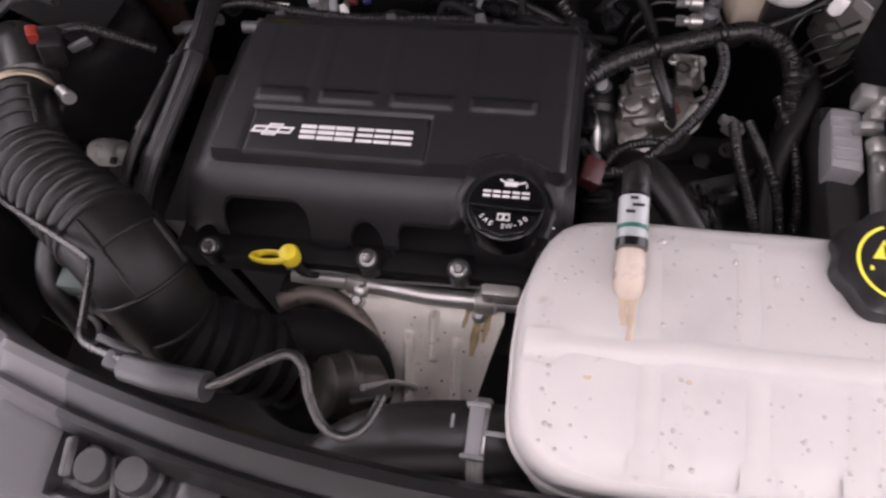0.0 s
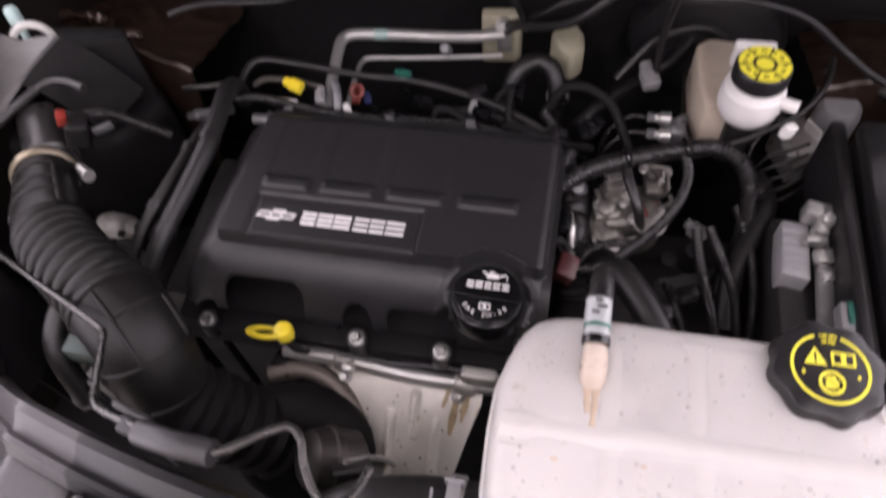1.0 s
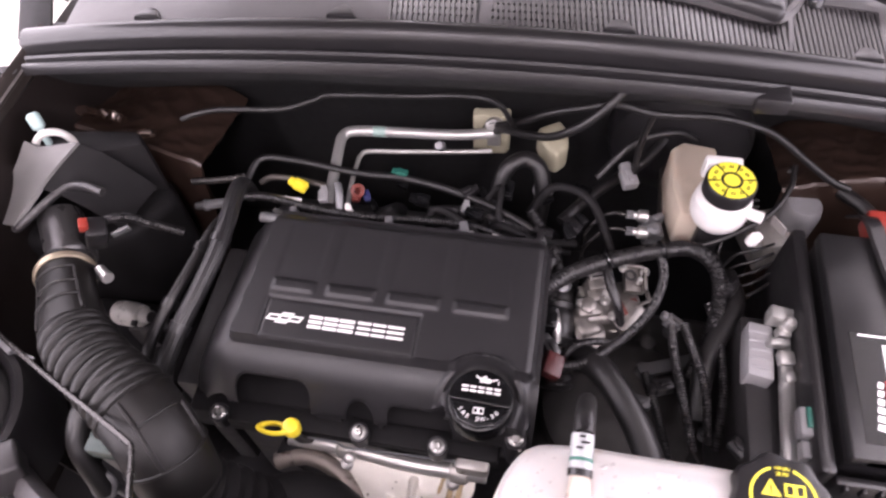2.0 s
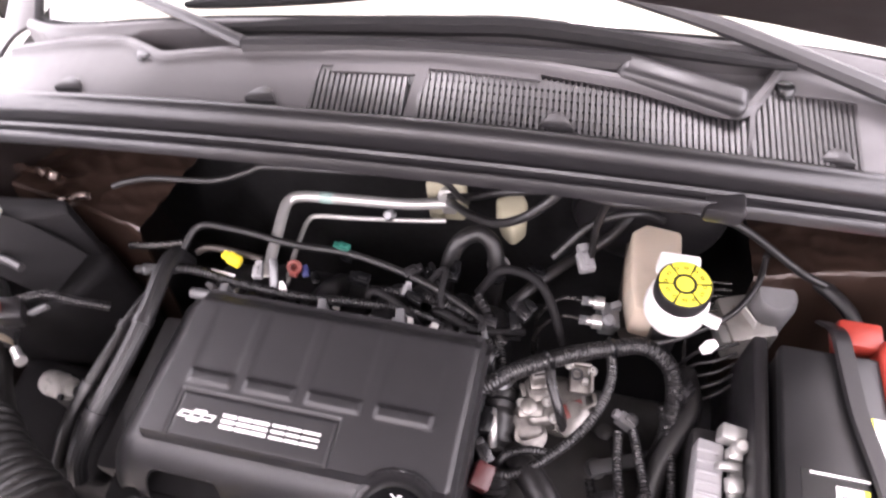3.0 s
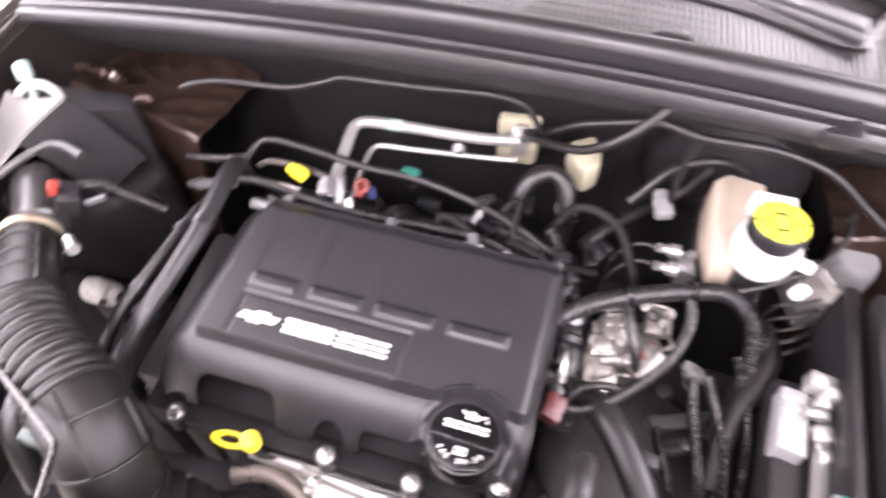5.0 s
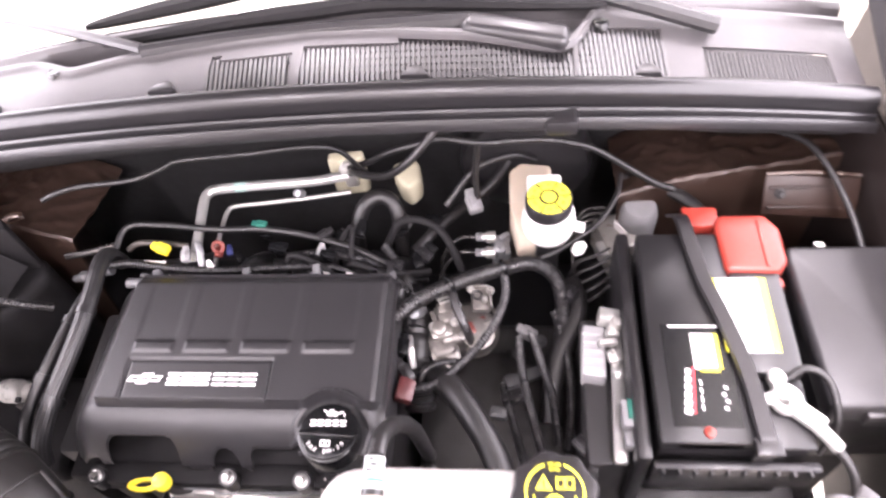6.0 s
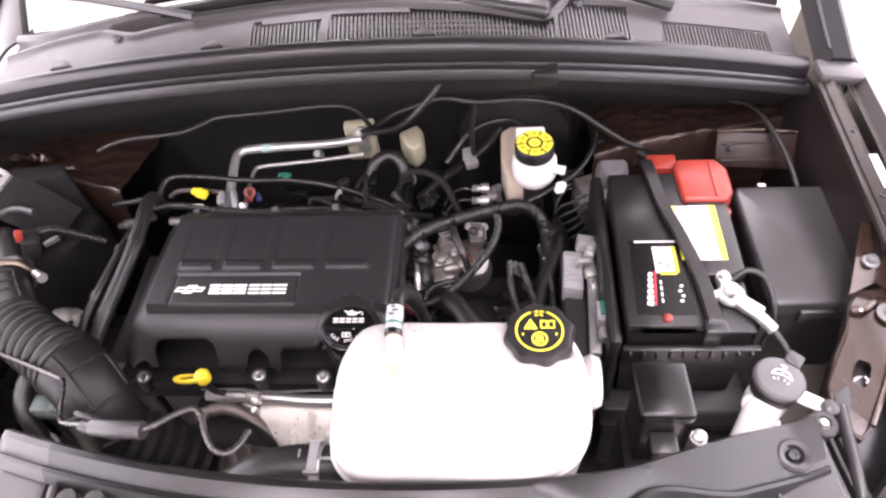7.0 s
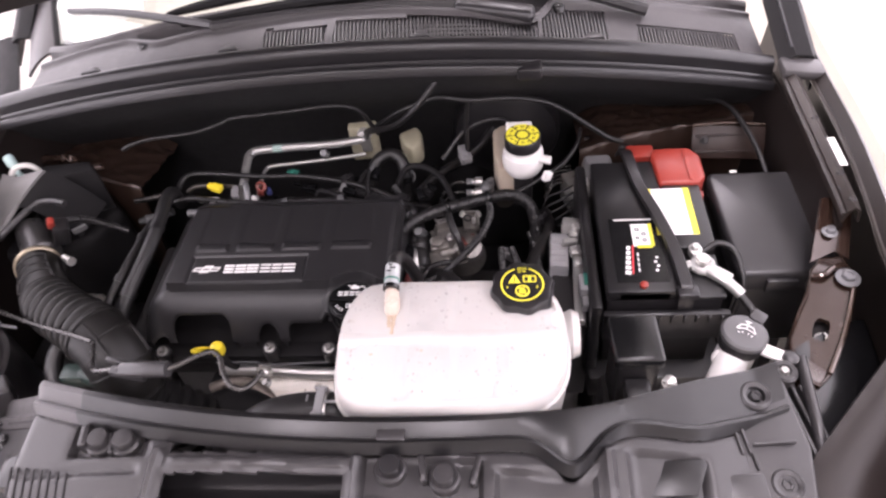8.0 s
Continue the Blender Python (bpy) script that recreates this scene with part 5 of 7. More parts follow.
for k in range(280):
    x, y = random.uniform(0.13, 0.40), random.uniform(0.09, 0.25)
    if math.hypot(x - 0.358, y - 0.236) < 0.055 or abs(y - 0.162) < 0.010 or abs(x - 0.186) < 0.018:
        continue
    s = random.choice((0.0007, 0.0009, 0.0011, 0.0014, 0.0019)) * random.uniform(0.8, 1.2)
    ob = new("droplet", dm)
    ob.parent = tank
    ob.matrix_local = Matrix.Translation(Vector((x, y, tank_top(x, y) - 0.0002)) - base_of(tank)) @ Matrix.Diagonal((s, s, s, 1))
cc = part("cap", lathe([(0.036, 1.108), (0.041, 1.112), (0.0415, 1.132), (0.039, 1.138), (0.034, 1.1395), (0.001, 1.1395)], pose(0.358, 0.236, 0, 0, 0, 12), 96, 8, 0.045), M_BLACK, t, "black lobed cap with a yellow warning print")
ct = 1.1399
m0 = pose(0.358, 0.236, ct)
ringm = bmesh.new()
vs = []
for i in range(61):
    a = radians(110 + 320 * i / 60)
    vs.append([ringm.verts.new((r * math.cos(a), r * math.sin(a), 0.0002)) for r in (0.0262, 0.0285)])
for a, b in zip(vs, vs[1:]):
    ringm.faces.new((a[0], a[1], b[1], b[0]))
ringm.transform(m0)
part("ring_print", ringm, M_YINK, cc, "yellow ring")
tri_ = prism([(-0.0185, 0.002), (-0.002, 0.002), (-0.0102, 0.0165)], 0, 0.0004, 0)
tri_.transform(m0)
part("warning_symbol", tri_, M_YINK, cc, "yellow warning triangle")
ex = merge(box((-0.0102, 0.0088, 0.0006), (0.0016, 0.006, 0.0004), 0), box((-0.0102, 0.0042, 0.0006), (0.0016, 0.0016, 0.0004), 0))
ex.transform(m0)
part("warning_mark", ex, M_BLACK, cc, "black exclamation mark")
bk = merge(frame_block(0.0085, 0.011, 0.0016, pose(0.0055, 0.0085, 0.0003), 0.0004), frame_block(0.0085, 0.011, 0.0016, pose(0.0142, 0.0085, 0.0003), 0.0004))
bk.transform(m0)
part("manual_symbol", bk, M_YINK, cc, "yellow handbook symbol")
no = merge(torus((0, -0.0115, 0.0002), 0.0085, 0.0012, seg=24, sides=4), box((0, -0.0115, 0.0003), (0.0015, 0.016, 0.0004), 0, (0, 0, 45)), box((0, -0.013, 0.0003), (0.009, 0.006, 0.0004), 0), box((0, -0.008, 0.0003), (0.006, 0.003, 0.0004), 0))
no.transform(m0)
part("no_open_symbol", no, M_YINK, cc, "yellow do-not-open symbol")
part("print", merge(words("140 kPa", 0.0042, m0 @ pose(0, 0.0265, 0.0004)), words("20 PSI", 0.0042, m0 @ pose(0, 0.0215, 0.0004))), M_YINK, cc, "small yellow pressure print")
for dx in (-0.0195, 0.0195):
    dot = box((dx, -0.005, 0.0002), (0.002, 0.003, 0.0004), 0)
    dot.transform(m0)
    part("arrow_mark", dot, M_YINK, cc)
# vent hose on the spigot
t = thing("vent_hose", (0.185, 0.30, 1.0), "thin black hose with a clear coupling on the coolant tank", "hose")
part("hose", tube([(0.186, 0.262, 1.150), (0.187, 0.285, 1.142), (0.192, 0.315, 1.10), (0.20, 0.34, 1.02), (0.205, 0.35, 0.9)], 0.0095), M_RUBBER, t)
part("coupling", tube([(0.185, 0.228, 1.146), (0.185, 0.262, 1.151)], 0.0105, seg=14), M_CLEAR, t, "pale clear coupling with print")
part("coupling_ring", tube([(0.185, 0.226, 1.1455), (0.185, 0.232, 1.1465)], 0.0112, seg=14), M_GLOSS, t, "black ring")
part("coupling_band", tube([(0.185, 0.238, 1.1475), (0.185, 0.241, 1.1478)], 0.0109, seg=14), M_GREEN, t, "green band")
part("coupling_print", merge(box((0.182, 0.247, 1.1605), (0.006, 0.002, 0.0006), 0), box((0.187, 0.252, 1.1612), (0.008, 0.002, 0.0006), 0), box((0.184, 0.257, 1.1618), (0.005, 0.002, 0.0006), 0), box((0.186, 0.27, 1.159), (0.010, 0.0015, 0.0006), 0)), M_BLACK, t, "dark print bars")
# ---- battery side ----
t = thing("battery", (0.565, 0.485, 0.80), "black car battery with white and yellow labels", "battery")
BX0, BX1, BY0, BY1, BZ = 0.482, 0.662, 0.336, 0.64, 0.998
part("case", span(BX0, BX1, BY0, BY1, 0.80, BZ - 0.022, 0.006), M_BLACK, t)
lid = part("lid", merge(span(BX0 - 0.002, BX1 - 0.066, BY0 - 0.003, BY1, BZ - 0.024, BZ, 0.004), span(BX1 - 0.064, BX1 + 0.002, BY0 + 0.088, BY1 - 0.05, BZ - 0.024, BZ, 0.004), span(BX1 - 0.064, BX1 + 0.002, BY0 - 0.003, BY0 + 0.087, BZ - 0.024, BZ - 0.016, 0.003)), M_BATT, t, "black battery lid")
part("label", span(0.574, 0.642, 0.452, 0.563, BZ, BZ + 0.0009, 0), M_WINK, lid, "white label")
for a, b in ((0.574, 0.5775), (0.6315, 0.642)):
    part("label_edge", span(a, b, 0.452, 0.563, BZ + 0.0009, BZ + 0.0016, 0), M_YINK, lid, "yellow label edge")
part("dark_label", span(0.497, 0.578, 0.352, 0.492, BZ, BZ + 0.0008, 0), M_GLOSS, lid, "glossy black label")
part("small_label", span(0.532, 0.563, 0.428, 0.478, BZ + 0.0008, BZ + 0.0014, 0), M_WINK, lid, "small white warning label")
part("small_label_edge", span(0.560, 0.566, 0.428, 0.478, BZ + 0.0014, BZ + 0.0019, 0), M_YINK, lid)
part("small_label_edge", span(0.538, 0.562, 0.424, 0.430, BZ + 0.0014, BZ + 0.0019, 0), M_YINK, lid)
for k, (x, y, w) in enumerate([(0.541, 0.465, 0.007), (0.551, 0.455, 0.007), (0.540, 0.446, 0.006), (0.551, 0.441, 0.007)]):
    part("label_symbol", frame_block(w, w, 0.0018, pose(x, y, BZ + 0.0018), 0.0006), M_BLACK, lid)
part("label_rule", span(0.506, 0.568, 0.4875, 0.490, BZ + 0.0008, BZ + 0.0014, 0), M_WINK, lid, "thin white rule")
for k in range(6):
    part("brand_bar", box((0.5165 + 0.0012 * k, 0.372 + 0.0105 * k, BZ + 0.0012), (0.009 - 0.0006 * k, 0.0075, 0.0006), 0, (0, 0, -14)), M_WINK, lid, "plain white bar")
part("brand_stripe", box((0.527, 0.40, BZ + 0.0012), (0.0025, 0.062, 0.0006), 0, (0, 0, -6)), M_REDINK, lid, "red stripe")
for k in range(4):
    part("print_bar", box((0.5345 + 0.0005 * k, 0.377 + 0.011 * k, BZ + 0.0012), (0.0022, 0.007, 0.0006), 0), M_WINK, lid)
    part("print_bar", box((0.562 + 0.003 * (k % 2), 0.376 + 0.009 * k, BZ + 0.0012), (0.0045, 0.004, 0.0006), 0), M_WINK, lid)
part("vent_plug", lathe([(0.0065, 0), (0.0065, 0.005), (0.003, 0.007)], pose(0.537, 0.345, BZ), 18), M_RED, lid, "small red plug")
part("front_lip", span(0.50, 0.578, 0.333, 0.338, BZ - 0.02, BZ - 0.004, 0.001), M_BATT, lid)
part("post", lathe([(0.012, BZ - 0.02), (0.010, BZ + 0.004), (0.006, BZ + 0.005)], pose(0.636, 0.398, 0), 18), M_STEEL, t, "lead post")
# hold-down strap
t = thing("battery_strap", (0.58, 0.49, 0.9), "black plastic strap holding the battery down", "strap")
st = sheet([[(x - 0.011, y, z), (x - 0.009, y, z + 0.006), (x + 0.009, y, z + 0.006), (x + 0.012, y, z)] for x, y, z in [tuple(v) for v in smooth([(0.545, 0.70, 0.96), (0.546, 0.665, 1.0), (0.551, 0.62, 1.004), (0.560, 0.56, 1.004), (0.578, 0.49, 1.005), (0.592, 0.42, 1.006), (0.598, 0.35, 1.006), (0.599, 0.328, 1.0), (0.600, 0.322, 0.96), (0.600, 0.322, 0.90)], 6)]], 0.003)
part("strap", st, M_BLACK, t)
part("buckle", box((0.6, 0.327, 1.002), (0.032, 0.022, 0.012), 0.003), M_BLACK, t)
# tray
t = thing("battery_tray", (0.565, 0.45, 0.6), "black plastic battery tray with a ribbed front", "battery tray")
part("floor", span(0.46, 0.69, 0.30, 0.67, 0.74, 0.80, 0.006), M_BLACK, t)
part("side_wall", span(0.455, 0.474, 0.32, 0.66, 0.78, 0.975, 0.006), M_BLACK, t)
part("front_wall", span(0.474, 0.67, 0.312, 0.324, 0.90, 0.965, 0.004), M_BLACK, t)
for k in range(10):
    part("rib", box((0.485 + 0.019 * k, 0.310, 0.956), (0.004, 0.006, 0.016), 0.001), M_BLACK, t)
part("leg", span(0.48, 0.64, 0.36, 0.62, 0.42, 0.75, 0.02), M_DARK, t)
# positive terminal cover
t = thing("terminal_cover", (0.61, 0.62, 0.96), "red plastic cover over the positive terminal", "terminal cover")
part("cover", prism([(0.587, 0.566), (0.657, 0.564), (0.670, 0.580), (0.670, 0.636), (0.654, 0.660), (0.590, 0.660), (0.582, 0.64)], 0.975, 1.024, 0.006, 3), M_RED, t)
part("cover_lid", span(0.640, 0.646, 0.570, 0.65, 1.022, 1.0265, 0.001), M_RED, t)
part("side_box", span(0.543, 0.594, 0.648, 0.684, 0.975, 1.014, 0.005), M_RED, t)
part("front_tab", span(0.640, 0.667, 0.554, 0.568, 0.975, 1.0, 0.003), M_RED, t)
# negative clamp and cable
t = thing("battery_clamp", (0.637, 0.4, 0.985), "bright metal battery clamp on the negative post", "battery clamp")
part("ring", torus((0.636, 0.398, 0.998), 0.0145, 0.0065), M_ALU, t)
part("jaw", merge(box((0.628, 0.420, 0.998), (0.016, 0.026, 0.016), 0.004, (0, 0, 15)), box((0.615, 0.398, 0.996), (0.022, 0.014, 0.014), 0.003, (0, 0, 20)), box((0.655, 0.378, 0.998), (0.024, 0.045, 0.012), 0.004, (0, 0, 48))), M_ALU, t)
part("nut", bolt_head(pose(0.628, 0.424, 1.006), 0.008), M_STEEL, t)
part("sleeve", tube([(0.656, 0.376, 0.998), (0.675, 0.352, 0.996), (0.685, 0.34, 0.992)], 0.009), M_ALU, t, "pale crimped sleeve")
t = thing("battery_cable", (0.7, 0.3, 0.85), "black battery cable curving away from the clamp", "cable")
part("cable", tube([(0.68, 0.345, 0.993), (0.70, 0.315, 0.975), (0.705, 0.285, 0.94), (0.70, 0.26, 0.88)], 0.006), M_RUBBER, t)
part("cable", tube([(0.64, 0.425, 0.998), (0.665, 0.435, 1.008), (0.69, 0.42, 1.002), (0.70, 0.38, 0.97), (0.69, 0.36, 0.92)], 0.0048), M_RUBBER, t)
# fuse box
t = thing("fuse_box", (0.77, 0.52, 0.75), "dark grey plastic fuse box with a flat lid", "fuse box")
part("base", prism([(0.694, 0.410), (0.84, 0.416), (0.855, 0.645), (0.688, 0.645)], 0.75, 0.915, 0.006), M_BLACK, t)
lidp = prism([(0.690, 0.402), (0.834, 0.406), (0.852, 0.44), (0.866, 0.63), (0.852, 0.652), (0.688, 0.652), (0.682, 0.635)], 0.905, 0.952, 0.010, 3)
part("lid", lidp, M_FUSE, t)
part("latch", box((0.735, 0.656, 0.944), (0.014, 0.008, 0.010), 0.002), M_STEEL, t, "bright latch")
part("catch", box((0.76, 0.402, 0.925), (0.05, 0.012, 0.03), 0.003), M_BLACK, t)
part("stand", span(0.70, 0.83, 0.44, 0.62, 0.42, 0.76, 0.02), M_DARK, t)
# relay box
t = thing("relay_box", (0.502, 0.215, 0.9), "small black relay box with a glossy lid", "relay box")
part("box", prism([(0.483, 0.182), (0.538, 0.182), (0.535, 0.246), (0.479, 0.246)], 0.90, 1.035, 0.005), M_BLACK, t)
part("lid", prism([(0.476, 0.176), (0.542, 0.177), (0.539, 0.252), (0.472, 0.252)], 1.028, 1.052, 0.006, 3), M_GLOSS, t)
part("plug", box((0.508, 0.165, 0.99), (0.034, 0.03, 0.03), 0.004), M_BLACK, t)
part("mount", span(0.47, 0.54, 0.15, 0.25, 0.72, 0.91, 0.01), M_DARK, t)
single("support_peg", merge(lathe([(0.010, 0.0), (0.010, 0.125)], pose(0.540, 0.160, 0.90), 18), lathe([(0.008, 0), (0.008, 0.008), (0.004, 0.011)], pose(0.540, 0.160, 1.025), 16)), M_STEEL, "pale round peg on the radiator panel", "peg")
# washer filler
t = thing("washer_filler", (0.64, 0.2, 0.85), "white washer fluid filler neck with a grey snap cap", "washer filler")
wm = along((0.656, 0.238, 1.0), (0.665, 0.245, 1.1))
part("neck", tube([(0.555, 0.085, 0.86), (0.585, 0.13, 0.925), (0.615, 0.175, 0.965), (0.648, 0.226, 0.99), (0.657, 0.238, 1.004)], (0.016, 0.024), seg=22), M_WHITE, t)
part("filler_head", lathe([(0.016, -0.052), (0.026, -0.044), (0.0275, -0.036), (0.0275, -0.004), (0.025, 0.0)], wm, 32), M_WHITE, t)
part("collar", lathe([(0.026, -0.004), (0.031, 0.0), (0.032, 0.014), (0.030, 0.017)], wm, 32), M_BLACK, t, "black rubber collar")
cap = part("cap", lathe([(0.031, 0.017), (0.033, 0.019), (0.033, 0.026), (0.030, 0.0295), (0.001, 0.031)], wm, 36), M_CAPG, t, "dark grey snap cap")
part("tab", box((0.684, 0.268, 1.024), (0.022, 0.022, 0.009), 0.003, (-4, 6, -38)), M_GREY, cap, "dark finger tab")
fan = [(-0.013, -0.004), (-0.009, 0.005), (0.0, 0.008), (0.009, 0.005), (0.013, -0.004), (0.006, -0.001), (0.0, 0.0), (-0.006, -0.001), (-0.013, -0.004)]
sym = merge(*[tube([(*p, 0), (*q, 0)], 0.0008, straight=True, seg=5) for p, q in zip(fan, fan[1:])], *[box((x, y, 0), (0.0014, 0.003, 0.0006), 0, (0, 0, -4 * x * 1000)) for x, y in ((-0.009, -0.010), (-0.004, -0.008), (0.004, -0.008), (0.009, -0.010))], tube([(0, 0, 0), (0, 0.014, 0)], 0.0008, straight=True, seg=5), box((0, 0.014, 0), (0.008, 0.0014, 0.0006), 0))
sym.transform(pose(0.660, 0.2415, 1.0325, -4, 5, -25))
part("wash_symbol", sym, M_WINK, cap, "pale windscreen wash symbol")
part("bracket", box((0.700, 0.216, 1.006), (0.045, 0.02, 0.006), 0.002, (0, 0, -30)), M_WHITE, t, "white bracket tab")
part("bracket_pin", lathe([(0.011, 0), (0.011, 0.006), (0.006, 0.009)], pose(0.716, 0.206, 1.008), 18), M_GREY, t, "grey push pin")
part("side_ear", torus((0.632, 0.225, 0.985), 0.012, 0.004, (70, 0, 0)), M_WHITE, t)
# engine control module with its plugs
t = thing("control_module", (0.42, 0.48, 0.70), "grey aluminium control module beside the battery", "control module")
part("case", prism([(0.397, 0.478), (0.430, 0.472), (0.434, 0.552), (0.402, 0.556)], 0.862, 0.902, 0.004), M_MODULE, t)
part("plate", box((0.445, 0.455, 0.895), (0.018, 0.20, 0.014), 0.003, (0, 0, -3)), M_ALU, t)
for k in range(5):
    part("fin", box((0.414, 0.488 + 0.013 * k, 0.9025), (0.026, 0.004, 0.004), 0.001, (0, 0, -4)), M_MODULE, t)
for k, (x, y, w, d, h) in enumerate([(0.438, 0.560, 0.030, 0.020, 0.026), (0.442, 0.538, 0.018, 0.014, 0.018), (0.434, 0.522, 0.026, 0.010, 0.020), (0.443, 0.502, 0.020, 0.018, 0.016), (0.446, 0.478, 0.014, 0.014, 0.012)]):
    part("plug", box((x, y, 0.900 + h / 2), (w, d, h), 0.003, (4 * k, 5, -6 + 5 * k)), M_ALU if k % 2 == 0 else M_STEEL, t)
part("plug_tower", lathe([(0.009, 0), (0.009, 0.022), (0.006, 0.026)], pose(0.447, 0.548, 0.905, 8), 14), M_STEEL, t)
part("clip_arm", tube([(0.455, 0.56, 0.92), (0.460, 0.51, 0.925), (0.460, 0.46, 0.92), (0.462, 0.43, 0.915)], 0.003), M_BLACK, t)
part("green_plug", box((0.452, 0.408, 0.928), (0.022, 0.036, 0.022), 0.003), M_LGREY, t)
part("green_tab", box((0.453, 0.412, 0.9405), (0.010, 0.026, 0.003), 0.001), M_GREEN, t, "green tab")
part("end_plug", box((0.455, 0.378, 0.918), (0.022, 0.022, 0.018), 0.003), M_LGREY, t)
part("bracket", span(0.40, 0.46, 0.36, 0.58, 0.66, 0.875, 0.008), M_DARK, t)
# brake reservoir
t = thing("brake_reservoir", (0.34, 0.72, 0.86), "white brake fluid reservoir with a yellow and black cap", "brake reservoir")
part("tank", lathe([(0.024, 0.930), (0.033, 0.936), (0.038, 0.946), (0.040, 0.956), (0.040, 0.965), (0.038, 0.98), (0.030, 0.986)], pose(0.359, 0.698, 0), 36), M_WHITE, t)
part("lower_neck", prism([(0.340, 0.685), (0.376, 0.683), (0.378, 0.72), (0.340, 0.722)], 0.845, 0.934, 0.006, 2), M_BLACK, t)
part("rear_tank", prism([(0.312, 0.70), (0.372, 0.695), (0.368, 0.835), (0.318, 0.842), (0.299, 0.825), (0.301, 0.748)], 0.855, 0.932, 0.006, 2), M_RESV, t, "yellowed rear chamber")
part("neck", lathe([(0.027, 0.975), (0.027, 1.0)], pose(0.358, 0.694, 0), 28), M_WHITE, t)
part("back_tab", box((0.352, 0.733, 1.0), (0.05, 0.016, 0.035), 0.004), M_WHITE, t)
bcap = part("cap", lathe([(0.031, 0.995), (0.034, 0.998), (0.034, 1.018), (0.032, 1.021), (0.001, 1.021)], pose(0.358, 0.694, 0), 40), M_BLACK, t, "black cap")
ybm = bmesh.new()
for a0, a1, r0, r1 in [(10 + 60 * k, 64 + 60 * k, 0.0145, 0.031) for k in range(6)]:
    v = [[ybm.verts.new((r * math.cos(radians(a)), r * math.sin(radians(a)), 0)) for r in (r0, r1)] for a in np.linspace(a0, a1, 9)]
    for p, q in zip(v, v[1:]):
        ybm.faces.new((p[0], p[1], q[1], q[0]))
bmesh.ops.create_circle(ybm, cap_ends=True, segments=24, radius=0.0105)
for v in ybm.verts:
    v.co += Vector((0.358, 0.694, 1.0216))
part("cap_print", ybm, M_YINK, bcap, "yellow print on the cap")
mk = merge(*[frame_block(0.006, 0.004, 0.001, pose(0.358 + 0.023 * math.cos(radians(a)), 0.694 + 0.023 * math.sin(radians(a)), 1.0220, 0, 0, a + 90), 0.0004) for a in range(0, 360, 30)])
part("cap_marks", mk, M_BLACK, bcap, "small dark marks")
part("side_port", tube([(0.385, 0.68, 0.975), (0.41, 0.672, 0.975)], 0.008), M_WHITE, t)
part("level_plug", box((0.402, 0.648, 0.958), (0.016, 0.012, 0.020), 0.003, (0, 20, 30)), M_WHITE, t)
part("foot", lathe([(0.013, 0.84), (0.013, 0.89)], pose(0.33, 0.72, 0), 16), M_BLACK, t)
part("foot", lathe([(0.013, 0.84), (0.013, 0.89)], pose(0.32, 0.80, 0), 16), M_BLACK, t)
t = thing("master_cylinder", (0.31, 0.75, 0.8), "cast metal brake master cylinder with steel fittings", "master cylinder")
part("cylinder", lathe([(0.022, 0), (0.025, 0.01), (0.025, 0.2), (0.019, 0.22)], along((0.330, 0.93, 0.822), (0.320, 0.70, 0.837)), 24), M_TURBO, t)
part("valve_block", merge(box((0.284, 0.72, 0.855), (0.026, 0.040, 0.030), 0.004, (0, 15, 10)), lathe([(0.010, 0), (0.010, 0.018), (0.006, 0.022)], pose(0.284, 0.708, 0.866, 10), 14), box((0.292, 0.735, 0.866), (0.016, 0.010, 0.020), 0.002, (0, 0, 30))), M_MGREY, t)
for y, z in ((0.735, 0.87), (0.705, 0.868)):
    ft = part("fitting", lathe([(0.010, 0), (0.010, 0.014), (0.0065, 0.016), (0.006, 0.026)], along((0.276, y, z), (0.2, y, z)), 12), M_STEEL, t)
    part("fitting_nut", lathe([(0.0075, 0), (0.0075, 0.010)], along((0.254, y, z), (0.2, y, z)), 6), M_MGREY, ft, "dull steel nut")
for k, y in enumerate((0.735, 0.705)):
    part("brake_line", tube([(0.253, y, 0.869), (0.215, y, 0.865), (0.185, y - 0.02, 0.83), (0.19, y - 0.04, 0.76)], 0.003), M_RODST, t)
part("servo", lathe([(0.03, 0), (0.07, 0.008), (0.11, 0.025), (0.118, 0.04), (0.118, 0.07), (0.10, 0.08)], along((0.325, 0.87, 0.86), (0.33, 1.0, 0.86)), 40), M_BLACK, t, "black vacuum servo")
# brake pump block
t = thing("brake_pump", (0.515, 0.745, 0.78), "grey round brake pump motor behind the battery", "brake pump")
part("motor", lathe([(0.031, 0.84), (0.032, 0.90), (0.029, 0.915), (0.024, 0.92), (0.001, 0.921)], pose(0.520, 0.75, 0), 36), M_LGREY, t)
part("block", box((0.49, 0.73, 0.845), (0.07, 0.075, 0.07), 0.006, (0, 0, 20)), M_CAST, t)
part("label", box((0.489, 0.722, 0.89), (0.002, 0.03, 0.024), 0, (0, -8, 35)), M_WHITE, t, "white label")
part("plug", box((0.465, 0.70, 0.86), (0.03, 0.03, 0.03), 0.005, (0, 0, 20)), M_ALU, t)
for k in range(5):
    part("pump_line", tube([(0.47, 0.74 + 0.012 * k, 0.87), (0.43, 0.735 + 0.012 * k, 0.862), (0.41, 0.70 + 0.008 * k, 0.845), (0.42, 0.66, 0.80)], 0.003), M_RODST, t)

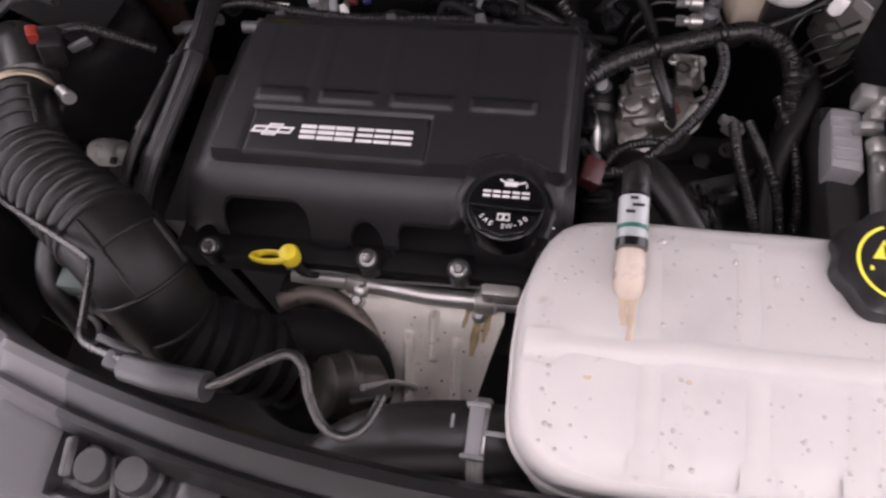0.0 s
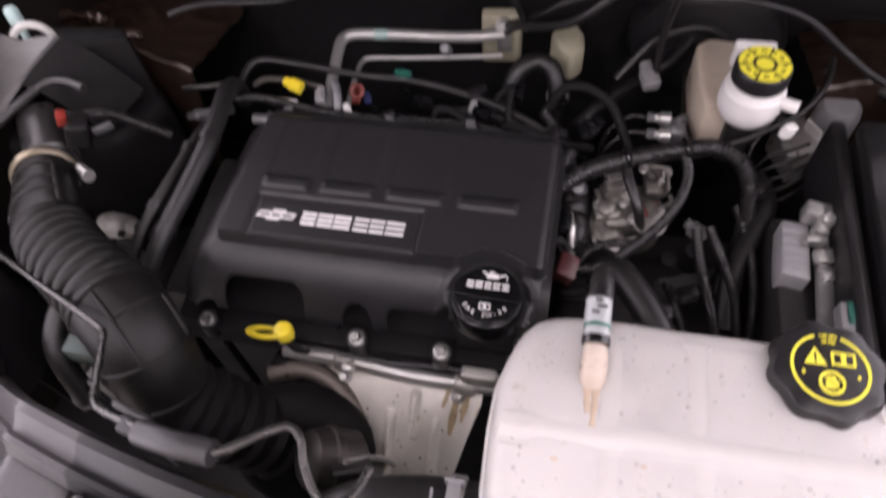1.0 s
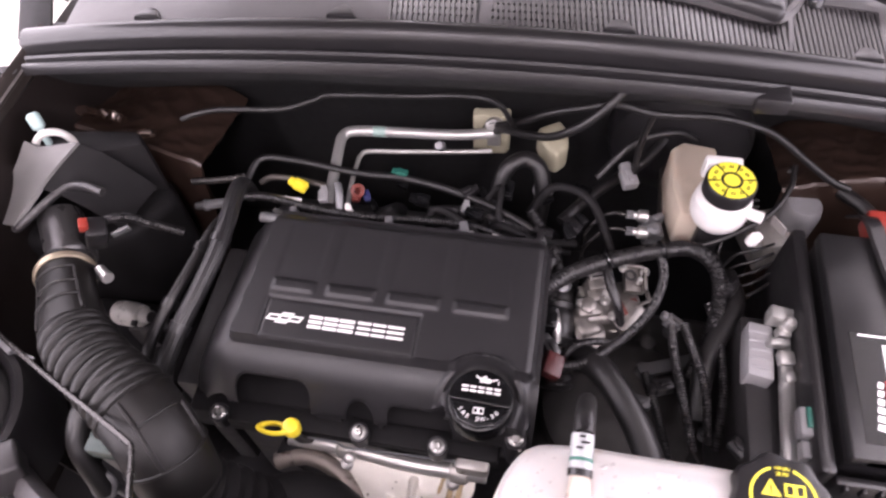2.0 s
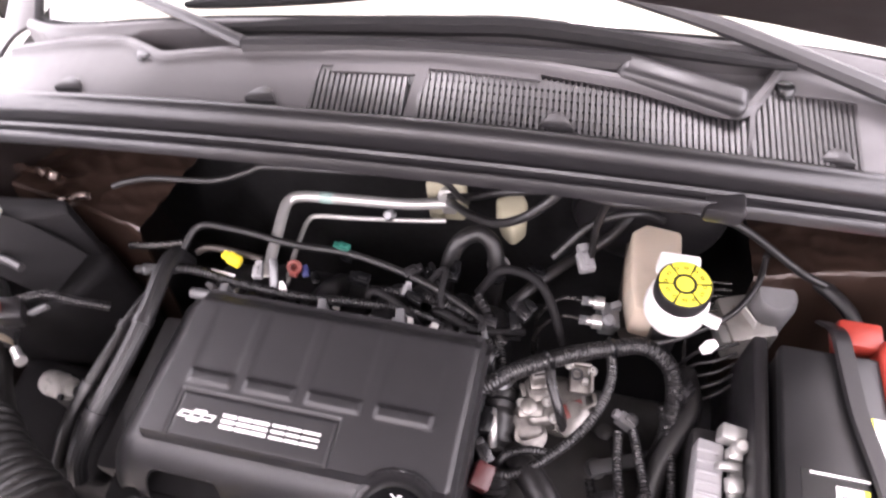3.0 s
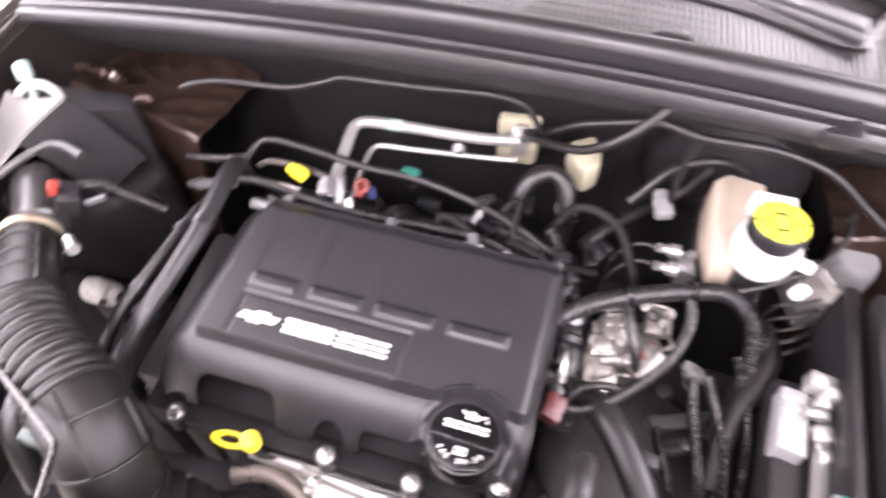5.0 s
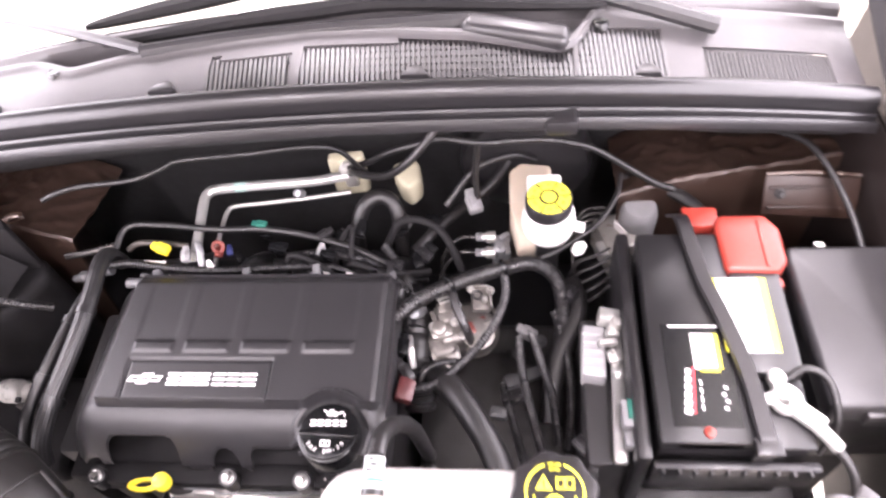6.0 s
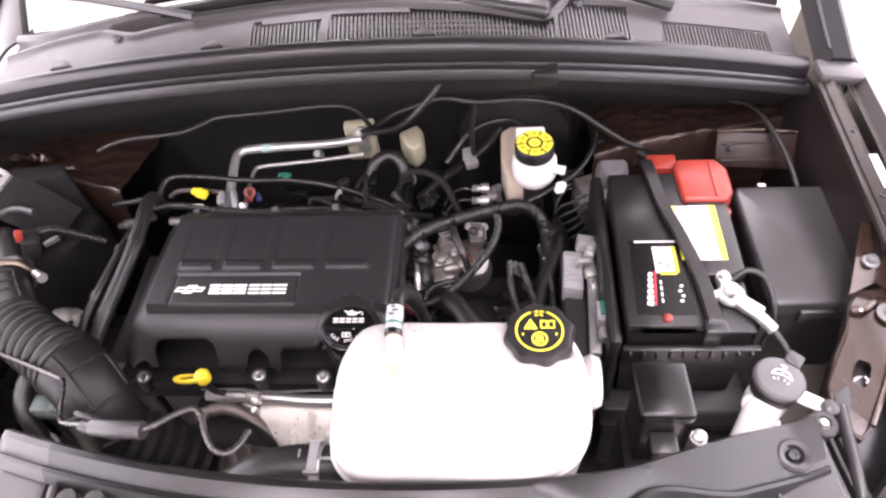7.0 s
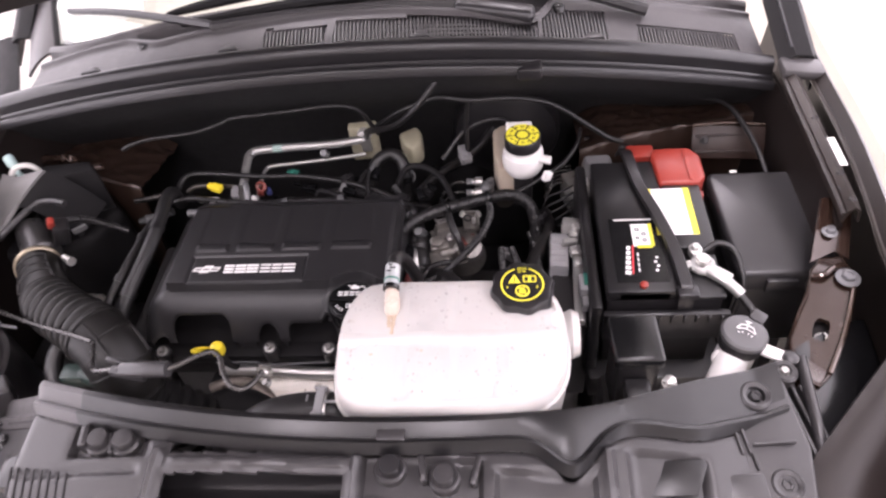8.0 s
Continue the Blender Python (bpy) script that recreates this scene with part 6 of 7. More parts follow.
# ---- throttle side clutter ----
t = thing("throttle_body", (0.23, 0.58, 0.66), "bare metal throttle body with brackets", "throttle body")
M_TB = mat("throttle_alloy", (0.19, 0.178, 0.165), 0.34, metal=0.7, var=0.35, scale=120, bump=0.3)
part("barrel", lathe([(0.038, 0), (0.042, 0.006), (0.038, 0.014), (0.034, 0.045), (0.038, 0.05), (0.038, 0.058), (0.030, 0.06), (0.028, 0.02)], along((0.243, 0.60, 0.78), (0.228, 0.572, 0.875)), 36), M_TB, t)
bm = merge(box((0.228, 0.578, 0.842), (0.088, 0.062, 0.050), 0.012, (6, 4, 18), 3), box((0.196, 0.545, 0.835), (0.040, 0.044, 0.05), 0.010, (10, 0, 30), 3), lathe([(0.020, 0), (0.024, 0.004), (0.024, 0.02), (0.016, 0.024)], pose(0.252, 0.560, 0.850, 20, 10, 0), 24))
part("casting", bm, M_TB, t, "rough cast alloy housing")
part("motor_housing", merge(box((0.207, 0.583, 0.868), (0.040, 0.034, 0.034), 0.007, (8, 6, 20)), box((0.204, 0.588, 0.887), (0.026, 0.020, 0.010), 0.004, (8, 6, 20))), M_TB, t)
part("end_cap", merge(box((0.198, 0.556, 0.862), (0.036, 0.020, 0.030), 0.006, (14, 4, 16)), lathe([(0.011, 0), (0.011, 0.012), (0.007, 0.014)], pose(0.196, 0.556, 0.874, 10), 16)), M_TB, t)
part("side_plate", merge(box((0.258, 0.605, 0.878), (0.030, 0.036, 0.012), 0.003, (6, 10, 6)), box((0.271, 0.604, 0.886), (0.004, 0.036, 0.016), 0.001, (6, 10, 6)), box((0.256, 0.624, 0.886), (0.026, 0.004, 0.014), 0.001, (6, 10, 6))), M_TB, t, "worn alloy side plate")
part("plate_bore", lathe([(0.0085, 0), (0.0085, 0.002), (0.0055, 0.0022), (0.005, -0.003)], pose(0.252, 0.610, 0.8855, 6, 10, 0), 20), M_DARK, t, "dark round bore")
part("plate_pin", lathe([(0.004, 0), (0.004, 0.012), (0.0025, 0.014)], pose(0.264, 0.600, 0.885, 8), 12), M_STEEL, t)
for bx, by2, bz2, w, h, rz in ((0.201, 0.606, 0.894, 0.026, 0.013, 20), (0.205, 0.596, 0.896, 0.022, 0.009, 20)):
    part("bracket_loop", frame_block(w, h, 0.0028, pose(bx, by2, bz2, 10, 0, rz), 0.003), M_STEEL, t, "bent steel loop")
for bx, by2, bz2, w, h, rz in ((0.272, 0.572, 0.876, 0.022, 0.005, 35), (0.281, 0.580, 0.876, 0.005, 0.022, 20), (0.186, 0.578, 0.876, 0.008, 0.018, 20), (0.232, 0.562, 0.866, 0.010, 0.016, -10)):
    part("bracket", box((bx, by2, bz2), (w, h, 0.005), 0.001, (8, 0, rz)), M_TB, t)
for bx, by2, bz2 in ((0.222, 0.590, 0.888), (0.219, 0.566, 0.880), (0.186, 0.560, 0.876), (0.242, 0.622, 0.884), (0.272, 0.618, 0.886), (0.232, 0.550, 0.868)):
    part("screw", bolt_head(pose(bx, by2, bz2, 10), 0.005), M_STEEL, t)
part("rusty_bracket", merge(box((0.254, 0.570, 0.868), (0.026, 0.018, 0.010), 0.003, (20, 0, 24)), box((0.244, 0.560, 0.872), (0.010, 0.020, 0.012), 0.003, (10, 0, 30))), M_COPPER, t)
part("lower_cup", lathe([(0.020, -0.04), (0.022, 0), (0.016, 0.002)], pose(0.205, 0.528, 0.85, 20, 15, 0), 28), M_TB, t)
part("sensor", lathe([(0.010, 0), (0.010, 0.03), (0.0075, 0.034), (0.0075, 0.045)], along((0.163, 0.600, 0.855), (0.158, 0.575, 0.89)), 18), M_MGREY, t)
part("vacuum_stub", tube([(0.15, 0.545, 0.87), (0.155, 0.52, 0.876), (0.158, 0.50, 0.86)], 0.006), M_STEEL, t)
part("cap_plug", box((0.153, 0.452, 0.886), (0.026, 0.034, 0.022), 0.004, (0, 20, -10)), mat("dark_red_plug", (0.06, 0.012, 0.012), 0.4), t, "dark red plug")


def loom(name_label, pts, r, ripple=0.0012, m=None, pitch=0.0045):
    tt = thing("wiring_loom", pts[len(pts) // 2], name_label, "wiring loom", "wiring looms", step_by=small_step(*pts[len(pts) // 2][:2]))
    part("conduit", tube(pts, r, ripple=ripple, pitch=pitch, seg=10) if ripple else tube(pts, r, seg=10), m or M_TAPE, tt)
    return tt


lm = loom("thick black corrugated wiring loom across the throttle body", [(0.115, 0.545, 0.905), (0.147, 0.562, 0.923), (0.180, 0.588, 0.922), (0.213, 0.610, 0.915), (0.25, 0.632, 0.905), (0.292, 0.648, 0.902), (0.335, 0.662, 0.895), (0.37, 0.645, 0.885), (0.382, 0.605, 0.865), (0.378, 0.56, 0.82), (0.37, 0.54, 0.74)], 0.0115, 0.0007)
part("tie", torus((0.213, 0.610, 0.915), 0.0125, 0.003, (0, 90, 35), 20, 6), M_GLOSS, lm, "cable tie")
part("tie_tail", box((0.208, 0.606, 0.935), (0.003, 0.006, 0.02), 0.001), M_GLOSS, lm)
part("collar", torus((0.292, 0.648, 0.902), 0.012, 0.004, (0, 90, 20), 20, 6), M_GLOSS, lm)
loom("thin black wiring loom looping below the thick loom", [(0.292, 0.645, 0.898), (0.296, 0.605, 0.90), (0.282, 0.555, 0.902), (0.255, 0.515, 0.897), (0.222, 0.484, 0.888), (0.19, 0.465, 0.878), (0.165, 0.462, 0.87)], 0.0065, 0.0007)
loom("thin black wiring branch over the throttle body", [(0.235, 0.497, 0.888), (0.205, 0.497, 0.885), (0.18, 0.49, 0.875), (0.165, 0.475, 0.85)], 0.0055, 0.0006)
loom("black wiring strap over the throttle body", [(0.213, 0.612, 0.91), (0.222, 0.58, 0.905), (0.235, 0.555, 0.89), (0.245, 0.54, 0.86)], 0.007, 0)
for k, pts in enumerate([[(0.315, 0.55, 0.86), (0.318, 0.50, 0.865), (0.33, 0.44, 0.86), (0.345, 0.38, 0.84)], [(0.335, 0.56, 0.85), (0.35, 0.50, 0.858), (0.362, 0.46, 0.85), (0.37, 0.40, 0.82)], [(0.37, 0.60, 0.85), (0.385, 0.54, 0.845), (0.39, 0.47, 0.83), (0.385, 0.40, 0.80)], [(0.29, 0.50, 0.80), (0.31, 0.42, 0.81), (0.33, 0.34, 0.80)]]):
    loom("corrugated black wiring conduit above the gearbox", pts, 0.006, 0.0008)
t = thing("coolant_hose", (0.25, 0.42, 0.8), "smooth black rubber coolant hose above the gearbox", "hose")
part("hose", tube([(0.185, 0.50, 0.84), (0.215, 0.465, 0.875), (0.25, 0.42, 0.875), (0.285, 0.36, 0.86), (0.30, 0.30, 0.84), (0.30, 0.24, 0.83)], 0.019, seg=16), M_RUBBER, t)
t = thing("coolant_hose", (0.38, 0.55, 0.8), "black rubber hose below the brake reservoir", "hose")
part("hose", tube([(0.40, 0.66, 0.84), (0.405, 0.60, 0.85), (0.37, 0.52, 0.83), (0.36, 0.44, 0.80)], 0.015, seg=14), M_RUBBER, t)
t = thing("intercooler_hose", (0.15, 0.53, 0.75), "ribbed black intake hose beside the engine cover", "hose")
part("hose", tube([(0.155, 0.60, 0.84), (0.158, 0.56, 0.85), (0.16, 0.51, 0.84), (0.165, 0.46, 0.80)], 0.022, ripple=0.003, pitch=0.014, seg=18), M_RUBBER, t)
for k, (x, y, z, m) in enumerate([(0.145, 0.52, 0.885, M_GLOSS), (0.15, 0.485, 0.87, M_BLACK), (0.33, 0.59, 0.80, M_LGREY), (0.31, 0.47, 0.83, M_BLACK), (0.395, 0.62, 0.87, M_BLACK), (0.36, 0.33, 0.84, M_REDINK), (0.40, 0.39, 0.85, M_BLACK), (0.285, 0.455, 0.80, M_MGREY), (0.345, 0.345, 0.83, M_REDINK), (0.405, 0.34, 0.86, M_BLACK)]):
    bx = merge(box((0, 0, 0), (0.018, 0.026, 0.018), 0.003), box((0, 0.016, 0.002), (0.012, 0.012, 0.010), 0.002), box((0, -0.002, 0.010), (0.006, 0.016, 0.004), 0.001))
    bx.transform(pose(x, y, z, 12 * (k % 3), 8, 37 * k))
    single("connector", bx, m, "small wiring plug among the hoses", "connector", group="wiring plugs", step_by=THROTTLE_STEP)
for k in range(5):
    loom("thin black wire behind the battery", [(0.46, 0.70 - 0.012 * k, 0.88 - 0.008 * k), (0.435, 0.69 - 0.014 * k, 0.872 - 0.008 * k), (0.41, 0.685 - 0.014 * k, 0.862 - 0.01 * k), (0.395, 0.68 - 0.012 * k, 0.82)], 0.0024, 0, M_RUBBER)

# ---- rear of the engine ----
t = thing("refrigerant_pipe", (-0.12, 0.87, 0.84), "bare aluminium air-conditioning pipes at the firewall", "pipe")
part("large_pipe", tube([(0.0, 0.905, 0.868), (-0.06, 0.892, 0.869), (-0.16, 0.882, 0.872), (-0.225, 0.875, 0.873), (-0.243, 0.863, 0.872), (-0.244, 0.84, 0.871), (-0.240, 0.79, 0.866), (-0.236, 0.74, 0.86), (-0.232, 0.70, 0.84)], 0.0088, n=6, seg=14), M_ALU, t)
part("small_pipe", tube([(0.0, 0.895, 0.835), (-0.06, 0.886, 0.834), (-0.15, 0.876, 0.832), (-0.207, 0.870, 0.831), (-0.218, 0.86, 0.831), (-0.22, 0.84, 0.832), (-0.217, 0.79, 0.836), (-0.214, 0.74, 0.83)], 0.0042, n=6, seg=12), M_ALU, t)
part("band", tube([(-0.195, 0.879, 0.8725), (-0.175, 0.881, 0.8722)], 0.0094, seg=14), M_PGREEN, t, "pale green identification band")
part("valve", lathe([(0.009, 0), (0.009, 0.02), (0.006, 0.024)], pose(-0.085, 0.885, 0.845, 40), 12), M_MGREY, t)
part("flange", prism([(-0.036, 0.922), (0.020, 0.928), (0.026, 0.938), (0.024, 0.950), (-0.038, 0.944)], 0.792, 0.885, 0.005), M_CREAM, t, "cream foam pipe grommet")
part("flange_plate", merge(lathe([(0.015, -0.012), (0.015, 0.006), (0.011, 0.009), (0.011, 0.014), (0.004, 0.015)], along((0.0, 0.915, 0.872), (0.0, 0.86, 0.895)), 20), box((0.0, 0.917, 0.848), (0.022, 0.010, 0.052), 0.003, (12, 0, 4))), M_ALU, t)
single("foam_pad", prism([(0.062, 0.90), (0.10, 0.925), (0.115, 0.90), (0.118, 0.865), (0.10, 0.845), (0.08, 0.86)], 0.80, 0.855, 0.008, 3), M_CREAM, "cream foam pad at the firewall", "pad")
t = thing("heater_hose", (0.06, 0.88, 0.78), "black heater hoses bending down at the firewall", "hose")
part("hose", tube([(0.022, 0.80, 0.78), (0.026, 0.82, 0.835), (0.04, 0.845, 0.868), (0.066, 0.86, 0.875), (0.09, 0.85, 0.868), (0.10, 0.825, 0.835), (0.098, 0.80, 0.77)], 0.013, seg=14), M_RUBBER, t)
part("hose_clip", torus((0.10, 0.842, 0.825), 0.015, 0.003, (70, 20, 0)), M_LGREY, t, "pale clip")
# fuel rail and manifold behind the cover
t = thing("intake_manifold", (-0.08, 0.66, 0.7), "black plastic intake manifold behind the engine cover", "intake manifold")
part("plenum", span(-0.34, 0.13, 0.615, 0.74, 0.70, 0.845, 0.03, 4), M_BLACK, t)
for k in range(4):
    x = -0.235 + 0.095 * k
    part("runner", tube([(x, 0.60, 0.85), (x, 0.63, 0.875), (x, 0.68, 0.87), (x, 0.73, 0.82)], 0.022, seg=14), M_BLACK, t)
    part("injector", lathe([(0.009, 0), (0.009, 0.02), (0.006, 0.024), (0.006, 0.032)], pose(x + 0.03, 0.622, 0.885, 25), 12), M_GLOSS if k % 2 else M_BLACK, t)
rail = part("fuel_rail", tube([(-0.32, 0.635, 0.91), (-0.2, 0.632, 0.912), (0.0, 0.64, 0.905), (0.12, 0.62, 0.90)], 0.008, seg=12), M_MGREY, t, "dull metal fuel rail")
loom("ribbed wiring loom along the back of the engine cover", [(-0.335, 0.632, 0.935), (-0.29, 0.628, 0.945), (-0.22, 0.622, 0.938), (-0.14, 0.622, 0.932), (-0.05, 0.63, 0.928), (0.03, 0.635, 0.918), (0.10, 0.60, 0.915), (0.13, 0.565, 0.91)], 0.0062, 0.001)
loom("smooth black vacuum line behind the engine cover", [(-0.37, 0.70, 0.90), (-0.356, 0.743, 0.912), (-0.30, 0.748, 0.912), (-0.20, 0.742, 0.905), (-0.12, 0.745, 0.90), (-0.03, 0.73, 0.895), (0.06, 0.70, 0.885), (0.13, 0.66, 0.87)], 0.0055, 0, M_RUBBER)
loom("black wiring loom behind the engine cover", [(-0.05, 0.652, 0.925), (0.02, 0.665, 0.915), (0.10, 0.645, 0.905), (0.15, 0.60, 0.895)], 0.007, 0.001)
loom("black wiring branch down to the starter", [(0.10, 0.70, 0.89), (0.13, 0.66, 0.88), (0.15, 0.61, 0.875), (0.145, 0.56, 0.86)], 0.008, 0.001)


def plug(x, y, z, m, rz, label, s=1.0):
    b = merge(box((0, 0, 0), (0.02 * s, 0.026 * s, 0.016 * s), 0.003 * s), box((0, 0.017 * s, 0), (0.014 * s, 0.012 * s, 0.012 * s), 0.002 * s), box((0, 0, 0.010 * s), (0.007 * s, 0.016 * s, 0.004 * s), 0.001 * s))
    b.transform(pose(x, y, z, 10, 0, rz))
    return single("connector", b, m, label, "connector", group="wiring plugs", step_by=small_step(x, y))


plug(-0.272, 0.690, 0.925, M_YELLOW, 75, "yellow wiring plug with a paper tag", 0.82)
single("paper_tag", box((-0.286, 0.668, 0.913), (0.038, 0.012, 0.002), 0, (20, 0, -4)), M_WHITE, "white paper tag below the yellow plug", "tag")
plug(-0.235, 0.682, 0.915, M_LGREY, 10, "pale wiring plug behind the engine", 0.75)
plug(-0.19, 0.70, 0.90, M_COPPER, 0, "small red vacuum connector", 0.6)
plug(-0.175, 0.705, 0.895, M_BLUE, 20, "small dark blue vacuum connector", 0.5)
plug(-0.129, 0.752, 0.902, M_GREEN, 85, "green hose connector behind the engine", 0.7)
plug(0.02, 0.62, 0.915, M_WHITE, 20, "white wiring plug behind the engine cover", 0.6)
plug(0.055, 0.605, 0.92, M_WHITE, -10, "white wiring plug behind the engine cover", 0.75)
plug(-0.02, 0.70, 0.90, M_LGREY, 0, "grey wiring plug behind the engine", 0.6)
plug(-0.165, 0.628, 0.935, M_WHITE, 30, "white wiring plug behind the engine cover", 0.5)
single("fuel_pipe", tube([(-0.345, 0.705, 0.902), (-0.325, 0.710, 0.912), (-0.28, 0.709, 0.914), (-0.24, 0.706, 0.91)], 0.005, seg=12), M_TURBO, "bare metal fuel pipe behind the yellow plug", "pipe")
single("sensor_tube", tube([(-0.216, 0.70, 0.925), (-0.21, 0.685, 0.922), (-0.205, 0.655, 0.90)], 0.006, seg=12), M_MGREY, "pale grey sensor tube behind the engine cover", "pipe")
single("hose_ring", torus((-0.186, 0.700, 0.915), 0.008, 0.0032, (50, 0, 20)), M_COPPER, "dark red ring on a vacuum connector", "ring")
random.seed(21)
for k in range(16):
    x = -0.27 + 0.026 * k + random.uniform(-0.008, 0.008)
    plug(x, 0.612 + random.uniform(-0.006, 0.012), 0.918 + random.uniform(-0.012, 0.008), random.choice((M_GLOSS, M_GLOSS, M_BLACK, M_MGREY, M_STEEL)), random.uniform(-60, 90), "small wiring plug at the back of the engine cover", random.uniform(0.28, 0.5))
for k in range(18):
    plug(random.uniform(-0.18, 0.19), random.uniform(0.655, 0.79), random.uniform(0.85, 0.905), random.choice((M_GLOSS, M_GLOSS, M_BLACK, M_BLACK, M_GLOSS)), random.uniform(-80, 90), "black wiring plug between engine and firewall", random.uniform(0.5, 1.0))
for k in range(6):
    x, y = random.uniform(-0.1, 0.12), random.uniform(0.66, 0.74)
    loom("thin black wiring behind the engine", [(x, y, 0.86), (x + random.uniform(0.01, 0.05), y + random.uniform(-0.03, 0.03), 0.90 + random.uniform(0, 0.015)), (x + random.uniform(0.05, 0.1), y + random.uniform(-0.05, 0.03), 0.895), (x + random.uniform(0.1, 0.15), y + random.uniform(-0.08, 0.02), 0.85)], random.uniform(0.004, 0.007), 0, M_TRIM)
for x, y in ((-0.255, 0.62), (-0.11, 0.622), (0.0, 0.628)):
    single("loom_bracket", merge(box((x, y, 0.925), (0.012, 0.022, 0.03), 0.002, (0, 0, 15)), box((x, y - 0.008, 0.937), (0.018, 0.012, 0.003), 0.001, (0, 0, 15))), M_MGREY, "small bent bracket holding the wiring loom", "bracket", group="loom brackets")
single("yellow_clip", box((0.085, 0.593, 0.925), (0.008, 0.006, 0.005), 0.001), M_YELLOW, "tiny yellow clip behind the engine cover", "clip")
plug(0.237, 0.795, 0.89, M_LGREY, 20, "pale grey vacuum valve on the brake line", 1.2)
loom("black vacuum hose to the brake servo", [(0.14, 0.72, 0.86), (0.18, 0.77, 0.865), (0.225, 0.825, 0.855), (0.27, 0.86, 0.87), (0.30, 0.90, 0.89)], 0.009, 0, M_RUBBER)
loom("black hose above the master cylinder", [(0.19, 0.80, 0.88), (0.24, 0.84, 0.925), (0.30, 0.865, 0.93), (0.34, 0.88, 0.90)], 0.006, 0, M_RUBBER)
# wires along the firewall
loom("thin black wire along the firewall", [(-0.46, 0.741, 0.99), (-0.435, 0.746, 1.0), (-0.396, 0.757, 1.003), (-0.308, 0.764, 1.008), (-0.262, 0.784, 1.012), (-0.235, 0.795, 1.016), (-0.128, 0.802, 1.02), (-0.033, 0.812, 1.022), (0.01, 0.825, 1.0), (0.03, 0.835, 0.955), (0.035, 0.86, 0.91)], 0.0045, 0, M_RUBBER)
loom("black hose rising forward to the cowl", [(0.0, 0.875, 0.885), (0.022, 0.835, 0.935), (0.055, 0.795, 0.972), (0.096, 0.765, 1.005), (0.13, 0.752, 1.042), (0.158, 0.757, 1.072), (0.182, 0.772, 1.098), (0.20, 0.79, 1.118)], 0.0062, 0, M_RUBBER)
loom("black hose curving over the firewall", [(0.0, 0.88, 0.885), (0.03, 0.855, 0.92), (0.068, 0.835, 0.955), (0.106, 0.822, 0.990), (0.159, 0.812, 1.018), (0.196, 0.81, 1.030), (0.255, 0.807, 1.022), (0.337, 0.816, 1.017), (0.397, 0.822, 1.0), (0.436, 0.825, 0.978), (0.485, 0.822, 0.940), (0.53, 0.815, 0.91), (0.56, 0.81, 0.90)], 0.0056, 0, M_RUBBER)
loom("thin black wire hanging from the firewall", [(0.250, 0.807, 1.022), (0.243, 0.808, 0.96), (0.243, 0.80, 0.90)], 0.005, 0, M_RUBBER)
loom("thin black wire running down beside the reservoir", [(0.480, 0.776, 0.975), (0.470, 0.735, 0.970), (0.438, 0.688, 0.960), (0.379, 0.651, 0.945), (0.34, 0.64, 0.93)], 0.0042, 0, M_RUBBER)
loom("black hose behind the battery", [(0.50, 0.83, 0.90), (0.56, 0.80, 0.91), (0.61, 0.75, 0.91), (0.62, 0.70, 0.90)], 0.011, 0, M_RUBBER)
loom("black bonnet cable along the wing", [(0.73, 0.86, 0.98), (0.77, 0.80, 1.0), (0.80, 0.70, 0.985), (0.815, 0.62, 0.95), (0.82, 0.54, 0.90)], 0.005, 0, M_RUBBER)

# ---- intake side ----
t = thing("bundled_hose", (-0.33, 0.5, 0.85), "pair of ribbed black hoses beside the engine cover", "hose")
M_RIBBED = mat("ribbed_hose", (0.014, 0.0135, 0.014), 0.42, bump=0.15, fine=700)
part("wide_hose", tube([(-0.345, 0.668, 0.905), (-0.342, 0.652, 0.950), (-0.338, 0.618, 0.966), (-0.333, 0.570, 0.967), (-0.333, 0.520, 0.962), (-0.343, 0.465, 0.948), (-0.357, 0.415, 0.930), (-0.372, 0.365, 0.900), (-0.380, 0.34, 0.86)], 0.0124, seg=48, flutes=14), M_RIBBED, t, angle=180)
part("thin_hose", tube([(-0.358, 0.600, 0.935), (-0.362, 0.560, 0.945), (-0.372, 0.500, 0.942), (-0.386, 0.445, 0.930), (-0.400, 0.395, 0.910), (-0.412, 0.35, 0.87)], 0.0086, seg=16), M_RUBBER, t)
for a, b, r0 in (((-0.333, 0.545, 0.965), (-0.333, 0.533, 0.9635), 0.0148), ((-0.356, 0.418, 0.931), (-0.360, 0.406, 0.926), 0.0148), ((-0.384, 0.452, 0.932), (-0.388, 0.440, 0.928), 0.0110), ((-0.366, 0.54, 0.945), (-0.368, 0.528, 0.944), 0.0110)):
    part("cuff", tube([a, b], r0, seg=18), M_BLACK, t, "black moulded cuff")
single("metal_spigot", lathe([(0.008, 0), (0.008, 0.06), (0.010, 0.062), (0.010, 0.068), (0.0065, 0.07), (0.0065, 0.085)], along((-0.36, 0.68, 0.89), (-0.45, 0.68, 0.86)), 18), M_MGREY, "bare metal pipe stub beside the hoses", "pipe")
single("metal_rod", tube([(-0.35, 0.715, 0.915), (-0.395, 0.705, 0.91), (-0.44, 0.70, 0.905)], 0.006), M_RODST, "dull metal rod by the firewall", "pipe")
t = thing("vacuum_valve", (-0.46, 0.455, 0.70), "pale grey round valve beside the hoses", "valve")
vb = part("body", lathe([(0.010, 0), (0.0175, 0.002), (0.0195, 0.008), (0.0195, 0.034), (0.017, 0.038), (0.017, 0.052), (0.011, 0.054), (0.010, 0.07)], along((-0.522, 0.470, 0.826), (-0.45, 0.460, 0.846)), 28), M_VALVE, t)
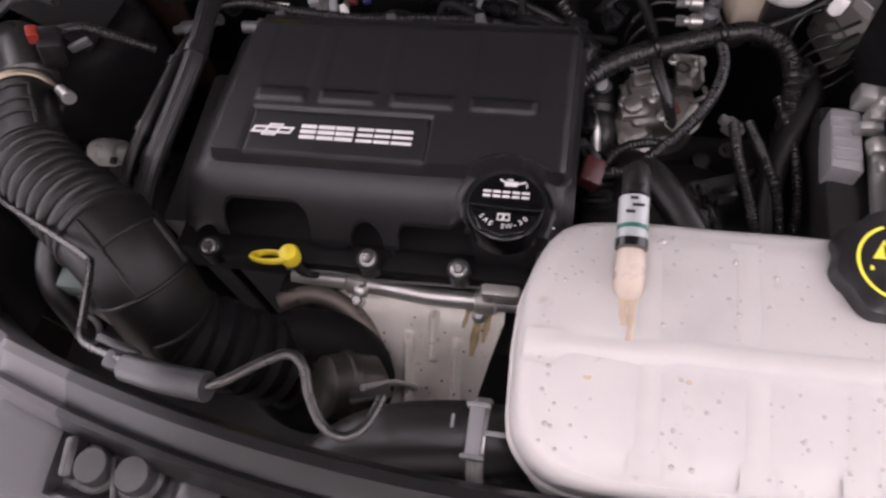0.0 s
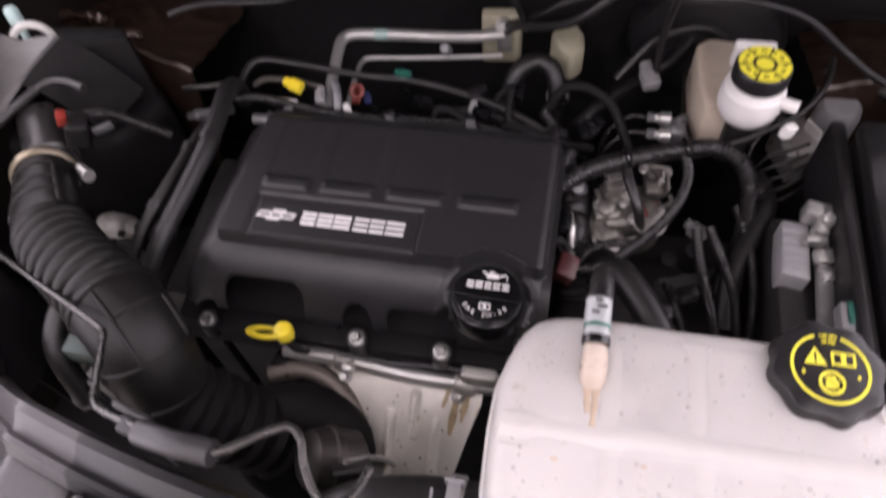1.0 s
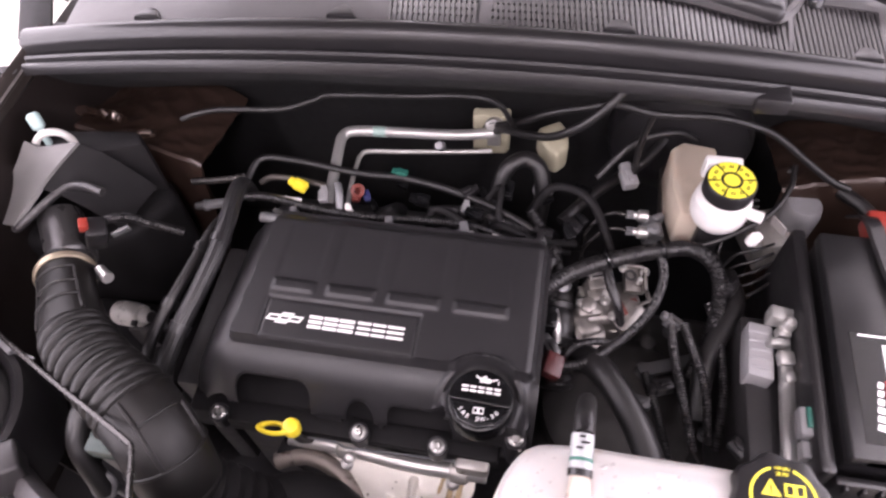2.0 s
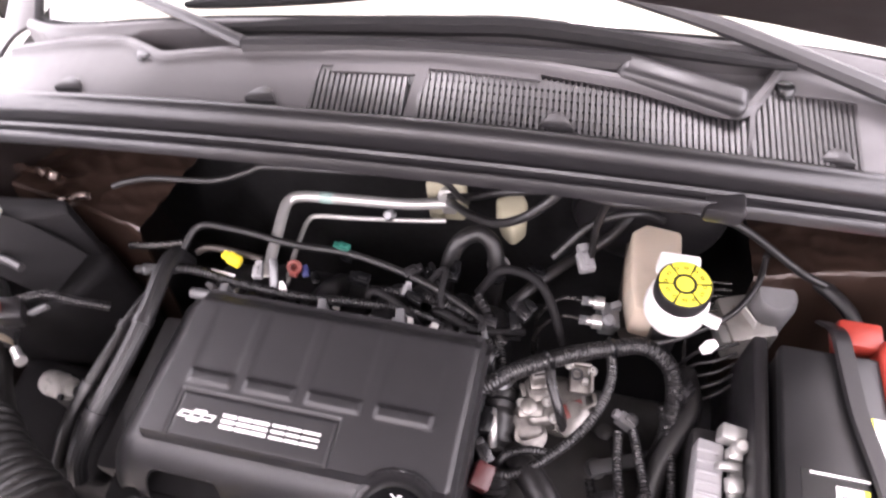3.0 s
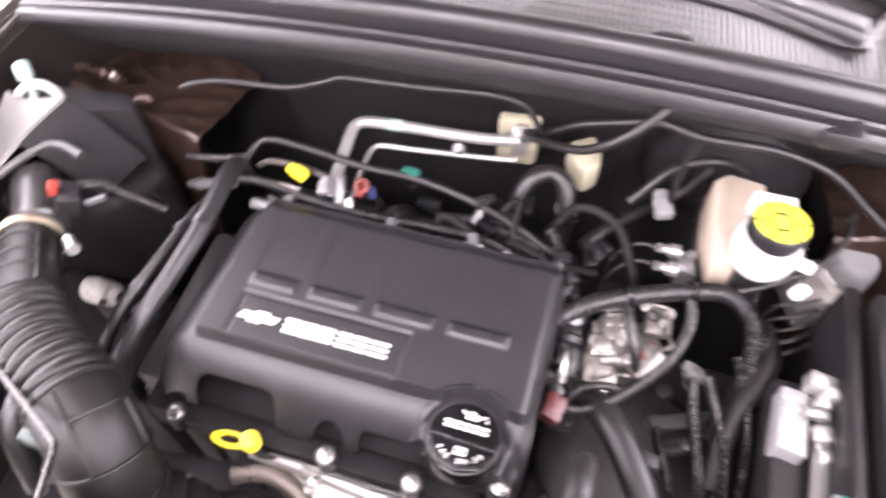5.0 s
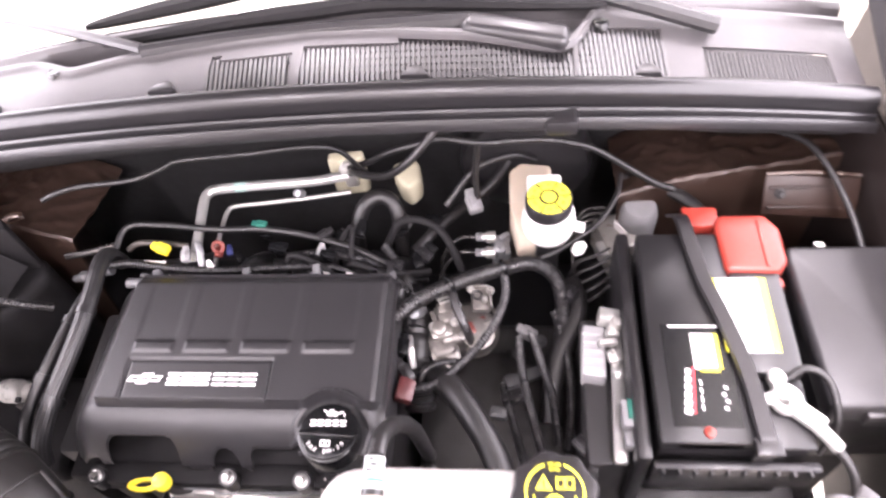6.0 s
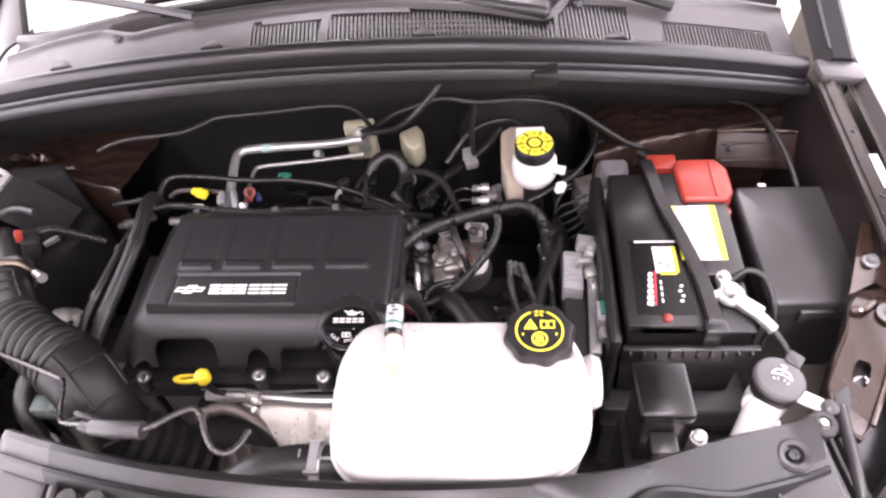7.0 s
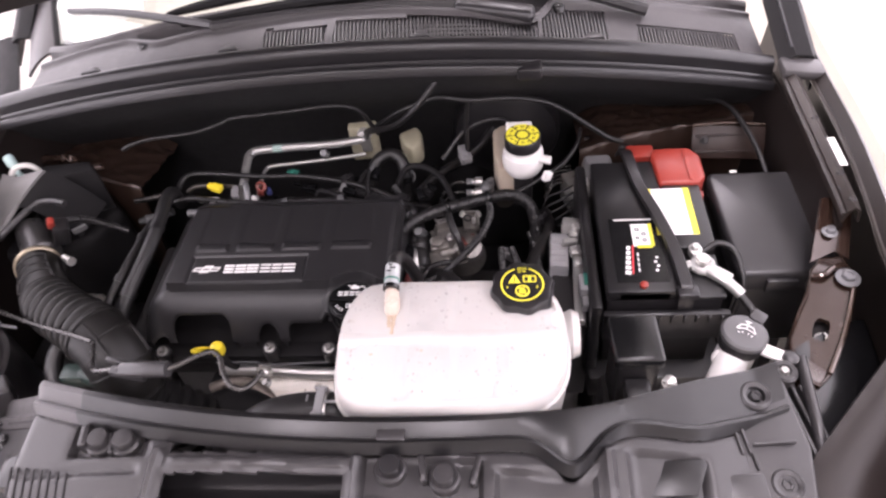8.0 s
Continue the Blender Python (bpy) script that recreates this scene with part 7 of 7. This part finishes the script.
part("window", box((-0.476, 0.446, 0.846), (0.010, 0.010, 0.006), 0.002, (20, -14, -8)), M_BLACK, vb, "dark window in the valve")
part("outlet", tube([(-0.458, 0.461, 0.844), (-0.43, 0.452, 0.85), (-0.40, 0.44, 0.85), (-0.39, 0.43, 0.88)], 0.009), M_RUBBER, t)
part("mount", span(-0.50, -0.46, 0.445, 0.48, 0.70, 0.822, 0.006), M_DARK, t)

t = thing("air_filter_box", (-0.60, 0.58, 0.75), "black plastic air filter box with a rounded lid", "air filter box")
FL, FR, RL, RR = Vector((-0.712, 0.531, 0.948)), Vector((-0.588, 0.479, 1.040)), Vector((-0.592, 0.589, 1.088)), Vector((-0.525, 0.599, 1.092))
facet = []
for v in np.linspace(0, 1, 13):
    a, b = FL.lerp(RL, v), FR.lerp(RR, v)
    facet.append([a + Vector((-0.004, 0.0, -0.016))] + [a.lerp(b, u) + Vector((0, 0, 0.005 * math.sin(math.pi * u) * (1 - v) + 0.004 * math.sin(math.pi * v))) for u in np.linspace(0, 1, 9)])
# lid top lightened and flank darkened in colour, as lit and shaded faces
part("lid", sheet(facet, 0.006), M_LID, t, "sloping top of the lid, lightened as its lit face", 60)
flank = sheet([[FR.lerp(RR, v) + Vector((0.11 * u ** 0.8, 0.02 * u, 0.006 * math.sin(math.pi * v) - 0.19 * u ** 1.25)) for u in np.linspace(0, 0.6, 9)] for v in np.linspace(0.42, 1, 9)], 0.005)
part("lid_flank", flank, M_TRIM, t, "sloping side of the lid, darkened as its shaded face", 60)
part("lip", tube([(-0.600, 0.483, 1.030), (-0.584, 0.482, 1.042), (-0.562, 0.512, 1.052), (-0.539, 0.544, 1.058), (-0.510, 0.548, 1.062), (-0.477, 0.540, 1.062)], 0.0062), M_GREY, t, "rounded lip over the sensor")
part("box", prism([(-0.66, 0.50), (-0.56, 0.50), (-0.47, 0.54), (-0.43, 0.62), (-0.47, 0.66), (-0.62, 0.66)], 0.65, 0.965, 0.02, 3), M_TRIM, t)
part("lid_bolt", merge(lathe([(0.009, 0), (0.010, 0.004), (0.010, 0.020), (0.007, 0.024)], along((-0.607, 0.626, 1.084), (-0.620, 0.640, 1.104)), 14), tube([(-0.585, 0.604, 1.060), (-0.608, 0.627, 1.086)], 0.0055)), mat("pale_green_cap", (0.45, 0.6, 0.58), 0.4), t, "pale green capped stud")
part("stud_ring", torus((-0.572, 0.601, 1.076), 0.026, 0.0055, (78, 0, 24), arc=0.5), M_VALVE, t, "pale arched loop")
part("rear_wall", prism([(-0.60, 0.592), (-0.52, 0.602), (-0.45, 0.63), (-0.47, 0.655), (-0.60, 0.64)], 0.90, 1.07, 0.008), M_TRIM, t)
part("stay", span(-0.64, -0.50, 0.52, 0.68, 0.42, 0.66, 0.02), M_DARK, t)
t = thing("air_flow_sensor", (-0.51, 0.46, 0.95), "grey air flow sensor tube with a red-tabbed plug", "air flow sensor")
part("tube", lathe([(0.031, -0.02), (0.031, 0.05), (0.036, 0.054), (0.036, 0.06), (0.032, 0.064), (0.032, 0.095)], along((-0.548, 0.505, 1.01), (-0.47, 0.395, 1.0)), 32), mat("dark_alloy", (0.06, 0.058, 0.058), 0.3, metal=0.5), t)
part("plug", box((-0.467, 0.482, 1.046), (0.028, 0.03, 0.05), 0.005, (15, 20, 30)), M_BLACK, t)
part("red_tab", box((-0.468, 0.474, 1.076), (0.012, 0.014, 0.020), 0.002, (15, 20, 30)), M_RED, t, "red locking tab")
part("lead", tube([(-0.458, 0.495, 1.06), (-0.44, 0.515, 1.045), (-0.41, 0.525, 1.02), (-0.385, 0.54, 0.985)], 0.006, ripple=0.0006, pitch=0.004), M_TAPE, t)
part("bracket", box((-0.440, 0.495, 1.038), (0.026, 0.005, 0.016), 0.002, (20, 0, 40)), M_MGREY, t)
t = thing("intake_duct", (-0.33, 0.28, 0.90), "black rubber intake duct with bellows", "intake duct")
AX = [(-0.538, 0.464, 0.962), (-0.497, 0.408, 0.975), (-0.453, 0.353, 0.987), (-0.402, 0.314, 0.995), (-0.350, 0.284, 0.997), (-0.311, 0.256, 0.986), (-0.289, 0.232, 0.956), (-0.281, 0.216, 0.914), (-0.278, 0.209, 0.868)]


def bellows(s):
    """Radius of the duct along its length: neck, eight bellows, wide elbow."""
    k = 0.92 + 0.22 * step((s - 0.12) / 0.25) + 0.10 * step((s - 0.45) / 0.2)
    if 0.30 < s < 0.61:
        k += 0.24 * (abs(math.sin((s - 0.30) / 0.31 * math.pi * 8)) ** 0.5 - 0.85)
    return k


part("duct", tube(AX, 0.040, n=90, seg=40, shape=bellows), M_DUCT, t, angle=180)
axs = smooth(AX, 40)
run = [0.0]
for a, b in zip(axs, axs[1:]):
    run.append(run[-1] + (b - a).length)


def on_duct(s, a, out=1.0):
    """A point on the duct's skin at s along it, a degrees round from its top."""
    i = min(len(axs) - 2, max(1, int(np.searchsorted(run, s * run[-1]))))
    d = (axs[i + 1] - axs[i - 1]).normalized()
    side = d.cross(Vector((0.3, 0.2, 1))).normalized()
    return axs[i] + (side.cross(d) * math.cos(radians(a)) + side * math.sin(radians(a))) * 0.040 * bellows(s) * out


for s0, a0, a1, rr in ((0.085, -20, 70, 0.0032), (0.15, -20, 72, 0.0032), (0.215, -18, 75, 0.0032), (0.625, -150, 150, 0.0032), (0.69, -45, 28, 0.0022), (0.775, -130, 130, 0.0026), (0.87, -20, 60, 0.003), (0.95, -150, 150, 0.0045)):
    part("rib", tube([on_duct(s0, a) for a in np.linspace(a0, a1, 24)], rr, n=2, seg=8), M_DUCT, t)
for a0, s0, s1 in ((-20, 0.08, 0.29), (68, 0.08, 0.29), (28, 0.635, 0.695), (30, 0.69, 0.77), (-45, 0.69, 0.77)):
    part("rib", tube([on_duct(s, a0) for s in np.linspace(s0, s1, 8)], 0.0030, n=3, seg=8), M_DUCT, t)
bm = merge(torus((0, 0, 0), 0.0385, 0.0028, (0, 0, 0), 40, 8), torus((0, 0, 0.005), 0.0385, 0.0028, (0, 0, 0), 40, 8))
bm.transform(along(axs[8], axs[11]))
cl = part("clamp", bm, mat("dull_brass_steel", (0.42, 0.36, 0.27), 0.35, metal=0.8), t, "dull brassy worm-drive clamp")
part("clamp_screw", merge(lathe([(0.007, 0), (0.007, 0.018), (0.0085, 0.019), (0.0085, 0.026)], along((-0.478, 0.462, 0.975), (-0.452, 0.444, 0.980)), 10)), M_STEEL, cl)
t = thing("turbo_coupling", (-0.16, 0.2, 0.8), "ribbed black rubber coupling below the intake duct", "hose")
part("coupling", tube([(-0.278, 0.209, 0.905), (-0.250, 0.209, 0.872), (-0.212, 0.210, 0.83), (-0.175, 0.214, 0.78)], 0.049, ripple=0.004, pitch=0.022, seg=28), M_TRIM, t)

part("hose_clamp", torus((-0.235, 0.2095, 0.856), 0.0515, 0.003, (0, 45, 0), 32, 8), M_DARK, t, "dark hose clamp")

# bonnet prop rod, stowed
t = thing("prop_rod", (-0.2, 0.12, 1.10), "bent dark steel bonnet prop rod with a foam grip", "prop rod")
part("rod", tube([(-0.715, 0.42, 0.945), (-0.685, 0.405, 0.957), (-0.59, 0.358, 0.976), (-0.46, 0.295, 1.008), (-0.34, 0.240, 1.045), (-0.293, 0.218, 1.060), (-0.276, 0.205, 1.070), (-0.240, 0.150, 1.103), (-0.224, 0.130, 1.118), (-0.202, 0.119, 1.132), (-0.14, 0.102, 1.166), (-0.088, 0.092, 1.176), (-0.055, 0.112, 1.174), (-0.040, 0.121, 1.170), (-0.029, 0.115, 1.167), (-0.022, 0.098, 1.163), (-0.010, 0.081, 1.158), (0.004, 0.077, 1.154), (0.015, 0.087, 1.151), (0.021, 0.107, 1.146)], 0.0034, n=6, seg=12), M_RODST, t)
part("grip", tube([(-0.150, 0.101, 1.163), (-0.118, 0.095, 1.172), (-0.084, 0.092, 1.176)], 0.0098, seg=20), M_FUSE, t, "black foam grip")
part("holder", merge(box((-0.15, 0.104, 1.150), (0.05, 0.014, 0.012), 0.003, (0, 0, -10)), box((-0.165, 0.116, 1.157), (0.035, 0.006, 0.008), 0.002, (0, 0, -14))), M_FUSE, t, "dark grey clip")
part("hinge", box((-0.72, 0.425, 0.935), (0.03, 0.03, 0.03), 0.005), M_BROWN, t)
# connectors below the intake duct
single("green_valve", merge(lathe([(0.016, 0), (0.016, 0.05), (0.010, 0.056)], along((-0.375, 0.245, 0.93), (-0.33, 0.228, 0.925)), 18), box((-0.385, 0.243, 0.925), (0.05, 0.03, 0.03), 0.005)), mat("grey_green_plastic", (0.018, 0.034, 0.029), 0.4), "grey-green plastic valve behind the radiator panel", "valve")
t = thing("hose_bend", (-0.42, 0.28, 0.85), "black hose bend below the prop rod", "hose")
part("hose", tube([(-0.40, 0.20, 0.86), (-0.43, 0.24, 0.92), (-0.425, 0.29, 0.945), (-0.39, 0.31, 0.92), (-0.37, 0.30, 0.85)], 0.014, seg=14), M_RUBBER, t)
part("end_clip", torus((-0.402, 0.205, 0.87), 0.016, 0.004, (40, 0, 0)), M_MGREY, t)
single("horn_bracket", merge(box((-0.585, 0.305, 0.655), (0.05, 0.035, 0.004), 0.001, (20, 24, 30)), box((-0.560, 0.292, 0.660), (0.004, 0.04, 0.035), 0.001, (20, 24, 30)), box((-0.575, 0.31, 0.54), (0.02, 0.02, 0.24), 0.003)), M_STEEL, "dull metal horn bracket down beside the headlamp", "bracket")
single("metal_clip", merge(box((-0.481, 0.237, 0.754), (0.030, 0.012, 0.004), 0.001, (0, 10, 60)), box((-0.474, 0.240, 0.744), (0.006, 0.012, 0.024), 0.001, (0, 10, 60)), box((-0.476, 0.238, 0.58), (0.012, 0.012, 0.32), 0.003)), M_MGREY, "dull metal clip below the prop rod", "clip")
t = thing("side_resonator", (-0.52, 0.41, 0.45), "black resonator box below the intake duct", "box")
part("body", span(-0.62, -0.42, 0.36, 0.52, 0.45, 0.72, 0.03), M_DARK, t)
part("lid", span(-0.626, -0.414, 0.354, 0.526, 0.71, 0.77, 0.02, 3), M_TRIM, t)
for y in (0.39, 0.48):
    part("lid_clip", box((-0.415, y, 0.72), (0.008, 0.02, 0.04), 0.002), M_MGREY, t)

# open bonnet above the bay, held out of sight
hb = sheet([[(x, 0.88 - 0.80 * k + 0.0, 1.33 + 1.05 * k - 0.10 * (x / 0.8) ** 2) for k in np.linspace(0, 1, 9)] for x in np.linspace(-0.72, 0.66, 11)], 0.03)
single("bonnet", hb, M_DKPAINT, "raised dark brown car bonnet above the engine bay", "bonnet")
